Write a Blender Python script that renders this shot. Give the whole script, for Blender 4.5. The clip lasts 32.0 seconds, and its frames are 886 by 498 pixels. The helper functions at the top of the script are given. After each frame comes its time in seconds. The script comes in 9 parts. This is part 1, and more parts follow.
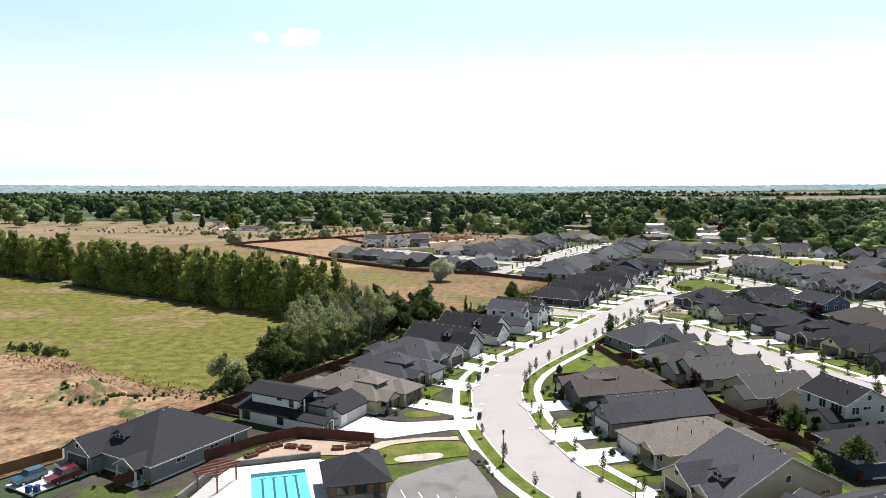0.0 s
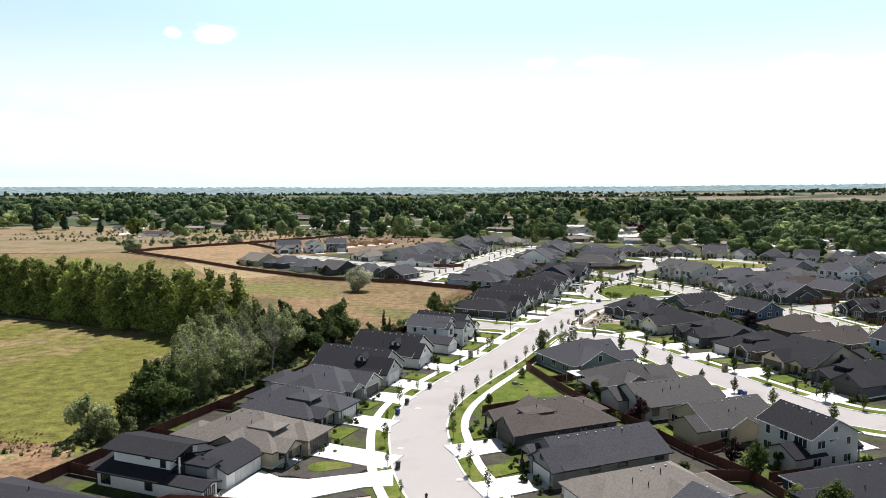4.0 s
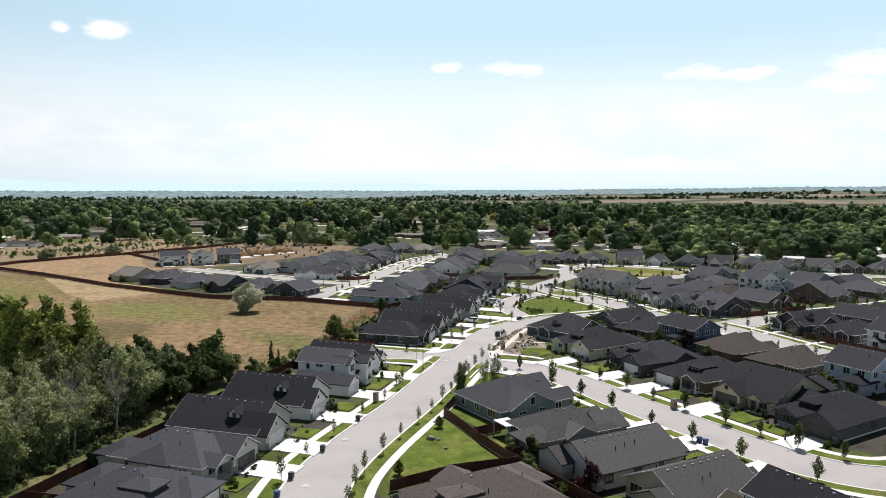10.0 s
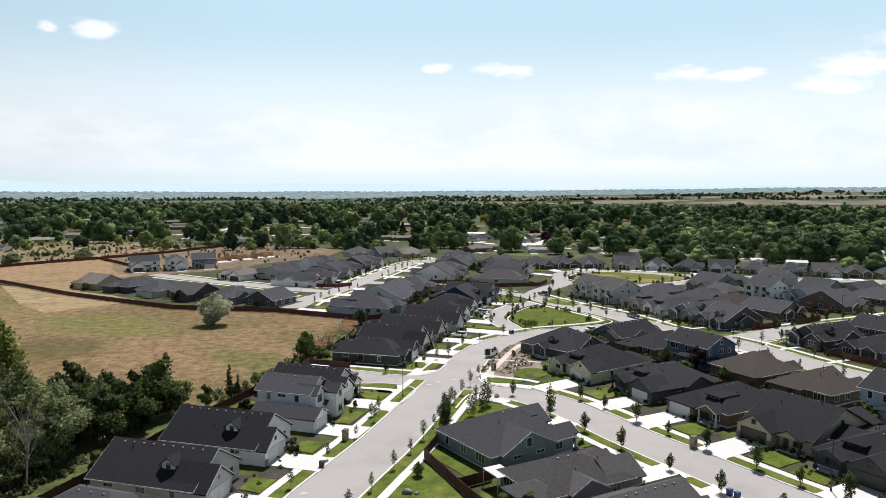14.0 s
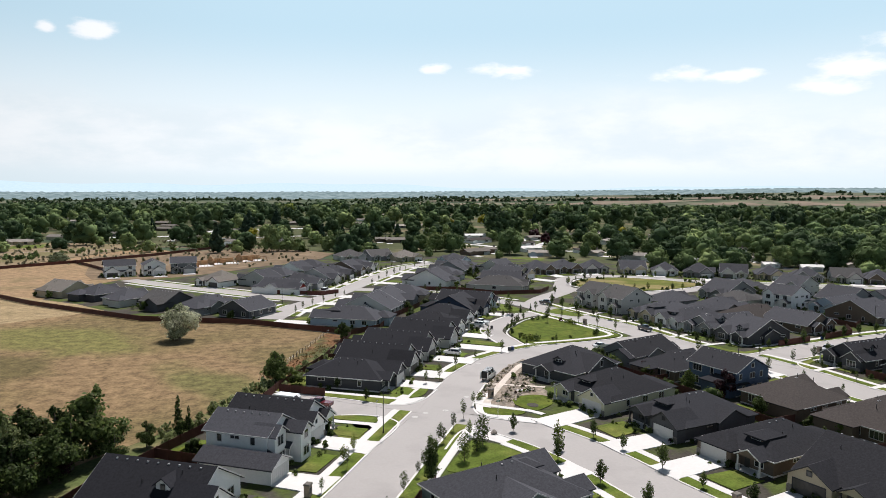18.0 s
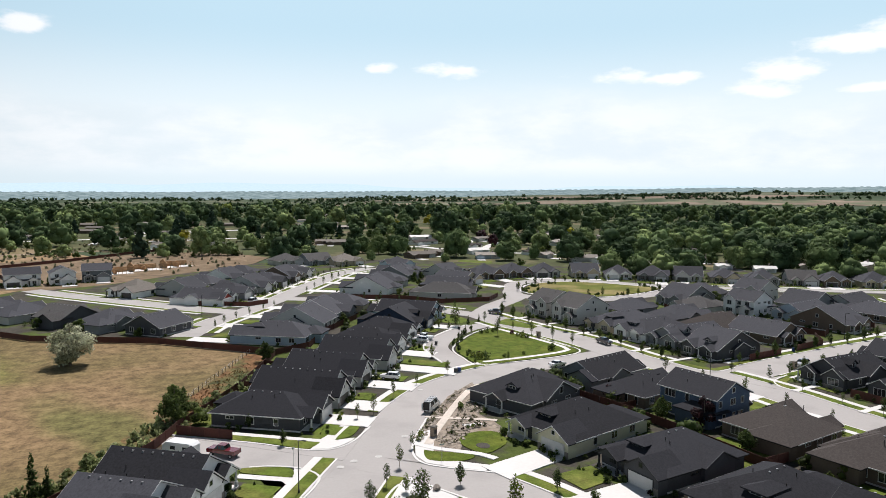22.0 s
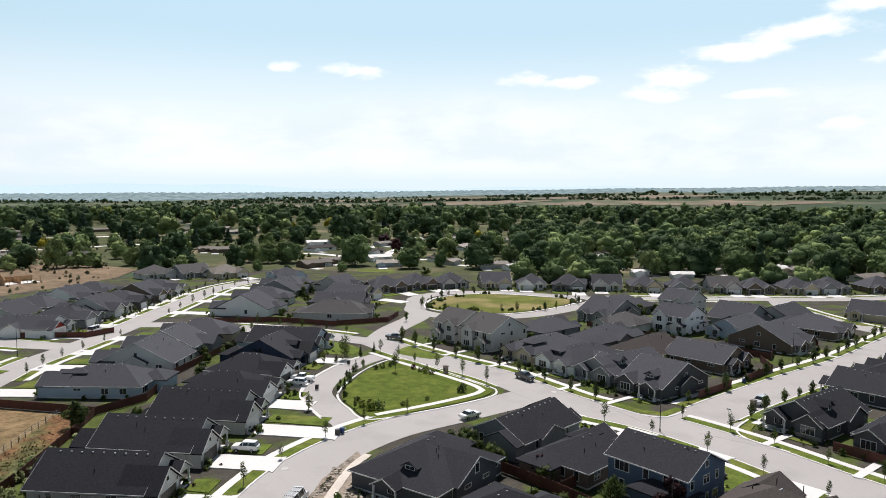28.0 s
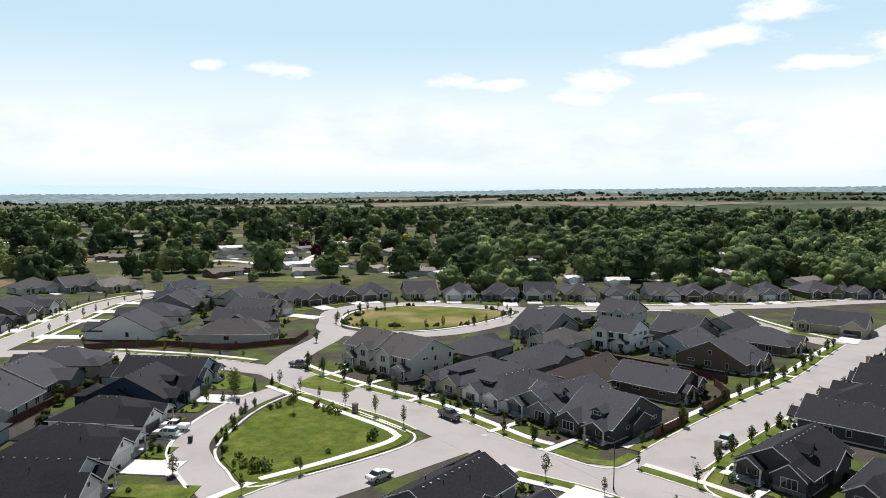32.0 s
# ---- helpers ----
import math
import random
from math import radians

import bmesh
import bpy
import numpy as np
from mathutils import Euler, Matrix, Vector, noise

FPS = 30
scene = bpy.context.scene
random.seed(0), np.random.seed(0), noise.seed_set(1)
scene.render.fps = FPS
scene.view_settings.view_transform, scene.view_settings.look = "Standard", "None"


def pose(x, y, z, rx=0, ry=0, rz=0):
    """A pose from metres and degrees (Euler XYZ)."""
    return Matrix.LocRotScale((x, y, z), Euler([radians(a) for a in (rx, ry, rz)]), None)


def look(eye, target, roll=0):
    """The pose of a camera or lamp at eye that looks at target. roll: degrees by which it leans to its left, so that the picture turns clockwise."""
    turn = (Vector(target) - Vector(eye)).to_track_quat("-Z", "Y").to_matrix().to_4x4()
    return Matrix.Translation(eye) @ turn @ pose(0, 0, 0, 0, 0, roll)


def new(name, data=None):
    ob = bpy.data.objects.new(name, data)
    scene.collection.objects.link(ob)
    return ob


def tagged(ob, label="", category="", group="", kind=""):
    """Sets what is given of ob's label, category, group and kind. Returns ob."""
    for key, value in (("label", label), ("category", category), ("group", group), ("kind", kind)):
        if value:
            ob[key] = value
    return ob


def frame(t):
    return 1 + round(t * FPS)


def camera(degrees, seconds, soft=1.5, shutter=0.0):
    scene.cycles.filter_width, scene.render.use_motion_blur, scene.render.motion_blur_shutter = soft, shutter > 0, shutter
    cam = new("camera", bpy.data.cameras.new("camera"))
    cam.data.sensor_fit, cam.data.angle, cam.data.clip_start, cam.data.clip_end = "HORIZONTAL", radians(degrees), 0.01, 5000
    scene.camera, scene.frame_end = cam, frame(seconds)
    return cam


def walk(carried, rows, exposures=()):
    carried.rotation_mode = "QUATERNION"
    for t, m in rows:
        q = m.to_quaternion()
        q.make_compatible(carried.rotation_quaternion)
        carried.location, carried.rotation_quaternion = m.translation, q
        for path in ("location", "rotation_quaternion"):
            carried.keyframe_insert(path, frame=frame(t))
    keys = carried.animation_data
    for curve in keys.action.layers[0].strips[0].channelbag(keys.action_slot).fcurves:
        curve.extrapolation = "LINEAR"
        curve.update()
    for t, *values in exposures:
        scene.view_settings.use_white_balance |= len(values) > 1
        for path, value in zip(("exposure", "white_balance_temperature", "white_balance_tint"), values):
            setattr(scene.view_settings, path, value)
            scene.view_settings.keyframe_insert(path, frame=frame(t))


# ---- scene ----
import collections

# camera: seconds, x, y, z, heading (clockwise from +y), pitch down, roll
cam = camera(64.38, 32.0, 0.8)
PATH = [
    (0.0, 0.0, 0.0, 43.67, 0.0, 5.254, 0.263), (2.0, 0.94, 10.76, 43.97, 3.134, 5.13, 0.22),
    (4.0, 2.0, 21.19, 44.4, 6.384, 5.165, 0.21), (7.0, 3.98, 36.94, 45.0, 10.636, 5.008, 0.228),
    (9.0, 6.58, 47.41, 44.91, 12.75, 4.867, 0.225), (11.0, 9.19, 57.92, 45.08, 14.5, 4.869, 0.216),
    (13.0, 12.72, 67.94, 45.25, 14.671, 4.825, 0.207), (17.0, 20.69, 90.03, 45.2, 14.241, 4.817, 0.249),
    (19.0, 24.45, 101.36, 44.95, 15.827, 4.733, 0.25), (21.0, 28.9, 113.14, 44.95, 18.014, 4.753, 0.22),
    (23.0, 34.11, 124.76, 45.2, 20.116, 4.805, 0.25), (25.0, 39.58, 137.38, 45.4, 22.52, 4.741, 0.22),
    (28.0, 50.47, 156.05, 45.48, 26.623, 4.709, 0.16), (30.0, 58.97, 167.78, 45.59, 29.321, 4.643, 0.15),
    (32.0, 67.59, 179.45, 45.72, 32.258, 4.6, 0.1),
]
walk(cam, [(t, pose(x, y, z, 90 - p, 0, -h) @ pose(0, 0, 0, 0, 0, r)) for t, x, y, z, h, p, r in PATH],
     exposures=[(0, 0.74, 6300, 10), (4, 0.67, 6300, 10), (9, 0.40, 6300, 10), (19, 0.28, 6300, 10), (32, 0.31, 6300, 10)])

# world: hazy summer sky, white low over the horizon, with a few small clouds
SUN_AZ, SUN_EL = 65.0, 60.0  # mathematical azimuth and elevation, degrees
world = bpy.data.worlds.new("sky")
scene.world = world
world.use_nodes = True
wn, wl = world.node_tree.nodes, world.node_tree.links
wn.clear()


def calc(op, a, b=0.0, c=0.0):
    """One maths node of the sky; a, b, c: sockets or numbers."""
    n = wn.new("ShaderNodeMath")
    n.operation = op
    for k, v in enumerate((a, b, c)):
        if isinstance(v, (int, float)):
            n.inputs[k].default_value = v
        else:
            wl.new(v, n.inputs[k])
    return n.outputs[0]


def ease(v, lo, hi, to0=0.0, to1=1.0):
    n = wn.new("ShaderNodeMapRange")
    n.interpolation_type = "SMOOTHSTEP"
    for k, x in (("From Min", lo), ("From Max", hi), ("To Min", to0), ("To Max", to1)):
        n.inputs[k].default_value = x
    wl.new(v, n.inputs["Value"])
    return n.outputs[0]


def blend(fac, a, b):
    n = wn.new("ShaderNodeMix")
    n.data_type = "RGBA"
    for k, v in (("Factor", fac), ("A", a), ("B", b)):
        if isinstance(v, tuple):
            n.inputs[k].default_value = (*v, 1)
        else:
            wl.new(v, n.inputs[k])
    return n.outputs["Result"]


sky = wn.new("ShaderNodeTexSky")
sky.sky_type, sky.sun_disc = "NISHITA", False
sky.sun_elevation, sky.sun_rotation = radians(SUN_EL), radians(90 - SUN_AZ)
sky.air_density, sky.dust_density, sky.ozone_density = 1.0, 1.0, 1.0
bg = wn.new("ShaderNodeBackground")
bg.inputs["Strength"].default_value = 0.0366
wout = wn.new("ShaderNodeOutputWorld")
tc = wn.new("ShaderNodeTexCoord")
sep = wn.new("ShaderNodeSeparateXYZ")
wl.new(tc.outputs["Generated"], sep.inputs[0])
up = sep.outputs["Z"]
az = calc("ARCTAN2", sep.outputs["X"], sep.outputs["Y"])
flat = wn.new("ShaderNodeCombineXYZ")
wl.new(az, flat.inputs["X"]); wl.new(calc("MULTIPLY", up, 2.6), flat.inputs["Y"])


def wisps(scale, detail, seed):
    n = wn.new("ShaderNodeTexNoise")
    n.inputs["Scale"].default_value, n.inputs["Detail"].default_value, n.inputs["Roughness"].default_value = scale, detail, 0.6
    o = wn.new("ShaderNodeVectorMath"); o.operation = "ADD"; o.inputs[1].default_value = (seed, 0, 0)
    wl.new(flat.outputs[0], o.inputs[0]); wl.new(o.outputs[0], n.inputs["Vector"])
    return n.outputs["Fac"]


n_big, n_small = wisps(2.2, 6, 3.0), wisps(9.0, 6, 1.0)
haze = blend(ease(up, 0.0, 0.05), (18.2, 20.4, 21.4), (19.6, 21.4, 22.2))
haze = blend(ease(up, 0.09, 0.225), haze, (13.2, 17.6, 20.2))
col = blend(ease(up, 0.28, 0.46, 1.0, 0.0), sky.outputs[0], haze)
# white veil whose upper edge wavers
edge = calc("ADD", up, calc("MULTIPLY", calc("SUBTRACT", n_big, 0.5), 0.16))
col = blend(calc("MULTIPLY", ease(edge, 0.085, 0.135, 0.92, 0.0), ease(up, 0.012, 0.04)), col, blend(ease(wisps(5.0, 8, 7.0), 0.38, 0.62), (19.0, 20.6, 21.4), (22.4, 22.8, 23.0)))
# small fair-weather clouds: heading, height, half width, half height (radians)
puff = None
for a, e, w, h in ((-0.193, 0.198, 0.034, 0.014), (-0.247, 0.193, 0.012, 0.008), (0.242, 0.166, 0.02, 0.007), (0.35, 0.164, 0.05, 0.011), (0.567, 0.152, 0.06, 0.012), (0.64, 0.148, 0.05, 0.009),
                   (0.745, 0.126, 0.06, 0.016), (0.79, 0.150, 0.045, 0.020), (0.855, 0.174, 0.07, 0.014), (0.94, 0.196, 0.07, 0.015), (1.01, 0.226, 0.06, 0.022), (1.05, 0.160, 0.07, 0.010), (0.98, 0.084, 0.025, 0.009), (0.88, 0.125, 0.05, 0.007), (1.16, 0.175, 0.1, 0.014)):
    d = calc("SQRT", calc("ADD", calc("POWER", calc("DIVIDE", calc("SUBTRACT", az, a), w), 2.0), calc("POWER", calc("DIVIDE", calc("SUBTRACT", up, e), h), 2.0)))
    puff = d if puff is None else calc("MINIMUM", puff, d)
col = blend(ease(calc("SUBTRACT", puff, calc("MULTIPLY", calc("SUBTRACT", n_small, 0.5), 3.8)), 0.25, 1.05, 0.95, 0.0), col, (24.0, 24.0, 24.1))
# the sky brightens towards the sun
glow = wn.new("ShaderNodeVectorMath"); glow.operation = "SCALE"
wl.new(col, glow.inputs[0]); wl.new(ease(az, -0.70, 0.12, 0.80, 1.01), glow.inputs["Scale"])
wl.new(glow.outputs[0], bg.inputs["Color"]); wl.new(bg.outputs[0], wout.inputs["Surface"])

sun = new("sun", bpy.data.lights.new("sun", "SUN"))
sun.data.energy, sun.data.angle, sun.data.color = 5.0, radians(0.6), (1.0, 0.93, 0.895)
ca, ce = radians(SUN_AZ), radians(SUN_EL)
SUN_DIR = Vector((math.cos(ca) * math.cos(ce), math.sin(ca) * math.cos(ce), math.sin(ce)))
sun.matrix_world = look(SUN_DIR * 300, (0, 0, 0))
# ---- materials ----
def surface(name, col, rough=0.85, var=0.25, fine=4.0, broad=0.12, bump=0.15, metal=0.0, rnd=0.0, island=0.0,
            lap=0.0, tint=None, tint_at=(0.5, 0.7), tint_scale=0.05, trans=0.0, spec=0.4, zones=()):
    """Rough coloured surface with grain and broad blotches; lap: spacing of horizontal boards; tint: a second colour in patches;
    zones: soft-edged areas (x, y, half length, half width, heading in degrees, colour)."""
    if max(col) < 0.7:
        col, tint = tuple(0.84 * c for c in col), tint and tuple(0.84 * c for c in tint)
    m = bpy.data.materials.new(name)
    m.use_nodes = True
    n, l = m.node_tree.nodes, m.node_tree.links
    b = n["Principled BSDF"]
    b.inputs["Roughness"].default_value, b.inputs["Metallic"].default_value = rough, metal
    b.inputs["Specular IOR Level"].default_value = spec
    g = n.new("ShaderNodeNewGeometry")
    f1, f2 = n.new("ShaderNodeTexNoise"), n.new("ShaderNodeTexNoise")
    f1.inputs["Scale"].default_value, f1.inputs["Detail"].default_value = fine, 8.0
    f1.inputs["Roughness"].default_value = 0.65
    f2.inputs["Scale"].default_value, f2.inputs["Detail"].default_value = broad, 5.0
    for f in (f1, f2):
        l.new(g.outputs["Position"], f.inputs["Vector"])
    s = n.new("ShaderNodeMath"); s.operation = "ADD"
    l.new(f1.outputs["Fac"], s.inputs[0]); l.new(f2.outputs["Fac"], s.inputs[1])
    last = s.outputs[0]
    for amount, node_out in ((rnd, None), (island, g.outputs["Random Per Island"])):
        if amount:
            if node_out is None:
                node_out = n.new("ShaderNodeObjectInfo").outputs["Random"]
            ma = n.new("ShaderNodeMath"); ma.operation = "MULTIPLY_ADD"
            ma.inputs[1].default_value = amount
            l.new(node_out, ma.inputs[0]); l.new(last, ma.inputs[2])
            mb = n.new("ShaderNodeMath"); mb.operation = "SUBTRACT"; mb.inputs[1].default_value = amount / 2
            l.new(ma.outputs[0], mb.inputs[0])
            last = mb.outputs[0]
    r = n.new("ShaderNodeMapRange")
    r.inputs["From Min"].default_value, r.inputs["From Max"].default_value = 0.6, 1.4
    r.inputs["To Min"].default_value, r.inputs["To Max"].default_value = 1 - var, 1 + var
    l.new(last, r.inputs["Value"])
    base = n.new("ShaderNodeMix"); base.data_type = "RGBA"
    base.inputs["A"].default_value = (*col, 1)
    base.inputs["B"].default_value = (*(tint or col), 1)
    if tint:
        f3 = n.new("ShaderNodeTexNoise")
        f3.inputs["Scale"].default_value, f3.inputs["Detail"].default_value = tint_scale, 6.0
        l.new(g.outputs["Position"], f3.inputs["Vector"])
        t = n.new("ShaderNodeMapRange")
        t.inputs["From Min"].default_value, t.inputs["From Max"].default_value = tint_at
        l.new(f3.outputs["Fac"], t.inputs["Value"]); l.new(t.outputs[0], base.inputs["Factor"])
    else:
        base.inputs["Factor"].default_value = 0.0
    shade = base.outputs["Result"]
    for zx, zy, ra, rb, turn, other in zones:
        mp = n.new("ShaderNodeMapping"); mp.vector_type = "TEXTURE"
        mp.inputs["Location"].default_value, mp.inputs["Rotation"].default_value, mp.inputs["Scale"].default_value = (zx, zy, 0), (0, 0, radians(turn)), (ra, rb, 1000)
        l.new(g.outputs["Position"], mp.inputs["Vector"])
        far = n.new("ShaderNodeVectorMath"); far.operation = "LENGTH"; l.new(mp.outputs[0], far.inputs[0])
        rag = n.new("ShaderNodeTexNoise"); rag.inputs["Scale"].default_value, rag.inputs["Detail"].default_value = 0.05, 7.0
        l.new(g.outputs["Position"], rag.inputs["Vector"])
        wob = n.new("ShaderNodeMath"); wob.operation = "MULTIPLY_ADD"; wob.inputs[1].default_value = 1.6
        l.new(rag.outputs["Fac"], wob.inputs[0]); l.new(far.outputs["Value"], wob.inputs[2])
        zf = n.new("ShaderNodeMapRange"); zf.interpolation_type = "SMOOTHSTEP"
        for k, val in (("From Min", 1.35), ("From Max", 2.1), ("To Min", 0.9), ("To Max", 0.0)):
            zf.inputs[k].default_value = val
        l.new(wob.outputs[0], zf.inputs["Value"])
        zm = n.new("ShaderNodeMix"); zm.data_type = "RGBA"
        l.new(zf.outputs[0], zm.inputs["Factor"]); l.new(shade, zm.inputs["A"]); zm.inputs["B"].default_value = (*other, 1)
        shade = zm.outputs["Result"]
    mul = n.new("ShaderNodeVectorMath"); mul.operation = "SCALE"
    l.new(shade, mul.inputs[0]); l.new(r.outputs[0], mul.inputs["Scale"])
    l.new(mul.outputs[0], b.inputs["Base Color"])
    height = f1.outputs["Fac"]
    if lap:
        sp = n.new("ShaderNodeSeparateXYZ"); l.new(g.outputs["Position"], sp.inputs[0])
        dv = n.new("ShaderNodeMath"); dv.operation = "DIVIDE"; dv.inputs[1].default_value = lap
        l.new(sp.outputs["Z"], dv.inputs[0])
        fr = n.new("ShaderNodeMath"); fr.operation = "FRACT"; l.new(dv.outputs[0], fr.inputs[0])
        ad = n.new("ShaderNodeMath"); ad.operation = "MULTIPLY_ADD"; ad.inputs[1].default_value = -1.5
        l.new(fr.outputs[0], ad.inputs[0]); l.new(f1.outputs["Fac"], ad.inputs[2])
        height = ad.outputs[0]
    if bump:
        bp = n.new("ShaderNodeBump")
        bp.inputs["Strength"].default_value, bp.inputs["Distance"].default_value = bump, 0.03
        l.new(height, bp.inputs["Height"]); l.new(bp.outputs[0], b.inputs["Normal"])
    if trans:
        tr = n.new("ShaderNodeBsdfTranslucent")
        l.new(mul.outputs[0], tr.inputs["Color"])
        mx = n.new("ShaderNodeMixShader"); mx.inputs[0].default_value = trans
        l.new(b.outputs[0], mx.inputs[1]); l.new(tr.outputs[0], mx.inputs[2])
        l.new(mx.outputs[0], n["Material Output"].inputs["Surface"])
    return m


ROOF = {
    "pale": surface("pale_metal_roof", (0.55, 0.54, 0.51), 0.6, 0.15, 3.0, 0.5, 0.2, rnd=0.8),
    "charcoal": surface("charcoal_shingles", (0.031, 0.0315, 0.036), 0.9, 0.36, 11.0, 3.0, 0.6, rnd=0.6, spec=0.12),
    "slate": surface("slate_grey_shingles", (0.065, 0.066, 0.074), 0.9, 0.36, 11.0, 3.0, 0.6, rnd=0.4, spec=0.12),
    "black": surface("black_shingles", (0.025, 0.0255, 0.030), 0.9, 0.36, 11.0, 3.0, 0.6, rnd=0.4, spec=0.12),
    "grey": surface("grey_shingles", (0.085, 0.082, 0.080), 0.9, 0.36, 11.0, 3.0, 0.6, rnd=0.5, spec=0.12),
    "tan": surface("weathered_tan_shingles", (0.18, 0.163, 0.142), 0.9, 0.36, 11.0, 3.0, 0.6, rnd=0.4, spec=0.12),
    "weathered": surface("weathered_roofing", (0.26, 0.235, 0.205), 0.85, 0.3, 3.0, 0.5, 0.3, rnd=0.9, spec=0.15),
    "taupe": surface("taupe_shingles", (0.112, 0.096, 0.086), 0.9, 0.36, 11.0, 3.0, 0.6, rnd=0.3, spec=0.12),
    "brown": surface("brown_shingles", (0.066, 0.057, 0.052), 0.9, 0.36, 11.0, 3.0, 0.6, rnd=0.4, spec=0.12),
}
WALL = {
    "red": surface("red_siding", (0.24, 0.028, 0.022), 0.7, 0.1, 2.0, 0.3, 0.5, lap=0.18, spec=0.2),
    "cream": surface("cream_siding", (0.62, 0.59, 0.42), 0.7, 0.1, 2.0, 0.3, 0.5, lap=0.18, spec=0.2),
    "white": surface("white_siding", (0.72, 0.71, 0.69), 0.7, 0.08, 2.0, 0.3, 0.5, lap=0.18, spec=0.2),
    "pale": surface("pale_grey_siding", (0.52, 0.51, 0.48), 0.7, 0.1, 2.0, 0.3, 0.5, lap=0.18, spec=0.2, rnd=0.6),
    "grey": surface("mid_grey_siding", (0.24, 0.245, 0.25), 0.75, 0.12, 2.0, 0.3, 0.5, lap=0.18, spec=0.2, rnd=0.8),
    "dark": surface("dark_grey_siding", (0.085, 0.085, 0.09), 0.75, 0.15, 2.0, 0.3, 0.5, lap=0.18, spec=0.2, rnd=0.8),
    "blue": surface("slate_blue_siding", (0.090, 0.125, 0.185), 0.75, 0.12, 2.0, 0.3, 0.5, lap=0.18, spec=0.2),
    "navy": surface("navy_siding", (0.035, 0.05, 0.085), 0.75, 0.12, 2.0, 0.3, 0.5, lap=0.18, spec=0.2),
    "beige": surface("beige_siding", (0.50, 0.43, 0.31), 0.75, 0.1, 2.0, 0.3, 0.5, lap=0.18, spec=0.2, rnd=0.5),
    "sage": surface("sage_siding", (0.22, 0.26, 0.24), 0.75, 0.12, 2.0, 0.3, 0.5, lap=0.18, spec=0.2),
    "brown": surface("brown_siding", (0.16, 0.12, 0.09), 0.75, 0.15, 2.0, 0.3, 0.5, lap=0.18, spec=0.2, rnd=0.6),
    "sky": surface("light_blue_siding", (0.42, 0.50, 0.58), 0.75, 0.1, 2.0, 0.3, 0.5, lap=0.18, spec=0.2),
}
TRIM = surface("white_trim_paint", (0.62, 0.61, 0.59), 0.6, 0.06, 3.0, 0.3, 0.05)
TRIM_DARK = surface("dark_trim_paint", (0.035, 0.035, 0.038), 0.6, 0.1, 3.0, 0.3, 0.05)
STONE = surface("stone_veneer", (0.24, 0.21, 0.18), 0.9, 0.5, 3.5, 0.5, 0.8)
DOOR_DARK = surface("dark_door_paint", (0.06, 0.055, 0.05), 0.5, 0.1, 2.0, 0.3, 0.05, rnd=0.8)
CONCRETE = surface("pale_concrete", (0.66, 0.645, 0.615), 0.85, 0.08, 1.5, 0.12, 0.1, rnd=0.15)
ROAD = surface("sun_bleached_asphalt", (0.385, 0.365, 0.345), 0.9, 0.08, 2.0, 0.05, 0.2, tint=(0.335, 0.318, 0.30), tint_scale=0.12)
LOT = surface("patched_asphalt", (0.20, 0.195, 0.185), 0.9, 0.2, 2.0, 0.2, 0.2, tint=(0.13, 0.125, 0.12), tint_scale=0.25)
PAINT = surface("white_road_paint", (0.7, 0.7, 0.68), 0.7, 0.15, 3.0, 0.3, 0.05)
LAWN = surface("mown_lawn", (0.098, 0.135, 0.021), 0.95, 0.6, 2.2, 0.35, 0.6, tint=(0.150, 0.160, 0.038), tint_at=(0.48, 0.66), tint_scale=0.12, spec=0.1)
LUSH = surface("watered_lawn", (0.084, 0.116, 0.015), 0.95, 0.5, 2.4, 0.5, 0.6, tint=(0.118, 0.142, 0.022), tint_at=(0.46, 0.62), tint_scale=0.2, spec=0.1)
MULCH = surface("bark_and_gravel_bed", (0.075, 0.068, 0.060), 0.95, 0.5, 5.0, 0.5, 0.8, spec=0.1)
SOIL = surface("yard_soil", (0.066, 0.060, 0.048), 0.95, 0.5, 1.6, 0.2, 0.6, tint=(0.075, 0.098, 0.024), tint_at=(0.48, 0.56), tint_scale=0.09, spec=0.1)
PASTURE = surface("green_pasture", (0.138, 0.136, 0.031), 0.95, 0.8, 1.7, 0.35, 0.6, tint=(0.225, 0.172, 0.086), tint_at=(0.52, 0.64), tint_scale=0.028, spec=0.1)
DRY = surface("dry_grass", (0.226, 0.155, 0.082), 0.95, 0.75, 1.3, 0.35, 0.6, tint=(0.165, 0.125, 0.058), tint_at=(0.44, 0.60), tint_scale=0.02, spec=0.1,
              zones=((-36, 326, 34, 17, 142, (0.135, 0.128, 0.042)), (-42, 292, 20, 12, 120, (0.098, 0.080, 0.034)), (-150, 410, 90, 42, 140, (0.135, 0.128, 0.040)), (14, 262, 9, 26, 32, (0.115, 0.108, 0.040))))
STRAW = surface("straw_stubble", (0.27, 0.185, 0.105), 0.95, 0.95, 1.0, 0.35, 0.7, tint=(0.19, 0.115, 0.065), tint_at=(0.45, 0.65), tint_scale=0.05, spec=0.1)
EARTH = surface("bare_earth", (0.29, 0.225, 0.165), 0.95, 0.6, 2.5, 0.2, 0.8, spec=0.1)
FENCE = surface("red_brown_fence_stain", (0.105, 0.036, 0.025), 0.8, 0.25, 3.0, 0.4, 0.3, rnd=0.5)
FENCE_TAN = surface("cedar_fence", (0.25, 0.125, 0.06), 0.8, 0.25, 3.0, 0.4, 0.3, rnd=0.5)
BARK = surface("grey_bark", (0.16, 0.13, 0.10), 0.95, 0.4, 4.0, 1.0, 0.6)
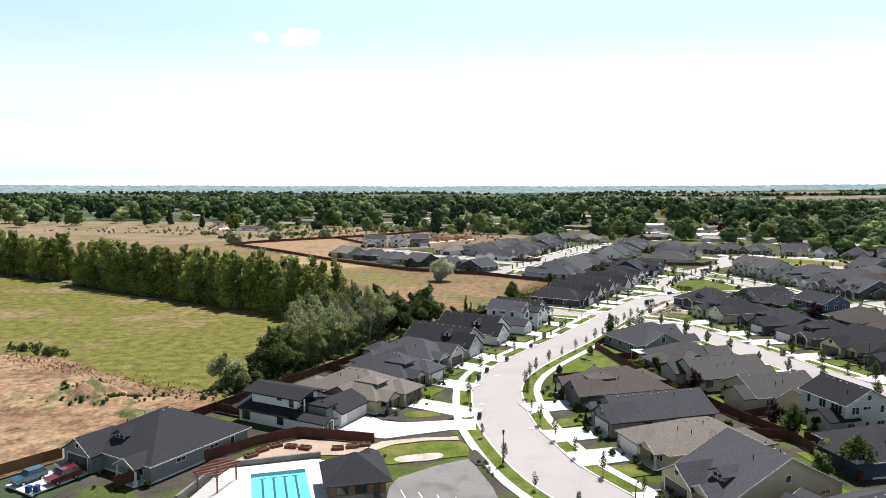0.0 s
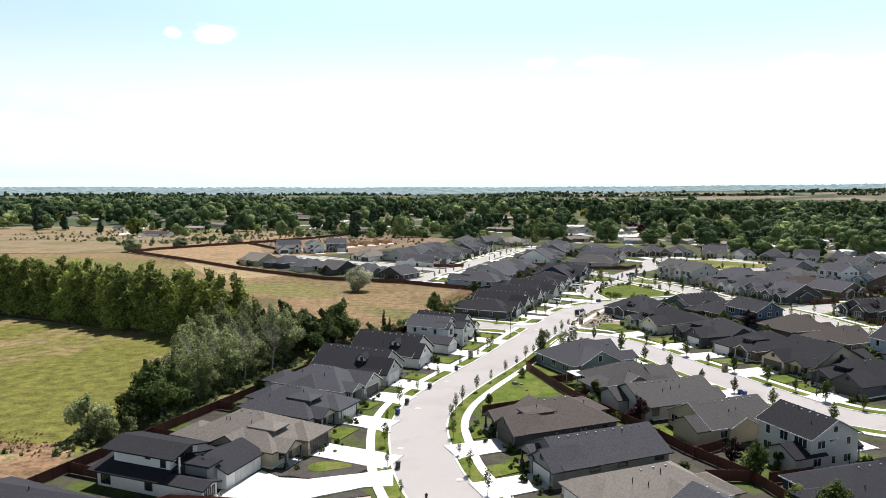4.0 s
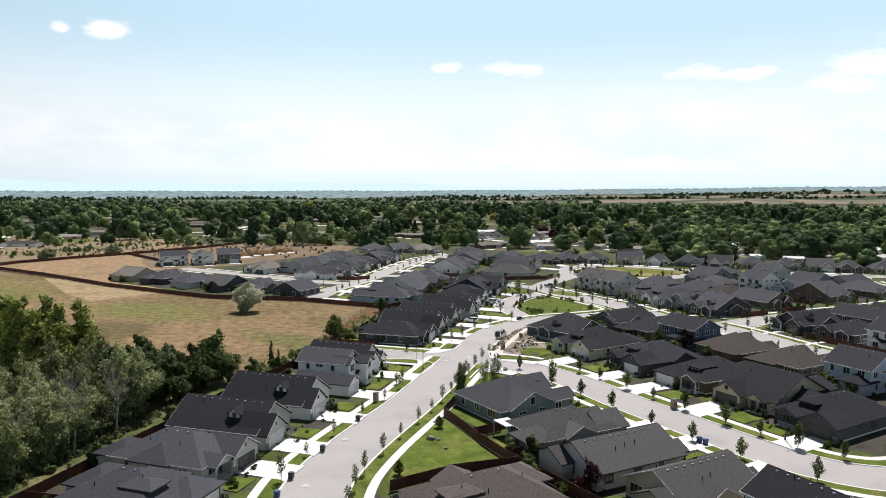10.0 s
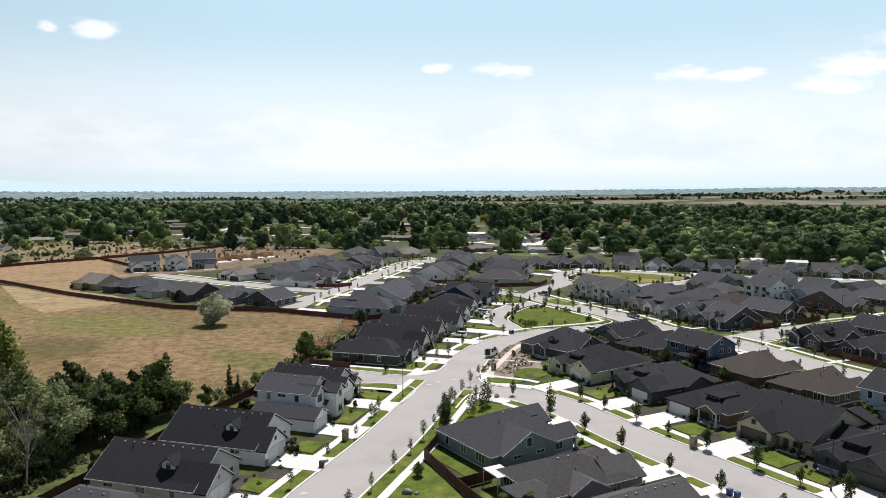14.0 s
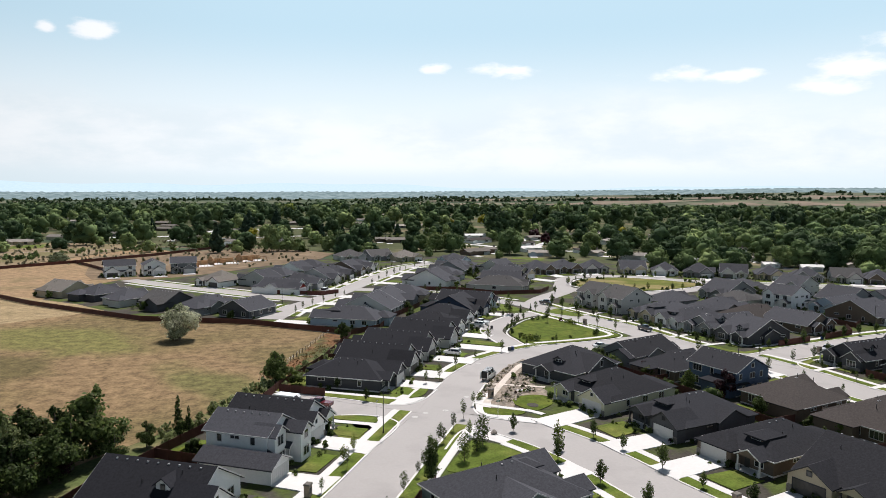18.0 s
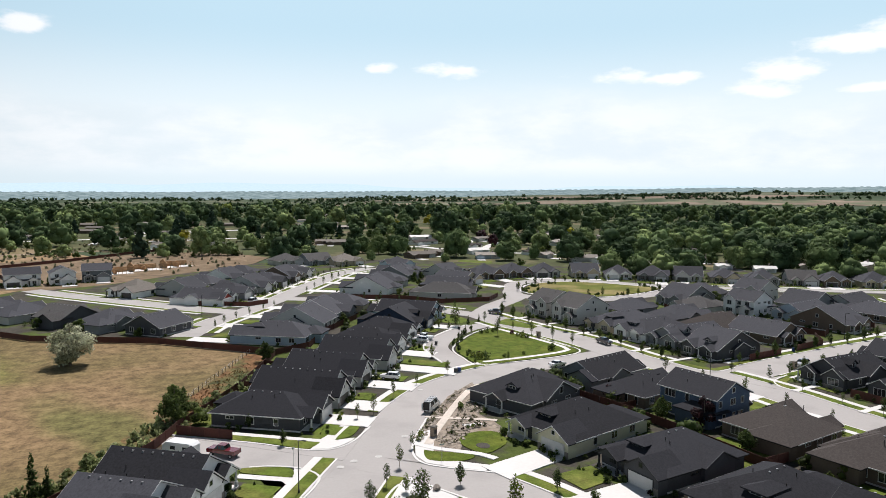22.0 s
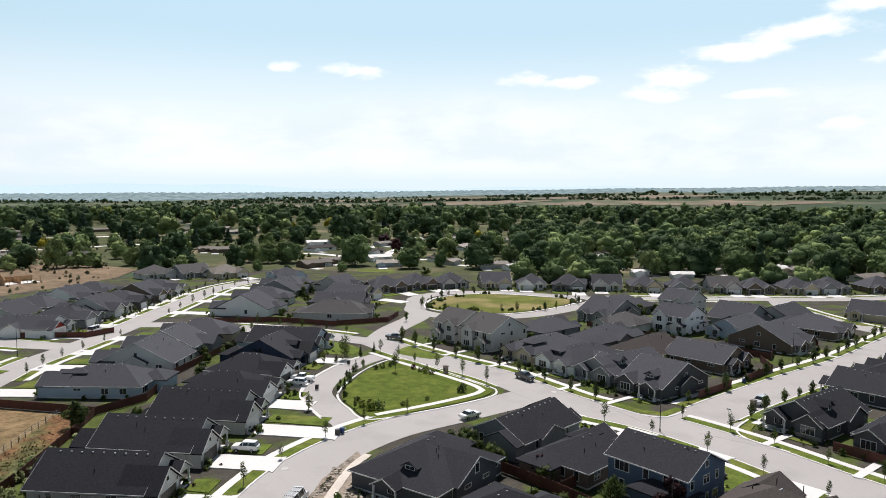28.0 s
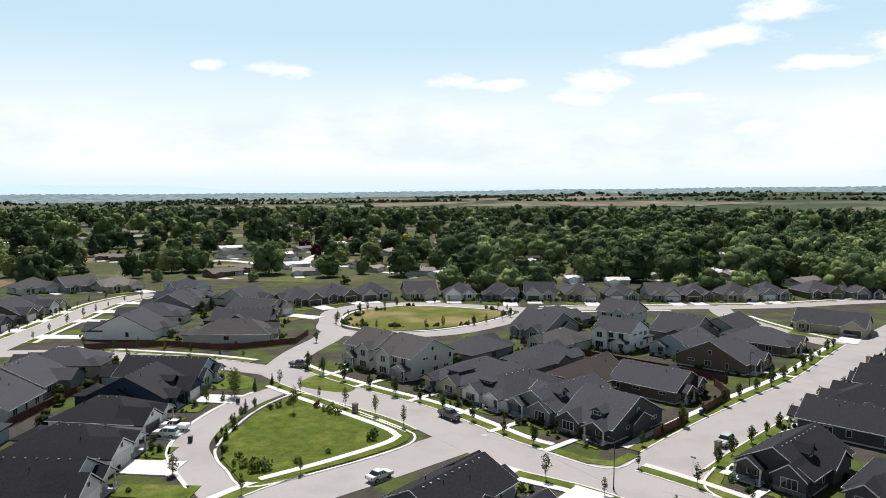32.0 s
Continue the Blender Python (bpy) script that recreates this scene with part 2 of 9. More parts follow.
STEEL = surface("dark_powder_coat", (0.03, 0.03, 0.03), 0.4, 0.1, 3.0, 0.5, 0.0, metal=0.3)
VENT_PALE = surface("weathered_vent_caps", (0.34, 0.34, 0.345), 0.45, 0.2, 5.0, 0.5, 0.0, metal=0.3, rnd=1.2)
WEEDS = surface("rank_weeds", (0.085, 0.105, 0.035), 0.95, 0.7, 1.5, 0.3, 0.6, tint=(0.17, 0.145, 0.07), tint_at=(0.5, 0.64), tint_scale=0.09, spec=0.1)
VENT = surface("galvanised_vent", (0.55, 0.56, 0.57), 0.4, 0.1, 5.0, 0.5, 0.0, metal=0.5)
LUMBER = surface("new_lumber", (0.50, 0.30, 0.15), 0.8, 0.2, 2.0, 0.3, 0.2)


def leaves(name, col, tint, trans=0.5, var=0.55, spec=0.16):
    return surface(name, col, 0.65, var, 1.5, 0.08, 0.0, island=1.0, rnd=0.5, tint=tint, tint_at=(0.42, 0.6), tint_scale=0.06, trans=trans, spec=spec)


LEAF = {
    "green": leaves("green_leaves", (0.100, 0.130, 0.032), (0.062, 0.090, 0.024)),
    "dark": leaves("dark_leaves", (0.096, 0.127, 0.036), (0.062, 0.090, 0.027)),
    "poplar": leaves("poplar_leaves", (0.31, 0.355, 0.088), (0.20, 0.245, 0.064), 0.4),
    "silver": leaves("silver_green_leaves", (0.315, 0.35, 0.165), (0.20, 0.23, 0.094)),
    "olive": leaves("olive_leaves", (0.46, 0.47, 0.33), (0.34, 0.36, 0.22)),
    "yellow": leaves("yellow_leaves", (0.36, 0.33, 0.035), (0.26, 0.26, 0.03)),
    "sage": leaves("sage_scrub", (0.25, 0.23, 0.145), (0.18, 0.18, 0.10)),
    "rust": leaves("rusty_weeds", (0.36, 0.20, 0.10), (0.27, 0.22, 0.09)),
    "straw": leaves("straw_tussock", (0.58, 0.43, 0.24), (0.44, 0.31, 0.16)),
    "plum": leaves("plum_red_leaves", (0.055, 0.020, 0.024), (0.035, 0.016, 0.018)),
    "lime": leaves("lime_leaves", (0.16, 0.20, 0.03), (0.11, 0.15, 0.03)),
    "mid": leaves("mid_green_leaves", (0.152, 0.208, 0.084), (0.098, 0.142, 0.058), 0.15, 0.35, 0.02),
    "far_light": leaves("far_light_leaves", (0.250, 0.310, 0.120), (0.158, 0.208, 0.080), 0.15, 0.35, 0.02),
    "far": leaves("far_wood_leaves", (0.086, 0.128, 0.057), (0.048, 0.078, 0.038), 0.15, 0.35, 0.02),
    "conifer": leaves("conifer_needles", (0.045, 0.070, 0.042), (0.030, 0.050, 0.032), 0.05, 0.3, 0.02),
    "willow": leaves("willow_leaves", (0.26, 0.29, 0.17), (0.18, 0.21, 0.11), 0.15, 0.3, 0.02),
}


def glass_pane(name, col, rough=0.06):
    m = bpy.data.materials.new(name)
    m.use_nodes = True
    b = m.node_tree.nodes["Principled BSDF"]
    b.inputs["Base Color"].default_value = (*col, 1)
    b.inputs["Roughness"].default_value, b.inputs["Specular IOR Level"].default_value = rough, 0.6
    return m


PANE = glass_pane("dark_window_glass", (0.02, 0.024, 0.028))
WATER = glass_pane("pool_water", (0.12, 0.50, 0.54), 0.03)
POOL_DARK = glass_pane("pool_lane_tile", (0.02, 0.10, 0.14), 0.2)


def car_paint(name, col):
    m = glass_pane(name, col, 0.25)
    m.node_tree.nodes["Principled BSDF"].inputs["Coat Weight"].default_value = 0.6
    return m


CAR = {k: car_paint(k + "_car_paint", c) for k, c in {
    "white": (0.75, 0.75, 0.74), "black": (0.012, 0.012, 0.014), "red": (0.13, 0.008, 0.016), "teal": (0.012, 0.07, 0.12),
    "silver": (0.42, 0.43, 0.44), "blue": (0.03, 0.05, 0.12)}.items()}
RUBBER = surface("tyre_rubber", (0.02, 0.02, 0.02), 0.9, 0.2)
BIN_BLUE = surface("blue_bin_plastic", (0.02, 0.06, 0.20), 0.5, 0.1)
BIN_GREY = surface("dark_bin_plastic", (0.035, 0.037, 0.04), 0.5, 0.1)
# ---- mesh helpers ----
def mesh_of(name, verts, faces, mat):
    me = bpy.data.meshes.new(name)
    me.from_pydata([tuple(v) for v in verts], [], faces)
    me.update()
    if mat:
        me.materials.append(mat)
    return me


def put(name, me, parent=None, m=None, label=""):
    ob = new(name, me)
    if parent is not None:
        ob.parent = parent
    if m is not None:
        ob.matrix_basis = m
    if label:
        ob["label"] = label
    return ob


class Solid:
    """Gathers boxes and prisms into one mesh."""

    def __init__(self):
        self.v, self.f = [], []

    def add(self, verts, faces):
        k = len(self.v)
        self.v += [tuple(p) for p in verts]
        self.f += [[i + k for i in f] for f in faces]
        return self

    def box(self, x0, x1, y0, y1, z0, z1, taper=0.0):
        t = taper
        return self.add([(x0, y0, z0), (x1, y0, z0), (x1, y1, z0), (x0, y1, z0),
                         (x0 + t, y0 + t, z1), (x1 - t, y0 + t, z1), (x1 - t, y1 - t, z1), (x0 + t, y1 - t, z1)],
                        [(3, 2, 1, 0), (4, 5, 6, 7), (0, 1, 5, 4), (1, 2, 6, 5), (2, 3, 7, 6), (3, 0, 4, 7)])

    def tube(self, x, y, z0, z1, r0, r1=None, n=8):
        r1 = r0 if r1 is None else r1
        ring = [(math.cos(2 * math.pi * i / n), math.sin(2 * math.pi * i / n)) for i in range(n)]
        return self.add([(x + a * r0, y + b * r0, z0) for a, b in ring] + [(x + a * r1, y + b * r1, z1) for a, b in ring],
                        [(i, (i + 1) % n, n + (i + 1) % n, n + i) for i in range(n)] + [tuple(range(n - 1, -1, -1)), tuple(range(n, 2 * n))])

    def limb(self, p, q, r0, r1, n=6):
        p, q = Vector(p), Vector(q)
        t = (q - p).to_track_quat("Z", "Y").to_matrix()
        ring = [t @ Vector((math.cos(2 * math.pi * i / n), math.sin(2 * math.pi * i / n), 0)) for i in range(n)]
        return self.add([p + a * r0 for a in ring] + [q + a * r1 for a in ring],
                        [(i, (i + 1) % n, n + (i + 1) % n, n + i) for i in range(n)] + [tuple(range(n, 2 * n))])

    def prism(self, outline, z0, z1):
        n = len(outline)
        return self.add([(x, y, z0) for x, y in outline] + [(x, y, z1) for x, y in outline],
                        [(i, (i + 1) % n, n + (i + 1) % n, n + i) for i in range(n)] + [tuple(range(n - 1, -1, -1)), tuple(range(n, 2 * n))])

    def mesh(self, name, mat):
        return mesh_of(name, self.v, self.f, mat)


def part(name, solid, mat, parent, label="", m=None):
    return put(name, solid.mesh(name, mat), parent, m, label)


def curve_points(ctrl, step=3.0, closed=False):
    """A smooth line through the control points, in even short steps."""
    c = [Vector((*p, 0)) for p in ctrl]
    n, out = len(c), []
    for i in range(n if closed else n - 1):
        p1, p2 = c[i], c[(i + 1) % n]
        p0 = c[i - 1] if (i or closed) else p1 * 2 - p2
        p3 = c[(i + 2) % n] if (closed or i + 2 < n) else p2 * 2 - p1
        k = max(2, int((p2 - p1).length / step))
        for j in range(k):
            t = j / k
            out.append(0.5 * ((2 * p1) + (p2 - p0) * t + (2 * p0 - 5 * p1 + 4 * p2 - p3) * t * t + (3 * p1 - p0 - 3 * p2 + p3) * t ** 3))
    if not closed:
        out.append(c[-1])
    return out


def offset_line(pts, off, closed=False):
    """The line shifted to its right by off metres."""
    out, n = [], len(pts)
    for i, p in enumerate(pts):
        a = pts[i - 1] if (i or closed) else p
        b = pts[(i + 1) % n] if (closed or i + 1 < n) else p
        d = (b - a).normalized()
        out.append(Vector((p.x + d.y * off, p.y - d.x * off, 0)))
    return out


def ribbon(name, pts, o0, o1, z, mat, label="", thick=0.15, closed=False, parent=None):
    """A paved or planted band along a line between two offsets, with its edge faces."""
    a, b = offset_line(pts, o0, closed), offset_line(pts, o1, closed)
    n = len(a)
    v = [(p.x, p.y, z) for p in a] + [(p.x, p.y, z) for p in b] + [(p.x, p.y, z - thick) for p in a] + [(p.x, p.y, z - thick) for p in b]
    f = []
    for i in range(n if closed else n - 1):
        j = (i + 1) % n
        f += [(i, n + i, n + j, j), (2 * n + i, i, j, 2 * n + j), (n + i, 3 * n + i, 3 * n + j, n + j)]
    if o1 > o0:
        f = [tuple(reversed(q)) for q in f]
    ob = put(name, mesh_of(name, v, f, mat), parent)
    return ob if parent else tagged(ob, label, name, kind="structure")


def along(pts, s0, s1):
    """The stretch of a line from s0 to s1 metres."""
    out, s = [], 0.0
    for a, b in zip(pts, pts[1:]):
        d = (b - a).length
        for t, keep in ((s0, s <= s0 < s + d), (s1, s < s1 <= s + d)):
            if keep:
                out.append((t, a.lerp(b, (t - s) / d)))
        s += d
        if s0 < s < s1:
            out.append((s, b))
    return [p for _, p in sorted(out, key=lambda q: q[0])]


def length(pts):
    return sum((b - a).length for a, b in zip(pts, pts[1:]))


def patch(name, outline, z, mat, label="", kind="structure", smooth=0, parent=None, thick=0.1, category=""):
    """A flat piece of ground with an edge; smooth: step of a rounded outline."""
    pts = [(p.x, p.y) for p in curve_points(outline, smooth, True)] if smooth else list(outline)
    area = sum(a[0] * b[1] - b[0] * a[1] for a, b in zip(pts, pts[1:] + pts[:1]))
    if area < 0:
        pts.reverse()
    s = Solid().prism(pts, z - thick, z)
    ob = put(name, s.mesh(name, mat), parent)
    return ob if parent else tagged(ob, label, category or name, kind=kind)


def leaf_cloud(name, mat, n, blobs, size, rng, flat=0.4, hollow=0.55):
    """Many small leaf clumps scattered in a set of blobs (x, y, z, rx, rz)."""
    w = np.array([b[3] * b[3] * b[4] for b in blobs]) ** 0.7
    idx = rng.choice(len(blobs), n, p=w / w.sum())
    B = np.array(blobs)[idx]
    d = rng.normal(size=(n, 3)); d /= np.linalg.norm(d, axis=1)[:, None]
    r = hollow + (1 - hollow) * rng.random(n) ** 0.6
    r *= 1 + 0.12 * rng.normal(size=n)
    c = B[:, :3] + d * r[:, None] * np.stack([B[:, 3], B[:, 3], B[:, 4]], 1)
    nrm = d + rng.normal(size=(n, 3)) * 0.7 + np.array([0, 0, flat])
    nrm /= np.linalg.norm(nrm, axis=1)[:, None]
    u = np.cross(nrm, rng.normal(size=(n, 3))); u /= np.linalg.norm(u, axis=1)[:, None]
    v = np.cross(nrm, u)
    s = size * (0.6 + 0.8 * rng.random(n))[:, None]
    bend = nrm * s * 0.25
    V = np.stack([c - u * s - bend, c - v * s * 0.7, c + u * s - bend, c + v * s * 0.7], 1).reshape(-1, 3)
    return quad_mesh(name, V, mat)


def quad_mesh(name, V, mat):
    n = len(V) // 4
    me = bpy.data.meshes.new(name)
    me.vertices.add(4 * n); me.loops.add(4 * n); me.polygons.add(n)
    me.vertices.foreach_set("co", np.ascontiguousarray(V, dtype=np.float32).ravel())
    me.loops.foreach_set("vertex_index", np.arange(4 * n, dtype=np.int32))
    me.polygons.foreach_set("loop_start", np.arange(0, 4 * n, 4, dtype=np.int32))
    me.update(calc_edges=True)
    me.materials.append(mat)
    return me
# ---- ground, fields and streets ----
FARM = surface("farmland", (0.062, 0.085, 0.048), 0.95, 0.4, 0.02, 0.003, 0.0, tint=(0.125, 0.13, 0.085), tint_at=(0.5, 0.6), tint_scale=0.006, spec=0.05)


def ground_z(x, y):
    """The plain is level, then climbs gently, more so to the north-east."""
    r = math.hypot(x - 60, y - 160)
    if r < 1450:
        return -0.3
    b = math.degrees(math.atan2(x - 60, y - 160))
    k = min(1.0, (r - 1450) / 950)
    return -0.3 + float(np.interp(b, (0, 14, 28, 38, 59), (11, 17, 29, 40, 49))) * k ** 0.85 + 1.5 * k * math.sin(math.radians(b) * 23 + r * 0.004)


radii = [0, 700, 1450] + [1450 + 90 * i for i in range(1, 12)]
NA = 120
gv = [(60, 160, -0.3)] + [(60 + r * math.sin(2 * math.pi * i / NA), 160 + r * math.cos(2 * math.pi * i / NA), ground_z(60 + r * math.sin(2 * math.pi * i / NA), 160 + r * math.cos(2 * math.pi * i / NA)))
                          for r in radii[1:] for i in range(NA)]
gf = [(0, 1 + (i + 1) % NA, 1 + i) for i in range(NA)]
for k in range(len(radii) - 2):
    for i in range(NA):
        a, b = 1 + k * NA + i, 1 + k * NA + (i + 1) % NA
        gf.append((a, b, b + NA, a + NA))
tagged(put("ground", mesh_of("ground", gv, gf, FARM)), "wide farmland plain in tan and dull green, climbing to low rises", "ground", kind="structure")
# glowing strips beyond the plain, haze painted in: blue-grey far country, pale hills above
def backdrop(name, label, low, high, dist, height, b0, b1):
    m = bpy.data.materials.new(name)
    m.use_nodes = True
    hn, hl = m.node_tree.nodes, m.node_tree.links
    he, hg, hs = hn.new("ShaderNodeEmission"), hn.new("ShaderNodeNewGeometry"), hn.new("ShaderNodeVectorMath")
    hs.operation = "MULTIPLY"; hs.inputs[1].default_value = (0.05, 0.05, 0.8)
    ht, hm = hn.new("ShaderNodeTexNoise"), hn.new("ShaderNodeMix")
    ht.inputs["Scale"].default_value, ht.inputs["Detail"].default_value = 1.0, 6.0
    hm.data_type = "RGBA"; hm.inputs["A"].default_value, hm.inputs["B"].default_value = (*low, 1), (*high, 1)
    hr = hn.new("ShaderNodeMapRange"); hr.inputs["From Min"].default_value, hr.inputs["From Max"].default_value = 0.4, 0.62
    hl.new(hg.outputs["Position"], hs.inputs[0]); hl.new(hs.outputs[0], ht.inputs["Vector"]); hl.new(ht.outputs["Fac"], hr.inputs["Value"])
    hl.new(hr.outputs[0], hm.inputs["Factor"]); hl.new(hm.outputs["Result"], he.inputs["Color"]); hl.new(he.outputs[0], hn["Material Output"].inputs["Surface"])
    hv = []
    n = (b1 - b0) * 6
    for i in range(n + 1):
        a = radians(b0 + i / 6)
        for zz in (-5, height(i / 6 + b0)):
            hv.append((60 + dist * math.sin(a), 160 + dist * math.cos(a), zz))
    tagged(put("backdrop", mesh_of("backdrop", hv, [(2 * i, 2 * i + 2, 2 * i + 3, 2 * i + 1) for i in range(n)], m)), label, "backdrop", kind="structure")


def skyline(b):
    """Height of the far country by bearing: it climbs to the north-east, with a ragged edge of tree tops."""
    return float(np.interp(b, (-6, 14, 28, 38, 59, 80), (35, 40, 47, 54, 65, 68))) + 0.8 * math.sin(b * 0.5) + 1.5 * math.sin(b * 17.0) * math.sin(b * 5.3) + 1.0 * math.sin(b * 7.1) * math.sin(b * 1.7)


backdrop("far_country", "glowing strip for distant fields and tree lines, blue-grey haze painted in", (0.17, 0.235, 0.245), (0.34, 0.41, 0.42), 2440, skyline, -60, 120)
backdrop("hazy_far_hills", "glowing strip for hills on the horizon, pale blue haze painted in", (0.58, 0.72, 0.80), (0.64, 0.77, 0.85), 4660,
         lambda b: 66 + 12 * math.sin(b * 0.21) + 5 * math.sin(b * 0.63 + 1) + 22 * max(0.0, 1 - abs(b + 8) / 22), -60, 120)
FAR_STUBBLE = surface("far_stubble", (0.225, 0.18, 0.135), 0.95, 0.4, 0.05, 0.01, 0.0, tint=(0.15, 0.155, 0.10), tint_at=(0.5, 0.6), tint_scale=0.008, spec=0.05)
for b0, b1, r0, r1 in ((7, 19, 1690, 1860), (22, 31, 1740, 1930), (33, 52, 1700, 1880), (12, 27, 2010, 2200), (31, 44, 2000, 2160)):
    fv = [(60 + (r + (14 * math.sin(i * 1.9 + j) + 9 * math.sin(i * 0.7))) * math.sin(radians(b0 + (b1 - b0) * i / 20 + j * 0.7)), 160 + (r + (14 * math.sin(i * 1.9 + j) + 9 * math.sin(i * 0.7))) * math.cos(radians(b0 + (b1 - b0) * i / 20 + j * 0.7))) for j, r in enumerate(np.linspace(r0, r1, 8)) for i in range(21)]
    tagged(put("far_field", mesh_of("far_field", [(x, y, ground_z(x, y) + 0.9) for x, y in fv], [(21 * j + i, 21 * j + i + 1, 21 * j + i + 22, 21 * j + i + 21) for j in range(7) for i in range(20)], FAR_STUBBLE)),
           "reddish-tan harvested field far across the plain", "field", kind="structure")

patch("lot_ground", [(-70, 20), (60, 20), (215, 60), (420, 330), (395, 420), (260, 470), (150, 560), (60, 560), (-20, 520), (-60, 440),
                     (-64, 399), (-17, 353), (19, 338), (44, 316), (46, 300), (26, 252), (-3, 207), (-14, 185), (-24, 167.5), (-36, 147), (-48, 125)], -0.04, SOIL,
      "bare soil and patchy grass between the house lots")
patch("pasture", [(-420, 330), (-213, 338), (-130, 277), (-53, 232), (-24, 168), (-36, 147.5), (-44, 134), (-47.5, 145), (-52, 146), (-58, 145.6), (-63, 149), (-70, 153), (-77, 158.6), (-84, 164), (-91, 170), (-98, 174.5), (-105, 175), (-113, 176.5), (-124, 181), (-160, 186), (-420, 200)], -0.06, PASTURE,
      "mown green pasture with pale dry streaks")
patch("stubble_field", [(-420, 210), (-160, 196), (-105, 190), (-84, 173), (-58, 158), (-40, 147), (-36, 146), (-47, 126), (-66, 100), (-80, 20), (-420, 20)], -0.08, STRAW,
      "dry straw-coloured waste ground with bare patches")
patch("meadow", [(-430, 420), (-213, 342), (-130, 281), (-53, 232), (-33, 176), (-15, 185), (-3, 207), (26, 252), (46, 300), (44, 316), (19, 338), (-17, 353), (-64, 399), (-152, 496), (-430, 500)], -0.05, DRY,
      "dry tan meadow with faded green patches")
patch("mown_field", [(-76, 377), (-62, 356), (-33, 377), (-46, 395), (-68, 416), (-102, 439)], -0.035, surface("mown_dry_grass", (0.33, 0.25, 0.14), 0.95, 0.6, 2.0, 0.3, 0.6, tint=(0.25, 0.19, 0.10), tint_scale=0.06, spec=0.1),
      "pale tan mown corner of a dry meadow")
patch("bare_lot", [(-152, 498), (-64, 401), (-40, 440), (-30, 470), (-45, 520), (-20, 600), (-60, 680), (-110, 565)], -0.055, surface("dry_graded_lot", (0.30, 0.205, 0.115), 0.95, 0.6, 2.0, 0.3, 0.7, tint=(0.22, 0.165, 0.085), tint_scale=0.05, spec=0.1),
      "bare graded earth inside a red-brown fence")

# earth darkened in its colour to stand in for shade from trees
EARTH_SHADED = surface("damp_graded_earth", (0.185, 0.135, 0.085), 0.95, 0.6, 2.5, 0.2, 0.8, tint=(0.25, 0.185, 0.12), tint_scale=0.06, spec=0.1)
patch("graded_earth", [(-66, 500), (-58, 476), (-36, 468), (-12, 480), (8, 500), (20, 516), (44, 536), (62, 560), (74, 596), (40, 655), (-30, 636), (-84, 606)], -0.03, EARTH_SHADED,
      "bare graded earth round unfinished houses")

patch("rusty_strip", [(17, 254), (22.9, 264.2), (30.2, 281.9), (34.8, 293.8), (40.2, 308.1), (43, 316), (46.5, 312), (45.6, 300), (38.5, 279), (26, 254), (23, 248)], -0.03, surface("rusty_dry_weeds", (0.175, 0.095, 0.045), 0.95, 0.9, 1.2, 0.3, 0.6, tint=(0.10, 0.10, 0.04), tint_at=(0.46, 0.58), tint_scale=0.12, spec=0.1),
      "strip of rusty dry weeds along a fence", smooth=2.0)
patch("weedy_strip", [(-48.6, 127), (-38.5, 147), (-25.5, 168.5), (-15.6, 184.6), (-4, 206), (6, 222), (17, 239), (22, 248), (17, 249), (5, 232), (-9, 216), (-24, 208), (-38, 180), (-46, 158), (-44, 147)], -0.035, WEEDS,
      "rank green weeds outside the back fences")

STREETS = {}


def street(name, ctrl, width, z=0.0, mat=None, label="pale sun-bleached asphalt street", closed=False):
    pts = curve_points(ctrl, 3.0, closed)
    STREETS[name] = (pts, width)
    h = width / 2
    ribbon("road", pts, -h, h, z, mat or ROAD, label, closed=closed)
    return pts


def verge(name, side, s0, s1, strip=2.3, path=1.5, planted=True):
    """Kerb, planting strip and footpath along one side (+1: right) of a street."""
    pts, width = STREETS[name]
    run = along(pts, s0, min(s1, length(pts)))
    h = side * width / 2
    ribbon("kerb", run, h, h + side * 0.35, 0.10, CONCRETE, "pale concrete kerb and gutter")
    if planted:
        ribbon("planting_strip", run, h + side * 0.354, h + side * (0.35 + strip), 0.09, LAWN, "narrow mown grass strip between kerb and footpath")
    ribbon("pavement", run, h + side * (0.354 + strip), h + side * (0.35 + strip + path), 0.12, CONCRETE, "pale concrete footpath")


street("main", [(40, 62), (30, 78), (23, 92), (17.3, 103), (14.0, 114), (11.7, 126), (11.3, 136.4), (11.9, 148.7), (15.2, 160.3), (21.2, 171.8), (28.3, 183),
                (35.4, 193.8), (44, 208.5), (50.6, 220), (56.5, 230), (62.3, 240), (71, 254.7), (82.5, 268), (99, 277.5), (117, 281), (139, 285)], 10.2)
street("side_b", [(57, 232), (63.5, 226), (70.6, 217), (75.4, 207.4), (78.4, 197), (80.3, 187.5), (84.7, 171.7), (88.7, 158), (92, 149), (98, 141.5), (108, 138), (130, 140), (170, 152)], 10.2, 0.004)
street("stub_w", [(54, 229), (47.5, 232.6), (41, 236.4), (34.5, 243), (27, 254)], 9.6, 0.008)
street("park_lane", [(95, 276), (94.2, 290), (94, 300), (95.3, 309), (102, 320), (113, 330.5), (127, 338)], 6.6, 0.008)
street("east", [(167, 150), (160, 185), (154, 220), (152.5, 240), (149, 258), (142, 274), (140.2, 288), (138.5, 304), (133, 322), (128.5, 340), (126, 357)], 10.6, 0.012)
street("cross_e", [(148, 253), (170, 259.5), (200, 266), (235, 272.5), (279, 285), (330, 297), (400, 310)], 11.0, 0.016)
street("north_w", [(126, 352), (112, 372), (97, 388), (80, 404), (62, 414)], 8.6, 0.016)
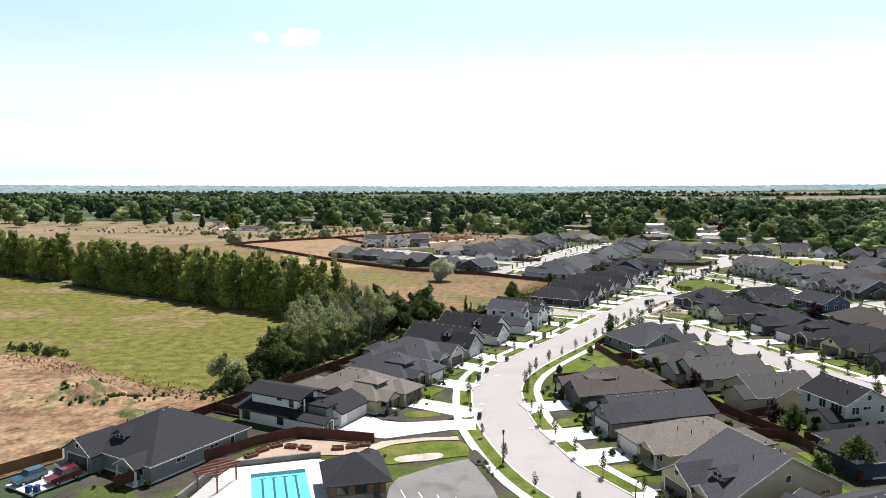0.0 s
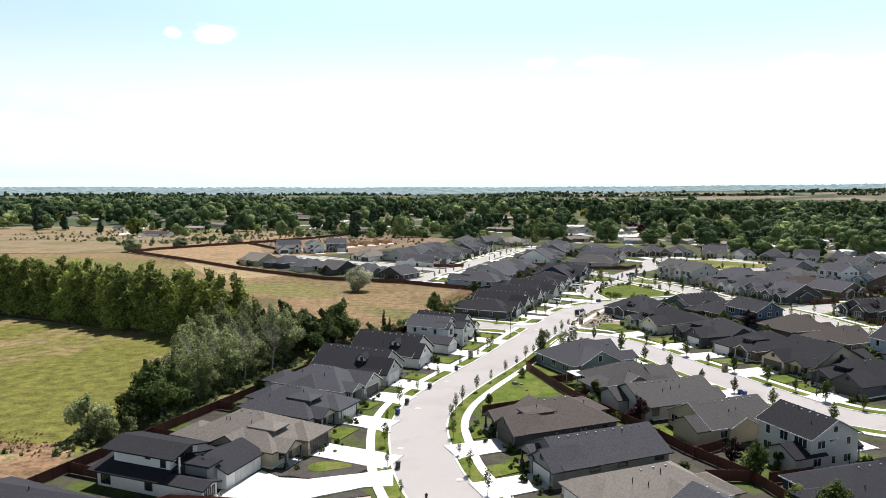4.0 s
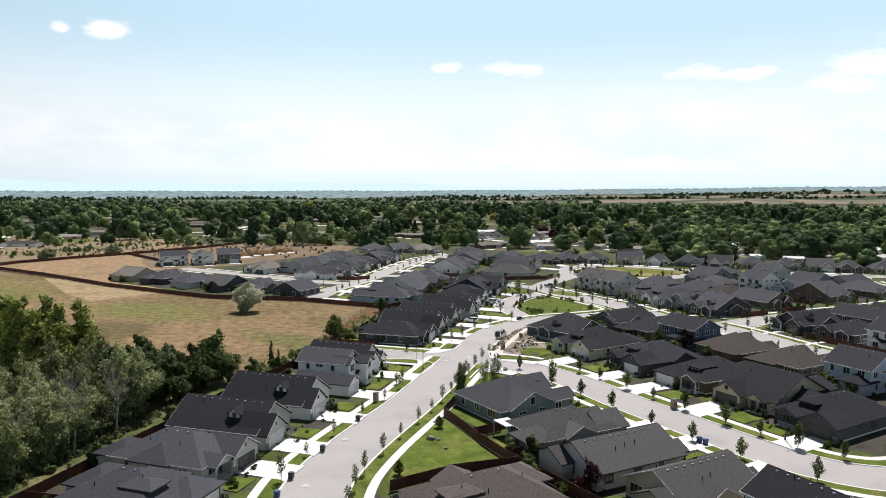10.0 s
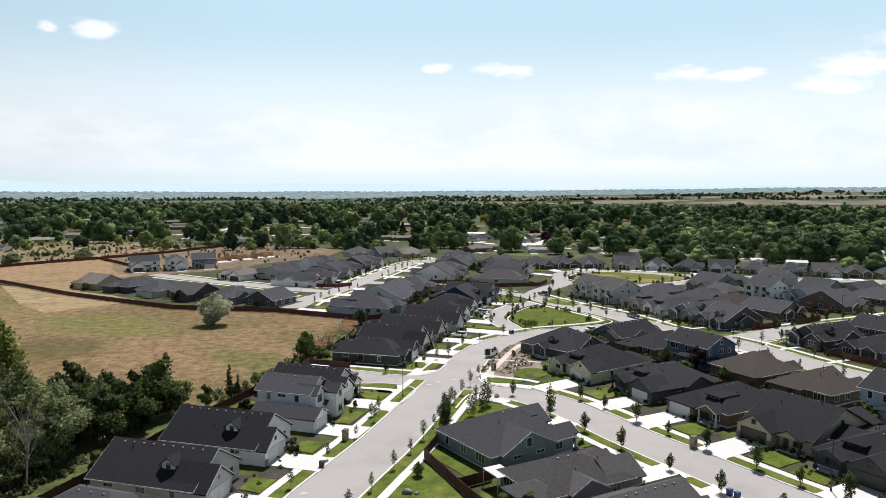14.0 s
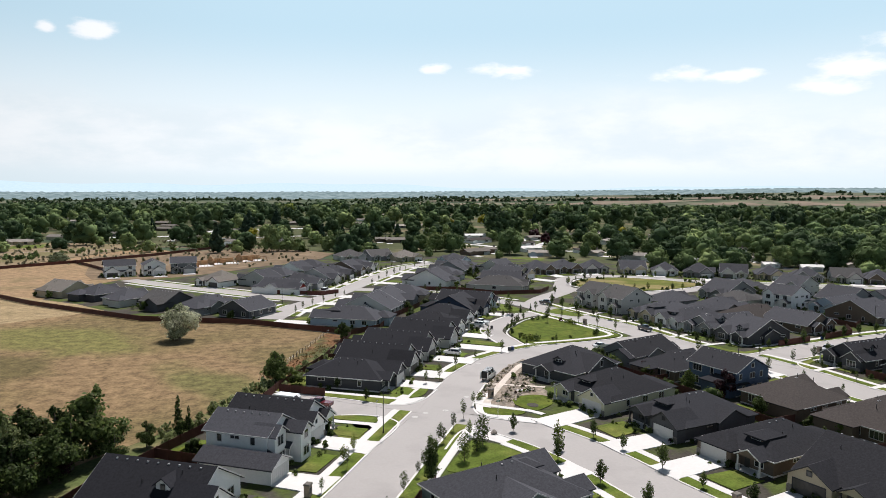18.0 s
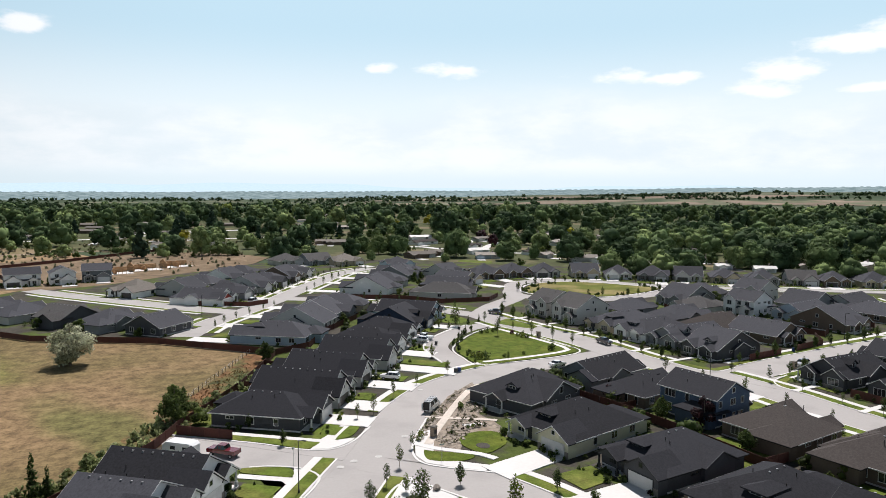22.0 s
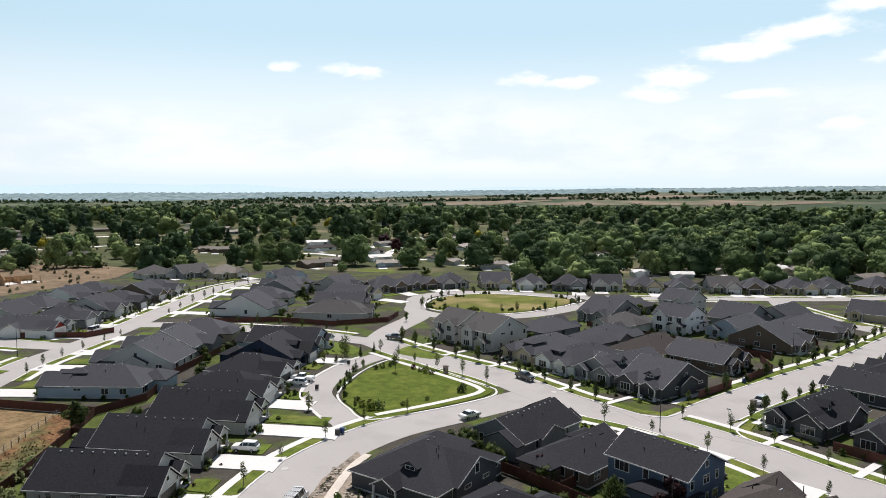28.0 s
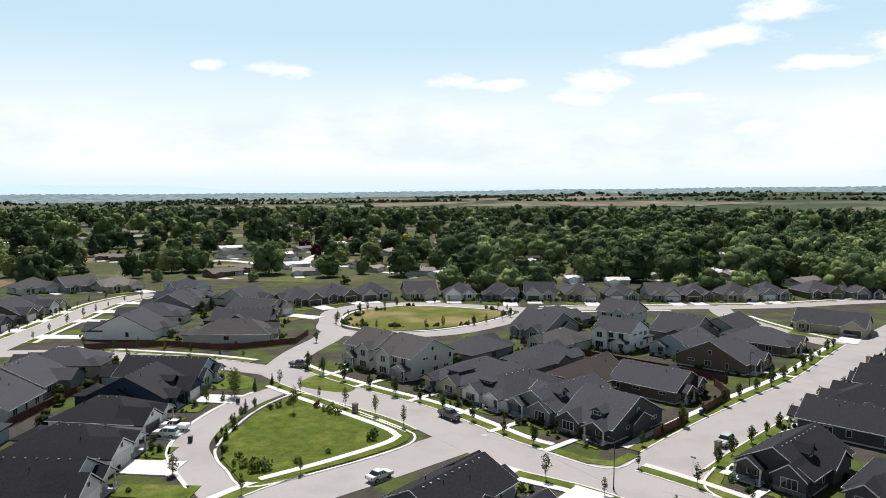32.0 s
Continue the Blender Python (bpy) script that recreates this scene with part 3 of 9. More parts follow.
street("ring_in", [(126, 352), (138, 368), (152, 382), (160, 392)], 9.0, 0.02)
street("ring", [(166, 410), (160, 395), (168, 380), (190, 371), (215, 376), (236, 385), (240, 394), (228, 410), (210, 428), (190, 434), (175, 427)], 8.5, 0.024, closed=True)
street("ring_out", [(236, 392), (262, 383), (295, 365), (330, 347), (370, 335), (420, 318)], 8.5, 0.028)
street("loop_e", [(279, 285), (283, 310), (295, 340), (310, 357)], 8.5, 0.030)
street("northwest", [(26, 345), (34, 366), (45, 384), (59, 408), (73, 437), (88, 466), (103, 494), (125, 515)], 9.0, 0.02)
street("west_arm", [(45, 384), (30, 396), (2, 424), (-24, 451), (-40, 470)], 8.6, 0.024)

verge("main", -1, 8, 187); verge("main", 1, 8, 182); verge("main", -1, 212, 262)
verge("side_b", -1, 20, 300); verge("side_b", 1, 22, 300)
verge("stub_w", -1, 20, 30)
verge("park_lane", -1, 14, 66, 0.02, 0.4)
verge("east", 1, 8, 108); verge("east", 1, 124, 208); verge("east", -1, 0, 128)
verge("east", -1, 148, 196)
verge("cross_e", -1, 16, 140); verge("cross_e", 1, 16, 140)
verge("north_w", 1, 12, 74); verge("north_w", -1, 12, 74)
verge("northwest", -1, 6, 30); verge("northwest", -1, 62, 190); verge("northwest", 1, 6, 60); verge("northwest", 1, 92, 190)
verge("west_arm", 1, 12, 110); verge("west_arm", -1, 12, 110)
verge("ring_out", -1, 12, 190); verge("ring_out", 1, 12, 60)
verge("loop_e", 1, 8, 60)

# small triangular park and oval park
patch("park_lawn", [(99.5, 286.5), (98.4, 294), (98.4, 300), (100, 305.5), (106, 314.5), (113.5, 323), (121.5, 328.5), (124, 327), (128, 312), (131.3, 296), (131, 291.5), (126, 288.3), (112, 286)], 0.13, LUSH,
      "bright mown lawn of a small neighbourhood park", smooth=2.0)
ribbon("kerb", curve_points([(98.6, 285), (97.4, 294), (97.4, 300), (99.1, 306), (105.2, 315.2), (113, 324), (122, 330), (125.5, 328), (129.3, 312), (132.4, 296), (131.8, 290.5), (126.5, 287.2), (112, 285)], 2.0, True),
       -0.1, 0.4, 0.10, CONCRETE, "pale concrete kerb round the park", closed=True)
ribbon("pavement", curve_points([(101, 287.2), (114, 288.6), (127, 291.5), (129.6, 296), (126.5, 311), (122, 328)], 2.0), -0.75, 0.75, 0.15, CONCRETE, "pale concrete park footpath")
patch("park_oval", [(168, 396), (170, 407), (182, 422), (198, 426), (212, 419), (226, 402), (231, 392), (218, 384), (194, 378), (177, 383)], 0.12, surface("park_grass", (0.125, 0.14, 0.026), 0.95, 0.4, 2.0, 0.1, 0.5, tint=(0.22, 0.185, 0.075), tint_at=(0.48, 0.6), tint_scale=0.05, spec=0.1),
      "oval mown park lawn with dry tan patches", smooth=3.0)
ribbon("kerb", curve_points([(167.3, 396), (168.8, 408), (181, 423.5), (198, 427.5), (213, 420.4), (227.5, 402.8), (233, 391.6), (218.5, 382.5), (194, 376.4), (176.4, 381.6)], 3.0, True),
       -0.5, 0.6, 0.09, CONCRETE, "pale concrete kerb and path round the oval park", closed=True)
# wedge of lawn between the main street and the back fences
patch("wedge_lawn", [(24.6, 157), (28.6, 166), (35, 176.5), (40.2, 184.6), (42.2, 176.6), (43.2, 166.6), (45, 158.6), (35.4, 157), (24.8, 153.4)], 0.11, LAWN, "open wedge of bright mown lawn behind back fences")
patch("back_lawn", [(6.0, 221.6), (13.6, 223.4), (14.4, 216.4), (9.4, 214.8)], 0.05, LUSH, "fresh green back lawn inside a red-brown fence", smooth=0.8, category="lawn")
# construction corner
patch("bare_corner", [(66.4, 234), (68.1, 237), (73.5, 248.3), (81.8, 261), (91, 270), (90, 262), (83.3, 250), (84.9, 241.5), (85.1, 233.5), (79, 235.2), (75.7, 235), (72.4, 228.5), (67, 230.2)], 0.06, surface("pale_stony_dirt", (0.30, 0.255, 0.205), 0.95, 0.9, 1.2, 0.3, 0.9, tint=(0.17, 0.135, 0.10), tint_scale=0.3, spec=0.1), "bare tan earth of an unfinished front yard")
# car park by the pool
patch("car_park", [(-7.6, 98), (-6.5, 101.5), (-1, 106), (4.4, 109), (7.4, 98), (9, 86), (-8, 82)], 0.05, LOT, "weathered grey asphalt car park")
patch("pool_deck", [(-36, 88), (-33.5, 104.5), (-20, 108.5), (-13, 106), (-12, 86)], 0.06, CONCRETE, "pale concrete pool deck")
patch("pool_lawn", [(-13.8, 110.8), (-11.1, 112.0), (-8.1, 114.4), (-2.5, 116.3), (3.2, 116.6), (4.6, 113.7), (4.2, 110.1), (-2.3, 108.2), (-8.4, 106.3), (-10.9, 109.1)], 0.085, LAWN, "mown lawn beside the pool house")
# planted street corners
for pts in ([(54.4, 207), (58.3, 213.2), (60.4, 213.6), (66, 206), (60, 200), (51.5, 201.5)], [(36, 222.2), (38.8, 226.2), (42.3, 223.2), (39.3, 218.8)],
            [(130, 341), (126.5, 335), (133, 325), (138, 330), (137, 343)], [(113, 340), (119, 347), (113, 360), (104, 352)]):
    patch("corner_lawn", pts, 0.035, LAWN, "mown grass on a street corner", smooth=1.5)
def kerb_return(ctrl, inner, planted=None, green=False):
    """Rounded street corner: road up to the bend, the kerb, and a paved corner behind it."""
    run = curve_points(ctrl, 0.8)
    patch("road", [(p.x, p.y) for p in run] + [inner], 0.036, ROAD, "pale asphalt in the mouth of a street corner")
    ribbon("kerb", run, -0.2, 0.2, 0.105, CONCRETE, "pale concrete kerb round a street corner")
    if planted:
        patch("planting_strip" if green else "corner_pavement", planted, 0.085, LAWN if green else CONCRETE, "mown grass strip round a street corner" if green else "pale concrete corner pavement with ramps")


kerb_return([(53.4, 210.8), (57.2, 217.2), (59.8, 219.9), (62.6, 219.2), (65.2, 215.4), (67.4, 211.8)], (59, 226), [(54, 211), (57.4, 217), (59.8, 219.6), (62.4, 219), (65, 215.2), (67, 211.6), (64.6, 210.4), (61, 215), (59.2, 215.4), (56.2, 209.6)])
kerb_return([(73, 248.6), (66.6, 236.4), (64.9, 230.4), (65.6, 226.4), (69, 223.4), (75.4, 219.2)], (60, 231), [(70.5, 243), (66.8, 236.2), (65.2, 230.4), (65.9, 226.6), (69, 223.8), (74, 220.4), (75.6, 222.4), (70, 226.4), (68.4, 230.4), (72, 241)])
kerb_return([(42.4, 216), (46.6, 222.4), (48.2, 226.5), (47, 229.6), (44.6, 231.8), (41, 233.4), (38, 233.9)], (51, 229), [(42.2, 216.4), (46.4, 222.6), (47.9, 226.4), (46.8, 229.4), (44.9, 231.2), (44.2, 227.4), (36.4, 231.6), (35.6, 230.2), (42.4, 226.6), (43.2, 224.4), (40, 218.4)])
patch("planting_strip", [(36.6, 232.2), (36.9, 233.8), (40.8, 233.0), (44.4, 231.3), (44, 227.8), (40.3, 229.8)], 0.092, LAWN, "mown grass strip along a short street", smooth=0.6)
kerb_return([(24.6, 254.6), (30, 251.2), (35.7, 247.6), (41.5, 243.7), (45.5, 240.4), (48.6, 238.5), (51.8, 237.7), (54.2, 238.5), (56.6, 240.5), (58.6, 243.2), (61.2, 247.2)], (53, 232),
            [(48.7, 238.9), (51.7, 238.0), (54, 238.8), (56.4, 240.8), (57.2, 242), (55, 242.0), (53.4, 242), (58.2, 249.4), (56.6, 250.2), (51.4, 243.6), (50.6, 242)])
patch("planting_strip", [(25.2, 254.8), (27.2, 256.1), (38.5, 249.1), (48.5, 243.1), (50.8, 241.8), (48.5, 239.2), (47.0, 239.7), (44.1, 242.2), (41.7, 244.1), (35.9, 247.9)], 0.095, LAWN, "long mown grass strip beside a dark house", smooth=0.8)
ribbon("pavement", curve_points([(26.5, 257.0), (38.5, 249.8), (51.0, 242.3)], 2.0), -0.7, 0.7, 0.11, CONCRETE, "pale concrete footpath beside a dark house")
patch("corner_lawn", [(49.8, 244.3), (53.7, 251.8), (56.1, 250.3), (51.6, 243.7)], 0.09, LAWN, "mown grass on a street corner", smooth=0.8)
patch("corner_lawn", [(53.6, 242.2), (57.8, 248.9), (59.5, 248.5), (57.3, 243.8), (55.0, 242.2)], 0.1, LAWN, "mown grass between kerb and footpath", smooth=0.8)
kerb_return([(147, 276), (149.6, 264), (153.2, 260.2), (160, 261.6)], (147, 258), [(148.4, 272), (150, 264.4), (153.4, 260.6), (160, 262), (159.6, 264.0), (154.6, 262.9), (152.0, 265.4), (150.6, 272)], True)
kerb_return([(158.6, 236), (157.6, 244), (160, 248.6), (167, 251.8)], (152, 250), [(159, 238), (158, 244), (160.2, 248.2), (167, 251.4), (167.6, 249.8), (162, 247.0), (160.4, 243.6), (161.2, 238.4)], True)
SANDY = surface("sandy_new_concrete", (0.60, 0.535, 0.46), 0.9, 0.2, 1.6, 0.2, 0.2)
ribbon("pavement", curve_points([(68.8, 234.6), (72.2, 240.6), (75.4, 245.6), (80.8, 254.0), (87.4, 263.2), (92, 267.5)], 2.0), -0.75, 0.75, 0.14, SANDY, "sandy concrete footpath through bare earth")
ribbon("pavement", curve_points([(72.9, 249.2), (76.6, 247.2), (83.0, 244.2), (85.6, 242.7)], 2.0), -0.55, 0.55, 0.145, SANDY, "narrow sandy concrete path to a front door")
patch("step_slab", [(78.2, 242.6), (82.1, 242.2), (82.1, 241.1), (78.4, 241.4)], 0.12, CONCRETE, "loose pale slab on bare earth")
patch("planting_strip", [(67.2, 232.0), (68.3, 231.5), (74.6, 227.4), (71.8, 225.6), (66.8, 227.6)], 0.095, LUSH, "mown grass strip at the street corner", smooth=0.6)
ribbon("pavement", curve_points([(66.4, 236.4), (68.6, 233.2), (72.4, 230.0), (75.8, 227.4), (77.6, 224.6)], 1.5), -0.7, 0.7, 0.12, CONCRETE, "pale concrete footpath round a corner")
patch("front_lawn", [(74.4, 233.4), (76.0, 236.7), (79.3, 238.0), (82.9, 236.7), (82.6, 231.4), (79.6, 228.6), (77.0, 227.4), (75.2, 229.6)], 0.1, LUSH, "dark mown front lawn beside bare earth", smooth=1.2)
patch("tree_bed", [(76.6, 231.2), (77.3, 232.2), (78.6, 232.0), (79.0, 230.6), (78.2, 229.4), (77.0, 229.8)], 0.125, MULCH, "round bark bed under a small tree", smooth=0.6)
patch("scrubland", [(-520, 500), (-154, 500), (-112, 567), (-62, 682), (-60, 705), (-260, 800), (-520, 800)], -0.12, surface("dry_scrub_ground", (0.27, 0.205, 0.125), 0.95, 0.4, 0.2, 0.03, 0.3, tint=(0.15, 0.13, 0.06), tint_at=(0.45, 0.6), tint_scale=0.03, spec=0.1), "dry tan scrubland with worn tracks")
patch("dirt_track", [(-420, 640), (-220, 628), (-100, 655), (-20, 690), (-20, 694), (-100, 661), (-220, 634), (-420, 647)], -0.1, EARTH, "pale dirt track across scrubland")
# ---- houses ----
CACHE = {}


def cached(key, make):
    if key not in CACHE:
        CACHE[key] = make()
    return CACHE[key]


def grid_frame(w, h, t, d, nx):
    """A window frame: one plate with nx openings."""
    xs = [-w / 2 - t, -w / 2]
    for i in range(1, nx):
        x = -w / 2 + i * w / nx
        xs += [x - 0.035, x + 0.035]
    xs += [w / 2, w / 2 + t]
    zs = [-h / 2 - t, -h / 2, h / 2, h / 2 + t]
    nz, nn = len(zs), len(xs) * len(zs)
    v = [(x, y, z) for y in (-d, 0.02) for x in xs for z in zs]
    solid = lambda i, k: not (k == 1 and i % 2 == 1)
    f = []
    for i in range(len(xs) - 1):
        for k in range(nz - 1):
            if not solid(i, k):
                continue
            a, b, c, e = i * nz + k, (i + 1) * nz + k, (i + 1) * nz + k + 1, i * nz + k + 1
            f += [(a, b, c, e), (a + nn, e + nn, c + nn, b + nn)]
            for (p, q), (ni, nk) in (((b, a), (i, k - 1)), ((c, b), (i + 1, k)), ((e, c), (i, k + 1)), ((a, e), (i - 1, k))):
                if not (0 <= ni < len(xs) - 1 and 0 <= nk < nz - 1 and solid(ni, nk)):
                    f.append((p, q, q + nn, p + nn))
    return Solid().add(v, f)


def edge_board(loop, th=0.17, out=0.035):
    """Fascia: one board that runs round a closed eave line; out: its thickness, away from the middle."""
    cx, cy = sum(p[0] for p in loop) / len(loop), sum(p[1] for p in loop) / len(loop)
    n = len(loop)
    push = [(x + math.copysign(out, x - cx) * (abs(x - cx) > 0.01), y + math.copysign(out, y - cy) * (abs(y - cy) > 0.01), z) for x, y, z in loop]
    v = [p for p in push] + [(x, y, z - th) for x, y, z in push] + [(x, y, z + 0.02) for x, y, z in loop] + [(x, y, z - th) for x, y, z in loop]
    f = []
    for i in range(n):
        j = (i + 1) % n
        f += [(i, n + i, n + j, j), (i, j, 2 * n + j, 2 * n + i), (n + i, 3 * n + i, 3 * n + j, n + j), (2 * n + i, 2 * n + j, 3 * n + j, 3 * n + i)]
    return Solid().add(v, f)


def window(parent, m, w, h, trim):
    fr = put("window", cached(("wf", w, h, trim.name), lambda: grid_frame(w, h, 0.11, 0.06, max(1, round(w / 0.8))).mesh("window", trim)), parent, m)
    put("pane", cached(("wp", w, h), lambda: Solid().box(-w / 2, w / 2, -0.02, 0.01, -h / 2, h / 2).mesh("pane", PANE)), fr)
    return fr


def garage_mesh(w, mat, trim):
    def make():
        s = Solid()
        for r in range(4):
            z = r * 0.53
            for c in range(round(w / 0.6)):
                x = -w / 2 + c * w / round(w / 0.6)
                s.box(x + 0.03, x + w / round(w / 0.6) - 0.03, -0.05, 0.0, z + 0.03, z + 0.5)
        s.box(-w / 2, w / 2, -0.02, 0.02, 0, 2.15)
        return s.mesh("garage_door", mat)
    return cached(("gd", w, mat.name), make)


def hip_roof(s, x0, x1, y0, y1, z, k, th=0.2):
    """Closed hip roof over a rectangle, with a fascia edge."""
    w, d = x1 - x0, y1 - y0
    h = min(w, d) / 2 * k
    if d >= w:
        a, b = ((x0 + x1) / 2, y0 + w / 2), ((x0 + x1) / 2, y1 - w / 2)
        top = [(*a, z + h), (*b, z + h)]
        f = [(0, 1, 4), (1, 2, 5, 4), (2, 3, 5), (3, 0, 4, 5)]
    else:
        a, b = (x0 + d / 2, (y0 + y1) / 2), (x1 - d / 2, (y0 + y1) / 2)
        top = [(*a, z + h), (*b, z + h)]
        f = [(0, 1, 5, 4), (1, 2, 5), (2, 3, 4, 5), (3, 0, 4)]
    base = [(x0, y0, z), (x1, y0, z), (x1, y1, z), (x0, y1, z)]
    low = [(x, y, z - th) for x, y, _ in base]
    s.add(base + top + low, f + [(0, 6, 7, 1), (1, 7, 8, 2), (2, 8, 9, 3), (3, 9, 6, 0), (9, 8, 7, 6)])
    return h


def gable_roof(s, x0, x1, y0, y1, z, k, axis, th=0.2):
    """Two roof slabs that meet on a ridge along axis ('x' or 'y')."""
    if axis == "y":
        c, h = (x0 + x1) / 2, (x1 - x0) / 2 * k
        prof, lo, hi = [(x0, z), (c, z + h), (x1, z)], y0, y1
        P = lambda a, zz, b: (a, b, zz)
    else:
        c, h = (y0 + y1) / 2, (y1 - y0) / 2 * k
        prof, lo, hi = [(y0, z), (c, z + h), (y1, z)], x1, x0
        P = lambda a, zz, b: (b, a, zz)
    v = [P(a, zz, lo) for a, zz in prof] + [P(a, zz, hi) for a, zz in prof] + [P(a, zz - th, lo) for a, zz in prof] + [P(a, zz - th, hi) for a, zz in prof]
    s.add(v, [(0, 1, 4, 3), (1, 2, 5, 4), (6, 9, 10, 7), (7, 10, 11, 8), (0, 6, 7, 1), (1, 7, 8, 2), (3, 4, 10, 9), (4, 5, 11, 10), (0, 3, 9, 6), (2, 8, 11, 5)])
    return h


def gable_wall(s, x0, x1, y0, y1, z, k, axis):
    """Triangular wall ends under a gable roof."""
    if axis == "y":
        c, h = (x0 + x1) / 2, (x1 - x0) / 2 * k
        v = [(x0, y0, z), (x1, y0, z), (c, y0, z + h), (x0, y1, z), (x1, y1, z), (c, y1, z + h)]
        f = [(0, 1, 2), (4, 3, 5), (0, 2, 5, 3), (1, 4, 5, 2)]
    else:
        c, h = (y0 + y1) / 2, (y1 - y0) / 2 * k
        v = [(x0, y0, z), (x0, y1, z), (x0, c, z + h), (x1, y0, z), (x1, y1, z), (x1, c, z + h)]
        f = [(1, 0, 2), (3, 4, 5), (0, 3, 5, 2), (1, 2, 5, 4)]
    s.add(v, f)


def barge(s, x0, x1, y, z, k, th=0.17, d=0.05):
    """The pair of sloping boards on a front gable, facing -y, as one bent piece."""
    c, h = (x0 + x1) / 2, (x1 - x0) / 2 * k
    prof = [(x0, z), (c, z + h), (x1, z)]
    v = [(x, yy, zz + o) for yy in (y - d, y) for o in (0.03, -th) for x, zz in prof]
    f = []
    for i in (0, 1):
        f += [(i, 3 + i, 4 + i, 1 + i), (6 + i, 7 + i, 10 + i, 9 + i), (i, i + 1, 7 + i, 6 + i), (3 + i, 9 + i, 10 + i, 4 + i)]
    f += [(0, 6, 9, 3), (2, 5, 11, 8)]
    s.add(v, f)


def facing(x, y, z, side):
    """Pose on a wall: side 'f', 'b', 'l' or 'r' of the house, outward along local -y."""
    return pose(x, y, z, 0, 0, {"f": 0, "b": 180, "l": -90, "r": 90}[side])


HOUSES, GARDENS = [], []
WORD = {"hip": "hip roof", "gy": "gable roof", "gx": "long gable roof"}
ROOFWORD = {"charcoal": "charcoal", "black": "near-black", "grey": "grey", "tan": "weathered tan", "brown": "brown", "taupe": "grey-brown", "pale": "pale metal", "weathered": "weathered", "slate": "slate-grey"}
WALLWORD = {"cream": "cream", "white": "white", "pale": "pale grey", "grey": "mid-grey", "dark": "dark grey", "blue": "slate-blue", "navy": "navy", "beige": "beige", "sage": "sage-green", "brown": "brown", "sky": "light blue"}


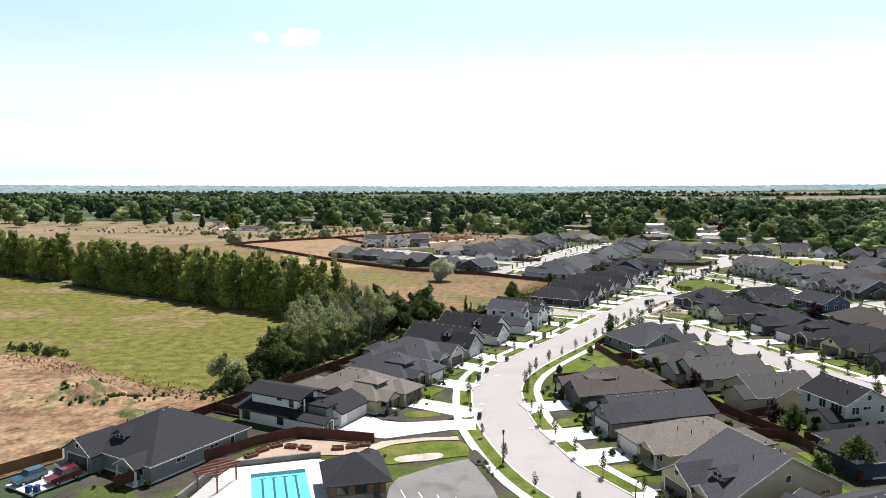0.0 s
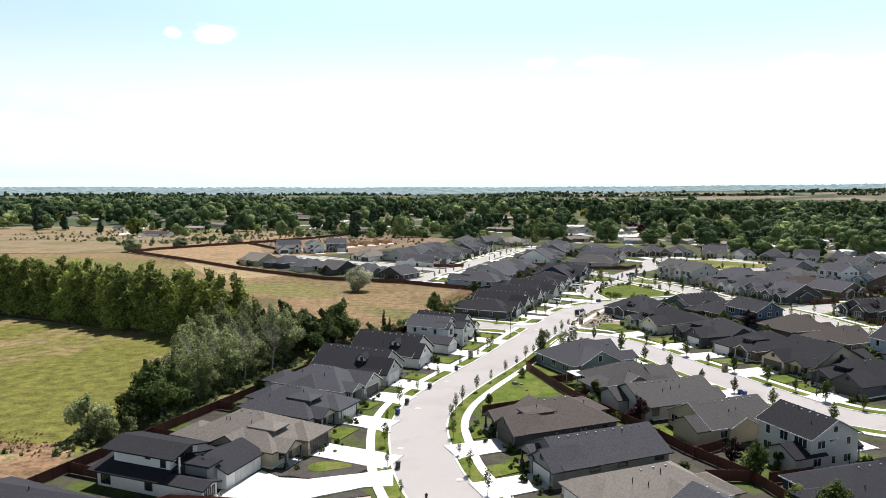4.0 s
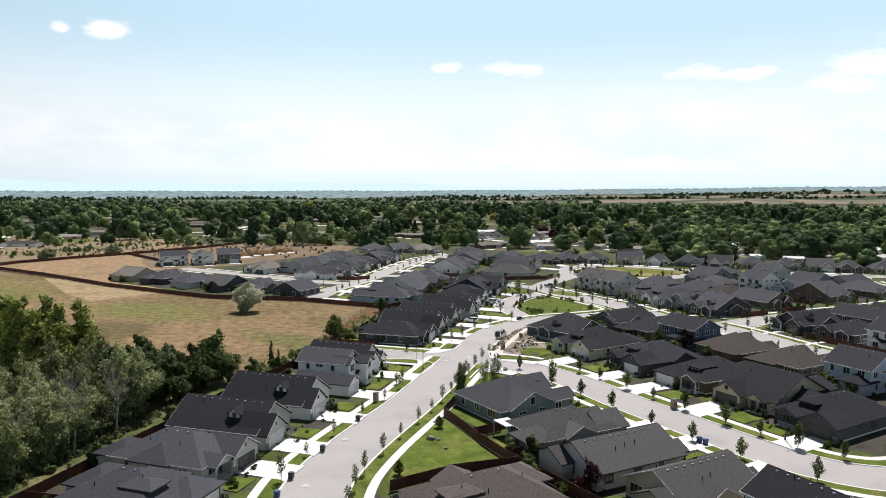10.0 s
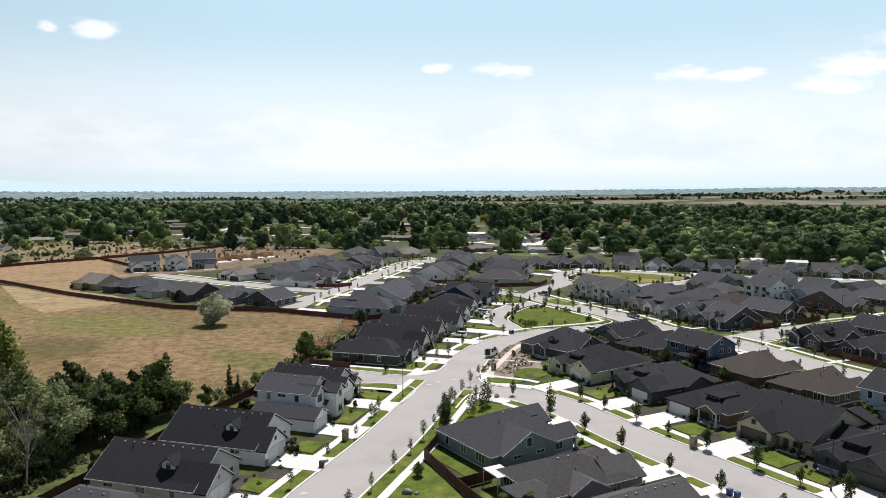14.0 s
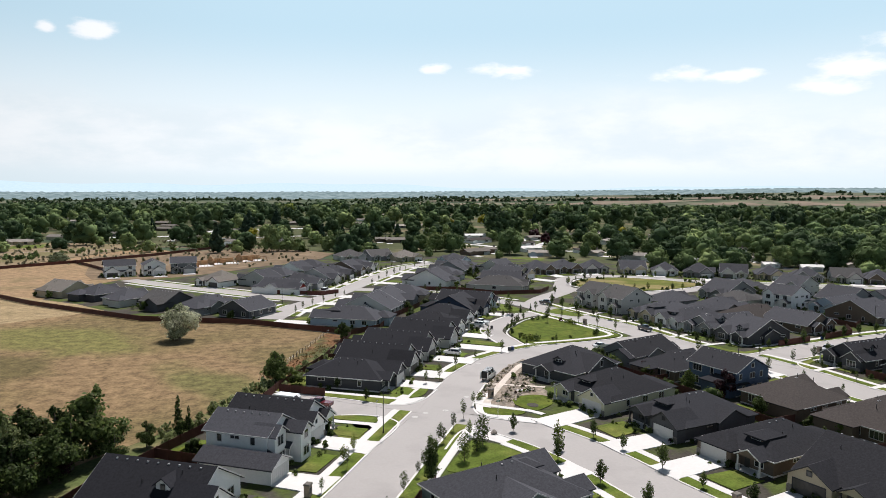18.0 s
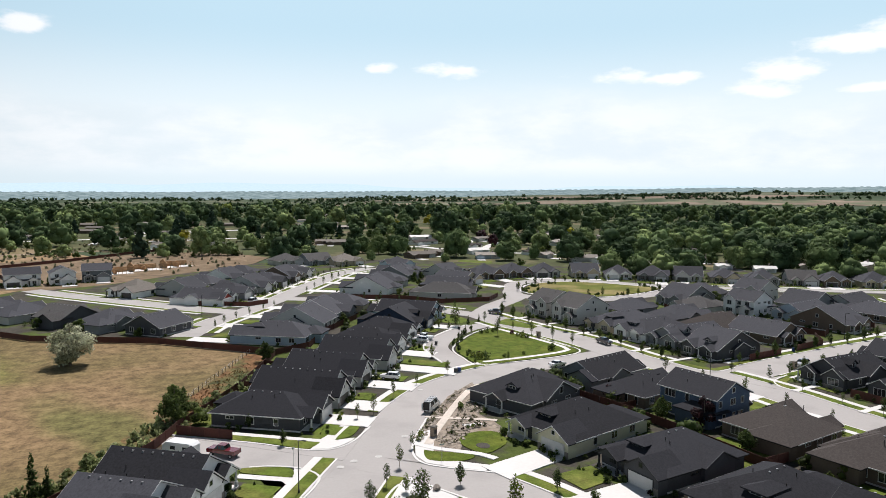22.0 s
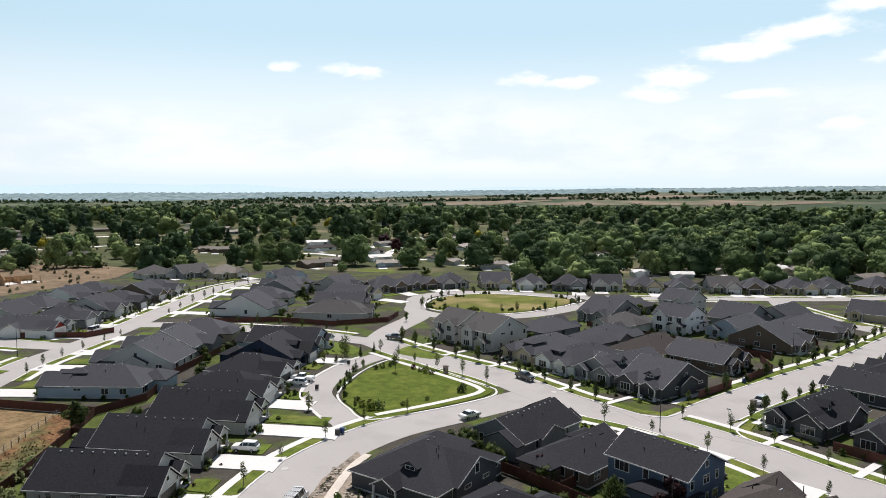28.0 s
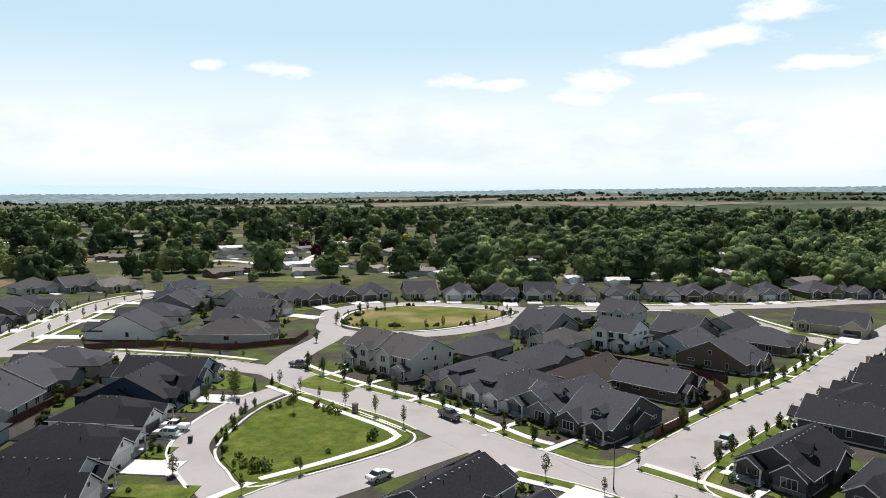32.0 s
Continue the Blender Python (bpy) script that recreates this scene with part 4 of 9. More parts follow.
def house(cx, cy, face, w, d, roof="hip", wall="pale", cover="charcoal", storeys=1, garage=1, drive=9.0, dormer=0, porch=True,
          detail=2, trim=None, wing=2.2, pitch=0.5, lawn=True, back=None, vents=4, wing_roof="gable", rear=None, cross=None, gable=None, front=None, extra=""):
    """A suburban house. face: direction of its street front in degrees; w along the street, d deep; garage +1/-1: side of the garage, 0: none."""
    rng = random.Random(int(cx * 31 + cy * 17))
    trim = trim or (TRIM if rng.random() < 0.62 else TRIM_DARK)
    mix = random.Random(int(cx * 13 + cy * 7))
    rear = mix.choice((0, 2.2, 3.0)) if rear is None else rear
    cross = (mix.random() < 0.5 and cover != "black") if cross is None else cross
    dormer = dormer or (mix.choice((-1, 1)) if detail > 1 and storeys == 1 and cover != "black" and mix.random() < (0.5 if roof == "hip" else 0.2) else 0)
    front = not garage if front is None else front
    bay_side = mix.choice((-1, 1))
    if storeys == 2:
        trim = TRIM
    root = new("house")
    root.matrix_basis = pose(cx, cy, 0.0, 0, 0, face + 90)
    name = f"{'two-storey' if storeys == 2 else 'single-storey'} house, {ROOFWORD[cover]} {WORD[roof]}, {WALLWORD[wall]} siding"
    tagged(root, name + extra, "house", "houses of the neighbourhood")
    HOUSES.append((cx, cy, max(w, d) / 2))
    GARDENS.append((root.matrix_basis.copy(), w, d))
    we, rf = WALL[wall], ROOF[cover]
    H = 2.9 if storeys == 1 else 5.6
    X, Yf, Yb = w / 2 - 0.5, -d / 2 + wing + 0.4, d / 2 - 0.5
    ov = 0.5
    # body
    body = Solid().box(-X, X, Yf, Yb, 0.0, H)
    if roof != "hip":
        gable_wall(body, -X, X, Yf, Yb, H - 0.02, pitch, "y" if roof == "gy" else "x")
    part("wall", body, we, root)
    if detail > 1:
        part("foundation", Solid().box(-X - 0.03, X + 0.03, Yf - 0.03, Yb + 0.03, 0, 0.3), CONCRETE, root)
    s, z = Solid(), H + 0.02
    zr = z - ov * pitch + 0.12
    if roof == "hip":
        h = hip_roof(s, -X - ov, X + ov, Yf - ov, Yb + ov, zr, pitch)
    else:
        h = gable_roof(s, -X - ov, X + ov, Yf - ov, Yb + ov, zr, pitch, "y" if roof == "gy" else "x")
    # lower rear wing and a side cross gable, so that the roof breaks into several planes
    side = rng.choice((-1, 1))
    if rear:
        rw2 = X * rng.uniform(0.95, 1.2)
        rx0, rx1 = sorted((side * (X - 0.02), side * (X - rw2)))
        bw = Solid().box(rx0, rx1, Yb - 0.3, Yb + rear, 0, min(H, 2.9))
        zr2, sr = zr if storeys == 1 else 2.85, Solid()
        if roof == "hip" or rng.random() < 0.4:
            hip_roof(sr, rx0 - ov, rx1 + ov, Yb - X * 0.6, Yb + rear + ov, zr2 - 0.01, pitch * 0.99)
        else:
            gable_wall(bw, rx0, rx1, Yb - 0.3, Yb + rear, min(H, 2.9) - 0.02, pitch * 0.99, "y")
            gable_roof(sr, rx0 - ov, rx1 + ov, Yb - X * 0.6, Yb + rear + ov, zr2 - 0.01, pitch * 0.99, "y")
        part("rear_wall", bw, we, root)
        part("rear_roof", sr, rf, root)
    if cross and storeys == 1:
        cw = rng.uniform(5.6, 7.2) if abs(cross) < 2 else 11.0
        side = side if cross is True else (1 if cross > 0 else -1)
        yc = Yf + (Yb - Yf) * rng.uniform(0.45, 0.62)
        xo = side * (X + 0.7)
        lo, hi = min(xo, side * (X - 0.3)), max(xo, side * (X - 0.3))
        cwall = Solid().box(lo, hi, yc - cw / 2, yc + cw / 2, 0, H)
        lo2, hi2, sc = min(xo + side * ov, 0), max(xo + side * ov, 0), Solid()
        if roof == "hip" and abs(cross) < 2 and rng.random() < 0.5:
            hip_roof(sc, min(lo2, -side * cw / 2 if side > 0 else lo2), max(hi2, cw / 2 if side < 0 else hi2), yc - cw / 2 - ov, yc + cw / 2 + ov, zr + 0.01, pitch)
        else:
            gable_wall(cwall, lo, hi, yc - cw / 2, yc + cw / 2, H - 0.02, pitch, "x")
            cb = Solid()
            if side > 0:
                barge(cb, yc - cw / 2 - ov, yc + cw / 2 + ov, -(xo + ov), zr + 0.01, pitch)
            else:
                barge(cb, -(yc + cw / 2 + ov), -(yc - cw / 2 - ov), xo - ov, zr + 0.01, pitch)
            part("bargeboard", cb, trim, root, m=pose(0, 0, 0, 0, 0, 90 * side))
            gable_roof(sc, lo2, hi2, yc - cw / 2 - ov, yc + cw / 2 + ov, zr + 0.01, pitch, "x")
        part("side_wall", cwall, we, root)
        cr = part("side_roof", sc, rf, root)
        if abs(cross) == 2:
            window(root, facing(xo, yc, H + 1.0, "r" if side > 0 else "l"), 1.0, 1.4, trim)
            window(root, facing(xo, yc - 2.5, 1.9, "r" if side > 0 else "l"), 1.6, 0.5, trim)
            window(root, facing(xo, yc + 2.5, 1.9, "r" if side > 0 else "l"), 1.6, 0.5, trim)
    top = part("roof", s, rf, root)
    ax0, ax1, ay0, ay1 = -X - ov, X + ov, Yf - ov, Yb + ov
    ymid = (ay0 + ay1) / 2
    if roof == "hip":
        loop = [(ax0, ay0, zr), (ax1, ay0, zr), (ax1, ay1, zr), (ax0, ay1, zr)]
    elif roof == "gy":
        loop = [(ax0, ay0, zr), (0, ay0, zr + h), (ax1, ay0, zr), (ax1, ay1, zr), (0, ay1, zr + h), (ax0, ay1, zr)]
    else:
        loop = [(ax0, ay0, zr), (ax1, ay0, zr), (ax1, ymid, zr + h), (ax1, ay1, zr), (ax0, ay1, zr), (ax0, ymid, zr + h)]
    fa = edge_board(loop)
    part("fascia", fa, trim, top)
    # garage wing and its gable
    gx = garage * (X - 3.4) if garage else 0
    wx0, wx1 = (gx - 3.4, gx + 3.4)
    yw = -d / 2 + 0.5
    if garage:
        wall2 = Solid().box(wx0 + 0.01, wx1 - 0.01, yw, Yf - 0.01, 0, 2.85)
        kz = 2.87 - ov * pitch + 0.12
        s2 = Solid()
        if wing_roof == "gable":
            gable_wall(wall2, wx0 + 0.01, wx1 - 0.01, yw, Yf - 0.01, 2.83, pitch * 1.25, "y")
            gable_roof(s2, wx0 - 0.4, wx1 + 0.4, yw - 0.45, Yf + 4.2, kz - 0.06, pitch * 1.25, "y")
        else:
            hip_roof(s2, wx0 - 0.4, wx1 + 0.4, yw - 0.45, Yf + 5.0, kz, pitch)
        part("garage_wall", wall2, we, root)
        r2 = part("garage_roof", s2, rf, root)
        if wing_roof == "gable":
            f2 = Solid(); barge(f2, wx0 - 0.4, wx1 + 0.4, yw - 0.45, kz - 0.06, pitch * 1.25)
            part("bargeboard", f2, trim, r2)
            if gable:
                gh = 3.3 * pitch * 1.25
                part("gable_panel", Solid().add([(gx - 3.2, yw - 0.06, 2.9), (gx + 3.2, yw - 0.06, 2.9), (gx, yw - 0.06, 2.85 + gh), (gx - 3.2, yw - 0.005, 2.9), (gx + 3.2, yw - 0.005, 2.9), (gx, yw - 0.005, 2.85 + gh)],
                                                [(0, 1, 2), (4, 3, 5), (0, 3, 4, 1), (1, 4, 5, 2), (2, 5, 3, 0)]), WALL[gable], root, "red-painted gable boarding")
            if detail > 1:
                window(root, facing(gx, yw, 3.75, "f"), 0.7, 0.7, trim)
        gm = TRIM if rng.random() < 0.55 or wall == "cream" else DOOR_DARK
        gd = put("garage_door", garage_mesh(4.9, gm, trim), root, facing(gx, yw - 0.02, 0.08, "f"), "panelled double garage door")
        put("door_frame", cached(("gf", trim.name), lambda: Solid().box(-2.62, -2.46, -0.07, 0, 0, 2.3).box(2.46, 2.62, -0.07, 0, 0, 2.3).box(-2.62, 2.62, -0.07, 0, 2.16, 2.34).mesh("door_frame", trim)), gd)
        if detail > 1:
            for x in (wx0 + 0.35, wx1 - 0.35):
                part("stone_pier", Solid().box(x - 0.42, x + 0.42, yw - 0.1, yw - 0.005, 0, 1.15), STONE, root, "rough stone veneer pier")
    # entry, porch
    ex = -garage * (X - 3.2) if garage else (-bay_side * min(X - 2.6, 3.2) if front else 0)
    put("front_door", cached(("fd",), lambda: Solid().box(-0.48, 0.48, -0.06, 0, 0, 2.1).box(-0.6, 0.6, -0.04, 0, 2.1, 2.25).mesh("front_door", DOOR_DARK)), root, facing(ex + garage * 1.6, Yf, 0.15, "f"), "dark panelled front door")
    if porch:
        px0, px1 = (min(ex - 2.2, ex + 2.2), max(ex - 2.2, ex + 2.2))
        yp = Yf - 1.9
        ps = Solid()
        gable_roof(ps, px0 - 0.3, px1 + 0.3, yp - 0.35, Yf + 2.5, 2.75 - 0.05, pitch * 1.1, "y", 0.18)
        pr = part("porch_roof", ps, rf, root)
        pw = Solid(); barge(pw, px0 - 0.3, px1 + 0.3, yp - 0.35, 2.7, pitch * 1.1, 0.2)
        part("porch_gable", Solid().add([(px0 - 0.1, yp - 0.1, 2.62), (px1 + 0.1, yp - 0.1, 2.62), (ex, yp - 0.1, 2.62 + (px1 - px0 + 0.2) / 2 * pitch * 1.1),
                                         (px0 - 0.1, yp + 0.05, 2.62), (px1 + 0.1, yp + 0.05, 2.62), (ex, yp + 0.05, 2.62 + (px1 - px0 + 0.2) / 2 * pitch * 1.1)],
                                        [(0, 1, 2), (4, 3, 5), (0, 3, 4, 1), (1, 4, 5, 2), (2, 5, 3, 0)]), we, root)
        part("bargeboard", pw, trim, pr)
        part("porch_slab", Solid().box(px0, px1, yp - 0.2, Yf - 0.04, 0, 0.16), CONCRETE, root)
        if detail > 0:
            for x in (px0 + 0.15, px1 - 0.15):
                part("porch_post", Solid().box(x - 0.12, x + 0.12, yp, yp + 0.24, 0.16, 2.6).box(x - 0.22, x + 0.22, yp - 0.1, yp + 0.34, 0.16, 0.9), trim, root)
    # front bay under its own gable; on two storeys an awning roof over the ground floor
    if front and not garage:
        bw, bx, yb0 = min(2.5, X * 0.42), bay_side * X * 0.52, Yf - 1.3
        bay = Solid().box(bx - bw, bx + bw, yb0, Yf - 0.01, 0, H - 0.05)
        gable_wall(bay, bx - bw, bx + bw, yb0, Yf - 0.01, H - 0.07, pitch * 1.3, "y")
        part("bay_wall", bay, we, root)
        s3 = Solid(); gable_roof(s3, bx - bw - 0.4, bx + bw + 0.4, yb0 - 0.45, Yf + 3.4, H - 0.07 - 0.52 * pitch + 0.14, pitch * 1.3, "y", 0.18)
        br = part("bay_roof", s3, rf, root)
        s3 = Solid(); barge(s3, bx - bw - 0.4, bx + bw + 0.4, yb0 - 0.45, H - 0.07 - 0.52 * pitch + 0.14, pitch * 1.3)
        part("bargeboard", s3, TRIM, br)
        for st in range(storeys):
            window(root, facing(bx, yb0, 1.6 + 2.75 * st, "f"), 2.4 if st == 0 else 1.6, 1.5, TRIM)
        if detail > 1:
            part("stone_base", Solid().box(bx - bw - 0.04, bx + bw + 0.04, yb0 - 0.05, yb0 - 0.005, 0, 0.8), STONE, root, "rough stone veneer base")
    if storeys == 2:
        part("awning_roof", Solid().add([(-X, Yf - 1.2, 2.75), (X, Yf - 1.2, 2.75), (X, Yf - 0.02, 3.3), (-X, Yf - 0.02, 3.3), (-X, Yf - 1.2, 2.6), (X, Yf - 1.2, 2.6), (X, Yf - 0.02, 2.6), (-X, Yf - 0.02, 2.6)],
                                        [(0, 1, 2, 3), (4, 7, 6, 5), (0, 4, 5, 1), (1, 5, 6, 2), (3, 7, 4, 0)]), rf, root)
    # windows
    if detail > 0:
        side_n = 3 if detail > 1 or storeys == 2 else 1
        for st in range(storeys):
            zz = 1.65 + 2.75 * st
            window(root, facing(ex - garage * 0.6, Yf, zz, "f"), 1.5, 1.4, trim)
            if st == 1:
                window(root, facing(gx, Yf, zz, "f"), 1.5, 1.3, trim)
            for i in range(side_n):
                y = Yf + (i + 0.6 + rng.random() * 0.4) * (Yb - Yf) / (side_n + 0.4)
                ww, hh = rng.choice(((1.5, 1.2), (0.8, 1.2), (1.6, 0.5)))
                window(root, facing(-X, y, zz + (0.35 if hh < 1 else 0), "l"), ww, hh, trim)
                ww, hh = rng.choice(((1.5, 1.2), (0.8, 1.2), (1.6, 0.5)))
                window(root, facing(X, y + 0.7, zz + (0.35 if hh < 1 else 0), "r"), ww, hh, trim)
            for i in range(0 if detail < 2 else 3):
                window(root, facing(-X + (i + 0.6) * 2 * X / 3.2, Yb, zz, "b"), rng.choice((1.5, 0.8, 2.4)), 1.4, trim)
        if roof == "gx" and detail > 1:
            for sd, x in (("l", -X), ("r", X)):
                window(root, facing(x, (Yf + Yb) / 2, H + h * 0.35, sd), 0.8, 0.9, trim)
    # dormer on the side slope or the front slope
    if dormer:
        dz = H + 1.0
        if roof == "gy":
            sg = dormer
            ds = Solid(); dw = Solid()
            yc = Yf + 5.5
            xi = X * 0.62
            dw.box(min(sg * xi, sg * 0.5), max(sg * xi, sg * 0.5), yc - 1.1, yc + 1.1, H + 0.4, dz + 1.4)
            gable_wall(dw, min(sg * xi, sg * 0.5), max(sg * xi, sg * 0.5), yc - 1.1, yc + 1.1, dz + 1.38, 0.8, "x")
            gable_roof(ds, min(sg * (xi + 0.35), -sg * 0.3), max(sg * (xi + 0.35), -sg * 0.3), yc - 1.5, yc + 1.5, dz + 1.35 - 0.2, 0.8, "x", 0.15)
            dm = part("dormer", dw, we, root)
            part("dormer_roof", ds, rf, dm)
            window(dm, facing(sg * xi, yc, dz + 1.0, "r" if sg > 0 else "l"), 0.8, 0.9, trim)
        else:
            ds, dw = Solid(), Solid()
            xc = math.copysign(1.5, dormer)
            yi = Yf + (1.6 if roof == "gx" else 2.4)
            dw.box(xc - 1.2, xc + 1.2, yi, yi + 3.5, H + 0.3, dz + 1.0)
            if roof == "hip" and abs(dormer) < 2:
                hip_roof(ds, xc - 2.0, xc + 2.0, yi - 0.6, yi + 5.0, dz + 0.95, 0.42, 0.18)
            else:
                gable_wall(dw, xc - 1.2, xc + 1.2, yi, yi + 3.5, dz + 0.98, 0.6, "y")
                gable_roof(ds, xc - 1.6, xc + 1.6, yi - 0.35, yi + 4.5, dz + 1.0 - 0.2, 0.6, "y", 0.15)
            dm = part("dormer", dw, we, root)
            part("dormer_roof", ds, rf, dm)
            window(dm, facing(xc, yi, dz + 0.6, "f"), 1.6, 0.5, trim)
    # row of pale vents below the ridge, and pipes
    if detail > 0:
        vs, px = Solid(), Solid()
        lean = -1 if (root.matrix_basis.to_3x3() @ Vector((1, 0, 0)))[1] > 0 else 1
        ridge = 2 * X if roof == "gx" else (Yb - Yf if roof == "gy" else abs(Yb - Yf - 2 * X) + 1.2)
        n = max(2, min(10, round(ridge / 1.9)))
        for i in range(n):
            k = (i + 0.5) / n
            if roof == "gx" or (roof == "hip" and d < w):
                x0 = X if roof == "gx" else (w - d) / 2
                x, y, zz = -x0 * 0.9 + 1.8 * x0 * k, (Yf + Yb) / 2 + 0.55, zr + h - 0.55 * pitch
            else:
                ya, yb = (Yf + 1.0, Yb - 1.0) if roof == "gy" else (Yf + X - 0.6, Yb - X + 0.6)
                x, y, zz = lean * 0.55, ya + (yb - ya) * k, zr + h - 0.55 * pitch
            vs.box(x - 0.14, x + 0.14, y - 0.14, y + 0.14, zz - 0.25, zz + 0.13, 0.02)
        for i in range(3):
            xx, yy = rng.choice((-1, 1)) * X * rng.uniform(0.2, 0.6), (Yf + Yb) / 2 + rng.uniform(-0.3, 0.3) * (Yb - Yf)
            top_z = zr + h - (abs(yy - (Yf + Yb) / 2) if roof == "gx" or (roof == "hip" and d < w) else abs(xx)) * pitch
            px.tube(xx, yy, top_z - 0.5, top_z + 0.55, 0.07, n=6)
        put("roof_vents", vs.mesh("roof_vents", VENT_PALE), top, None, "row of small pale metal vents")["kind"] = "stuff"
        put("flue_stub", px.mesh("flue_stub", STEEL), top)["kind"] = "stuff"
    # plot: driveway, front lawn, planting bed, back lawn
    M = root.matrix_basis
    def at(x, y):
        v = M @ Vector((x, y, 0)); return (v.x, v.y)
    reach = drive
    if garage and drive:
        for k in range(40):
            px, py = at(gx, yw - 3.0 - k * 0.4)
            near = min(((p.x - px) ** 2 + (p.y - py) ** 2 - (wd / 2 + 0.2) ** 2, 0) for pts, wd in STREETS.values() for p in pts[::1])[0]
            if near < 0:
                reach = 3.0 + k * 0.4
                break
        mid = max(2.0, reach - 4.6)
        patch("driveway", [at(gx - 2.9, yw - 0.05), at(gx + 2.9, yw - 0.05), at(gx + 3.0, yw - mid), at(gx + 3.0, yw - reach + 0.8), at(gx + 3.4, yw - reach), at(gx - 3.4, yw - reach), at(gx - 3.0, yw - reach + 0.8), at(gx - 3.0, yw - mid)], 0.14, CONCRETE, "pale concrete driveway to the garage", thick=0.2)
    if lawn:
        lx = -garage * (X + 0.5) if garage else X
        e = gx - garage * 3.1
        patch("front_bed", [at(lx, Yf), at(e, Yf), at(e, Yf - 2.6), at(lx, Yf - 2.6)], 0.05, MULCH, "dark bark planting bed in front of the house", category="planting bed")
        patch("front_lawn", [at(lx * 0.96, min(yw - reach + 4.6, Yf - 4.2)), at(e + (lx - e) * 0.12, min(yw - reach + 4.6, Yf - 4.2)), at(e + (lx - e) * 0.2, Yf - 2.7), at(lx * 0.94, Yf - 2.3)], 0.10, LAWN, "small bright green front lawn", smooth=0, category="lawn")
    if not garage and lawn:
        for k in range(24):
            px, py = at(0, Yf - 2.5 - k * 0.5)
            if min((p.x - px) ** 2 + (p.y - py) ** 2 - (wd / 2) ** 2 for pts, wd in STREETS.values() for p in pts) < 0:
                patch("front_walk", [at(-0.7, Yf - 2.1), at(0.7, Yf - 2.1), at(0.7, Yf - 2.5 - k * 0.5), at(-0.7, Yf - 2.5 - k * 0.5)], 0.145, CONCRETE, "pale concrete front walk", category="front walk")
                break
    if back is None and 28 < cx < 146 and 80 < cy < 262 and mix.random() < 0.75:
        back = 4.2
    if back:
        patch("back_lawn", [at(-X + 0.5, Yb + 0.8), at(X - 0.5, Yb + 0.8), at(X - 0.5, Yb + back), at(-X + 0.5, Yb + back)], 0.05, LAWN, "green back-garden lawn", category="lawn")
    return root
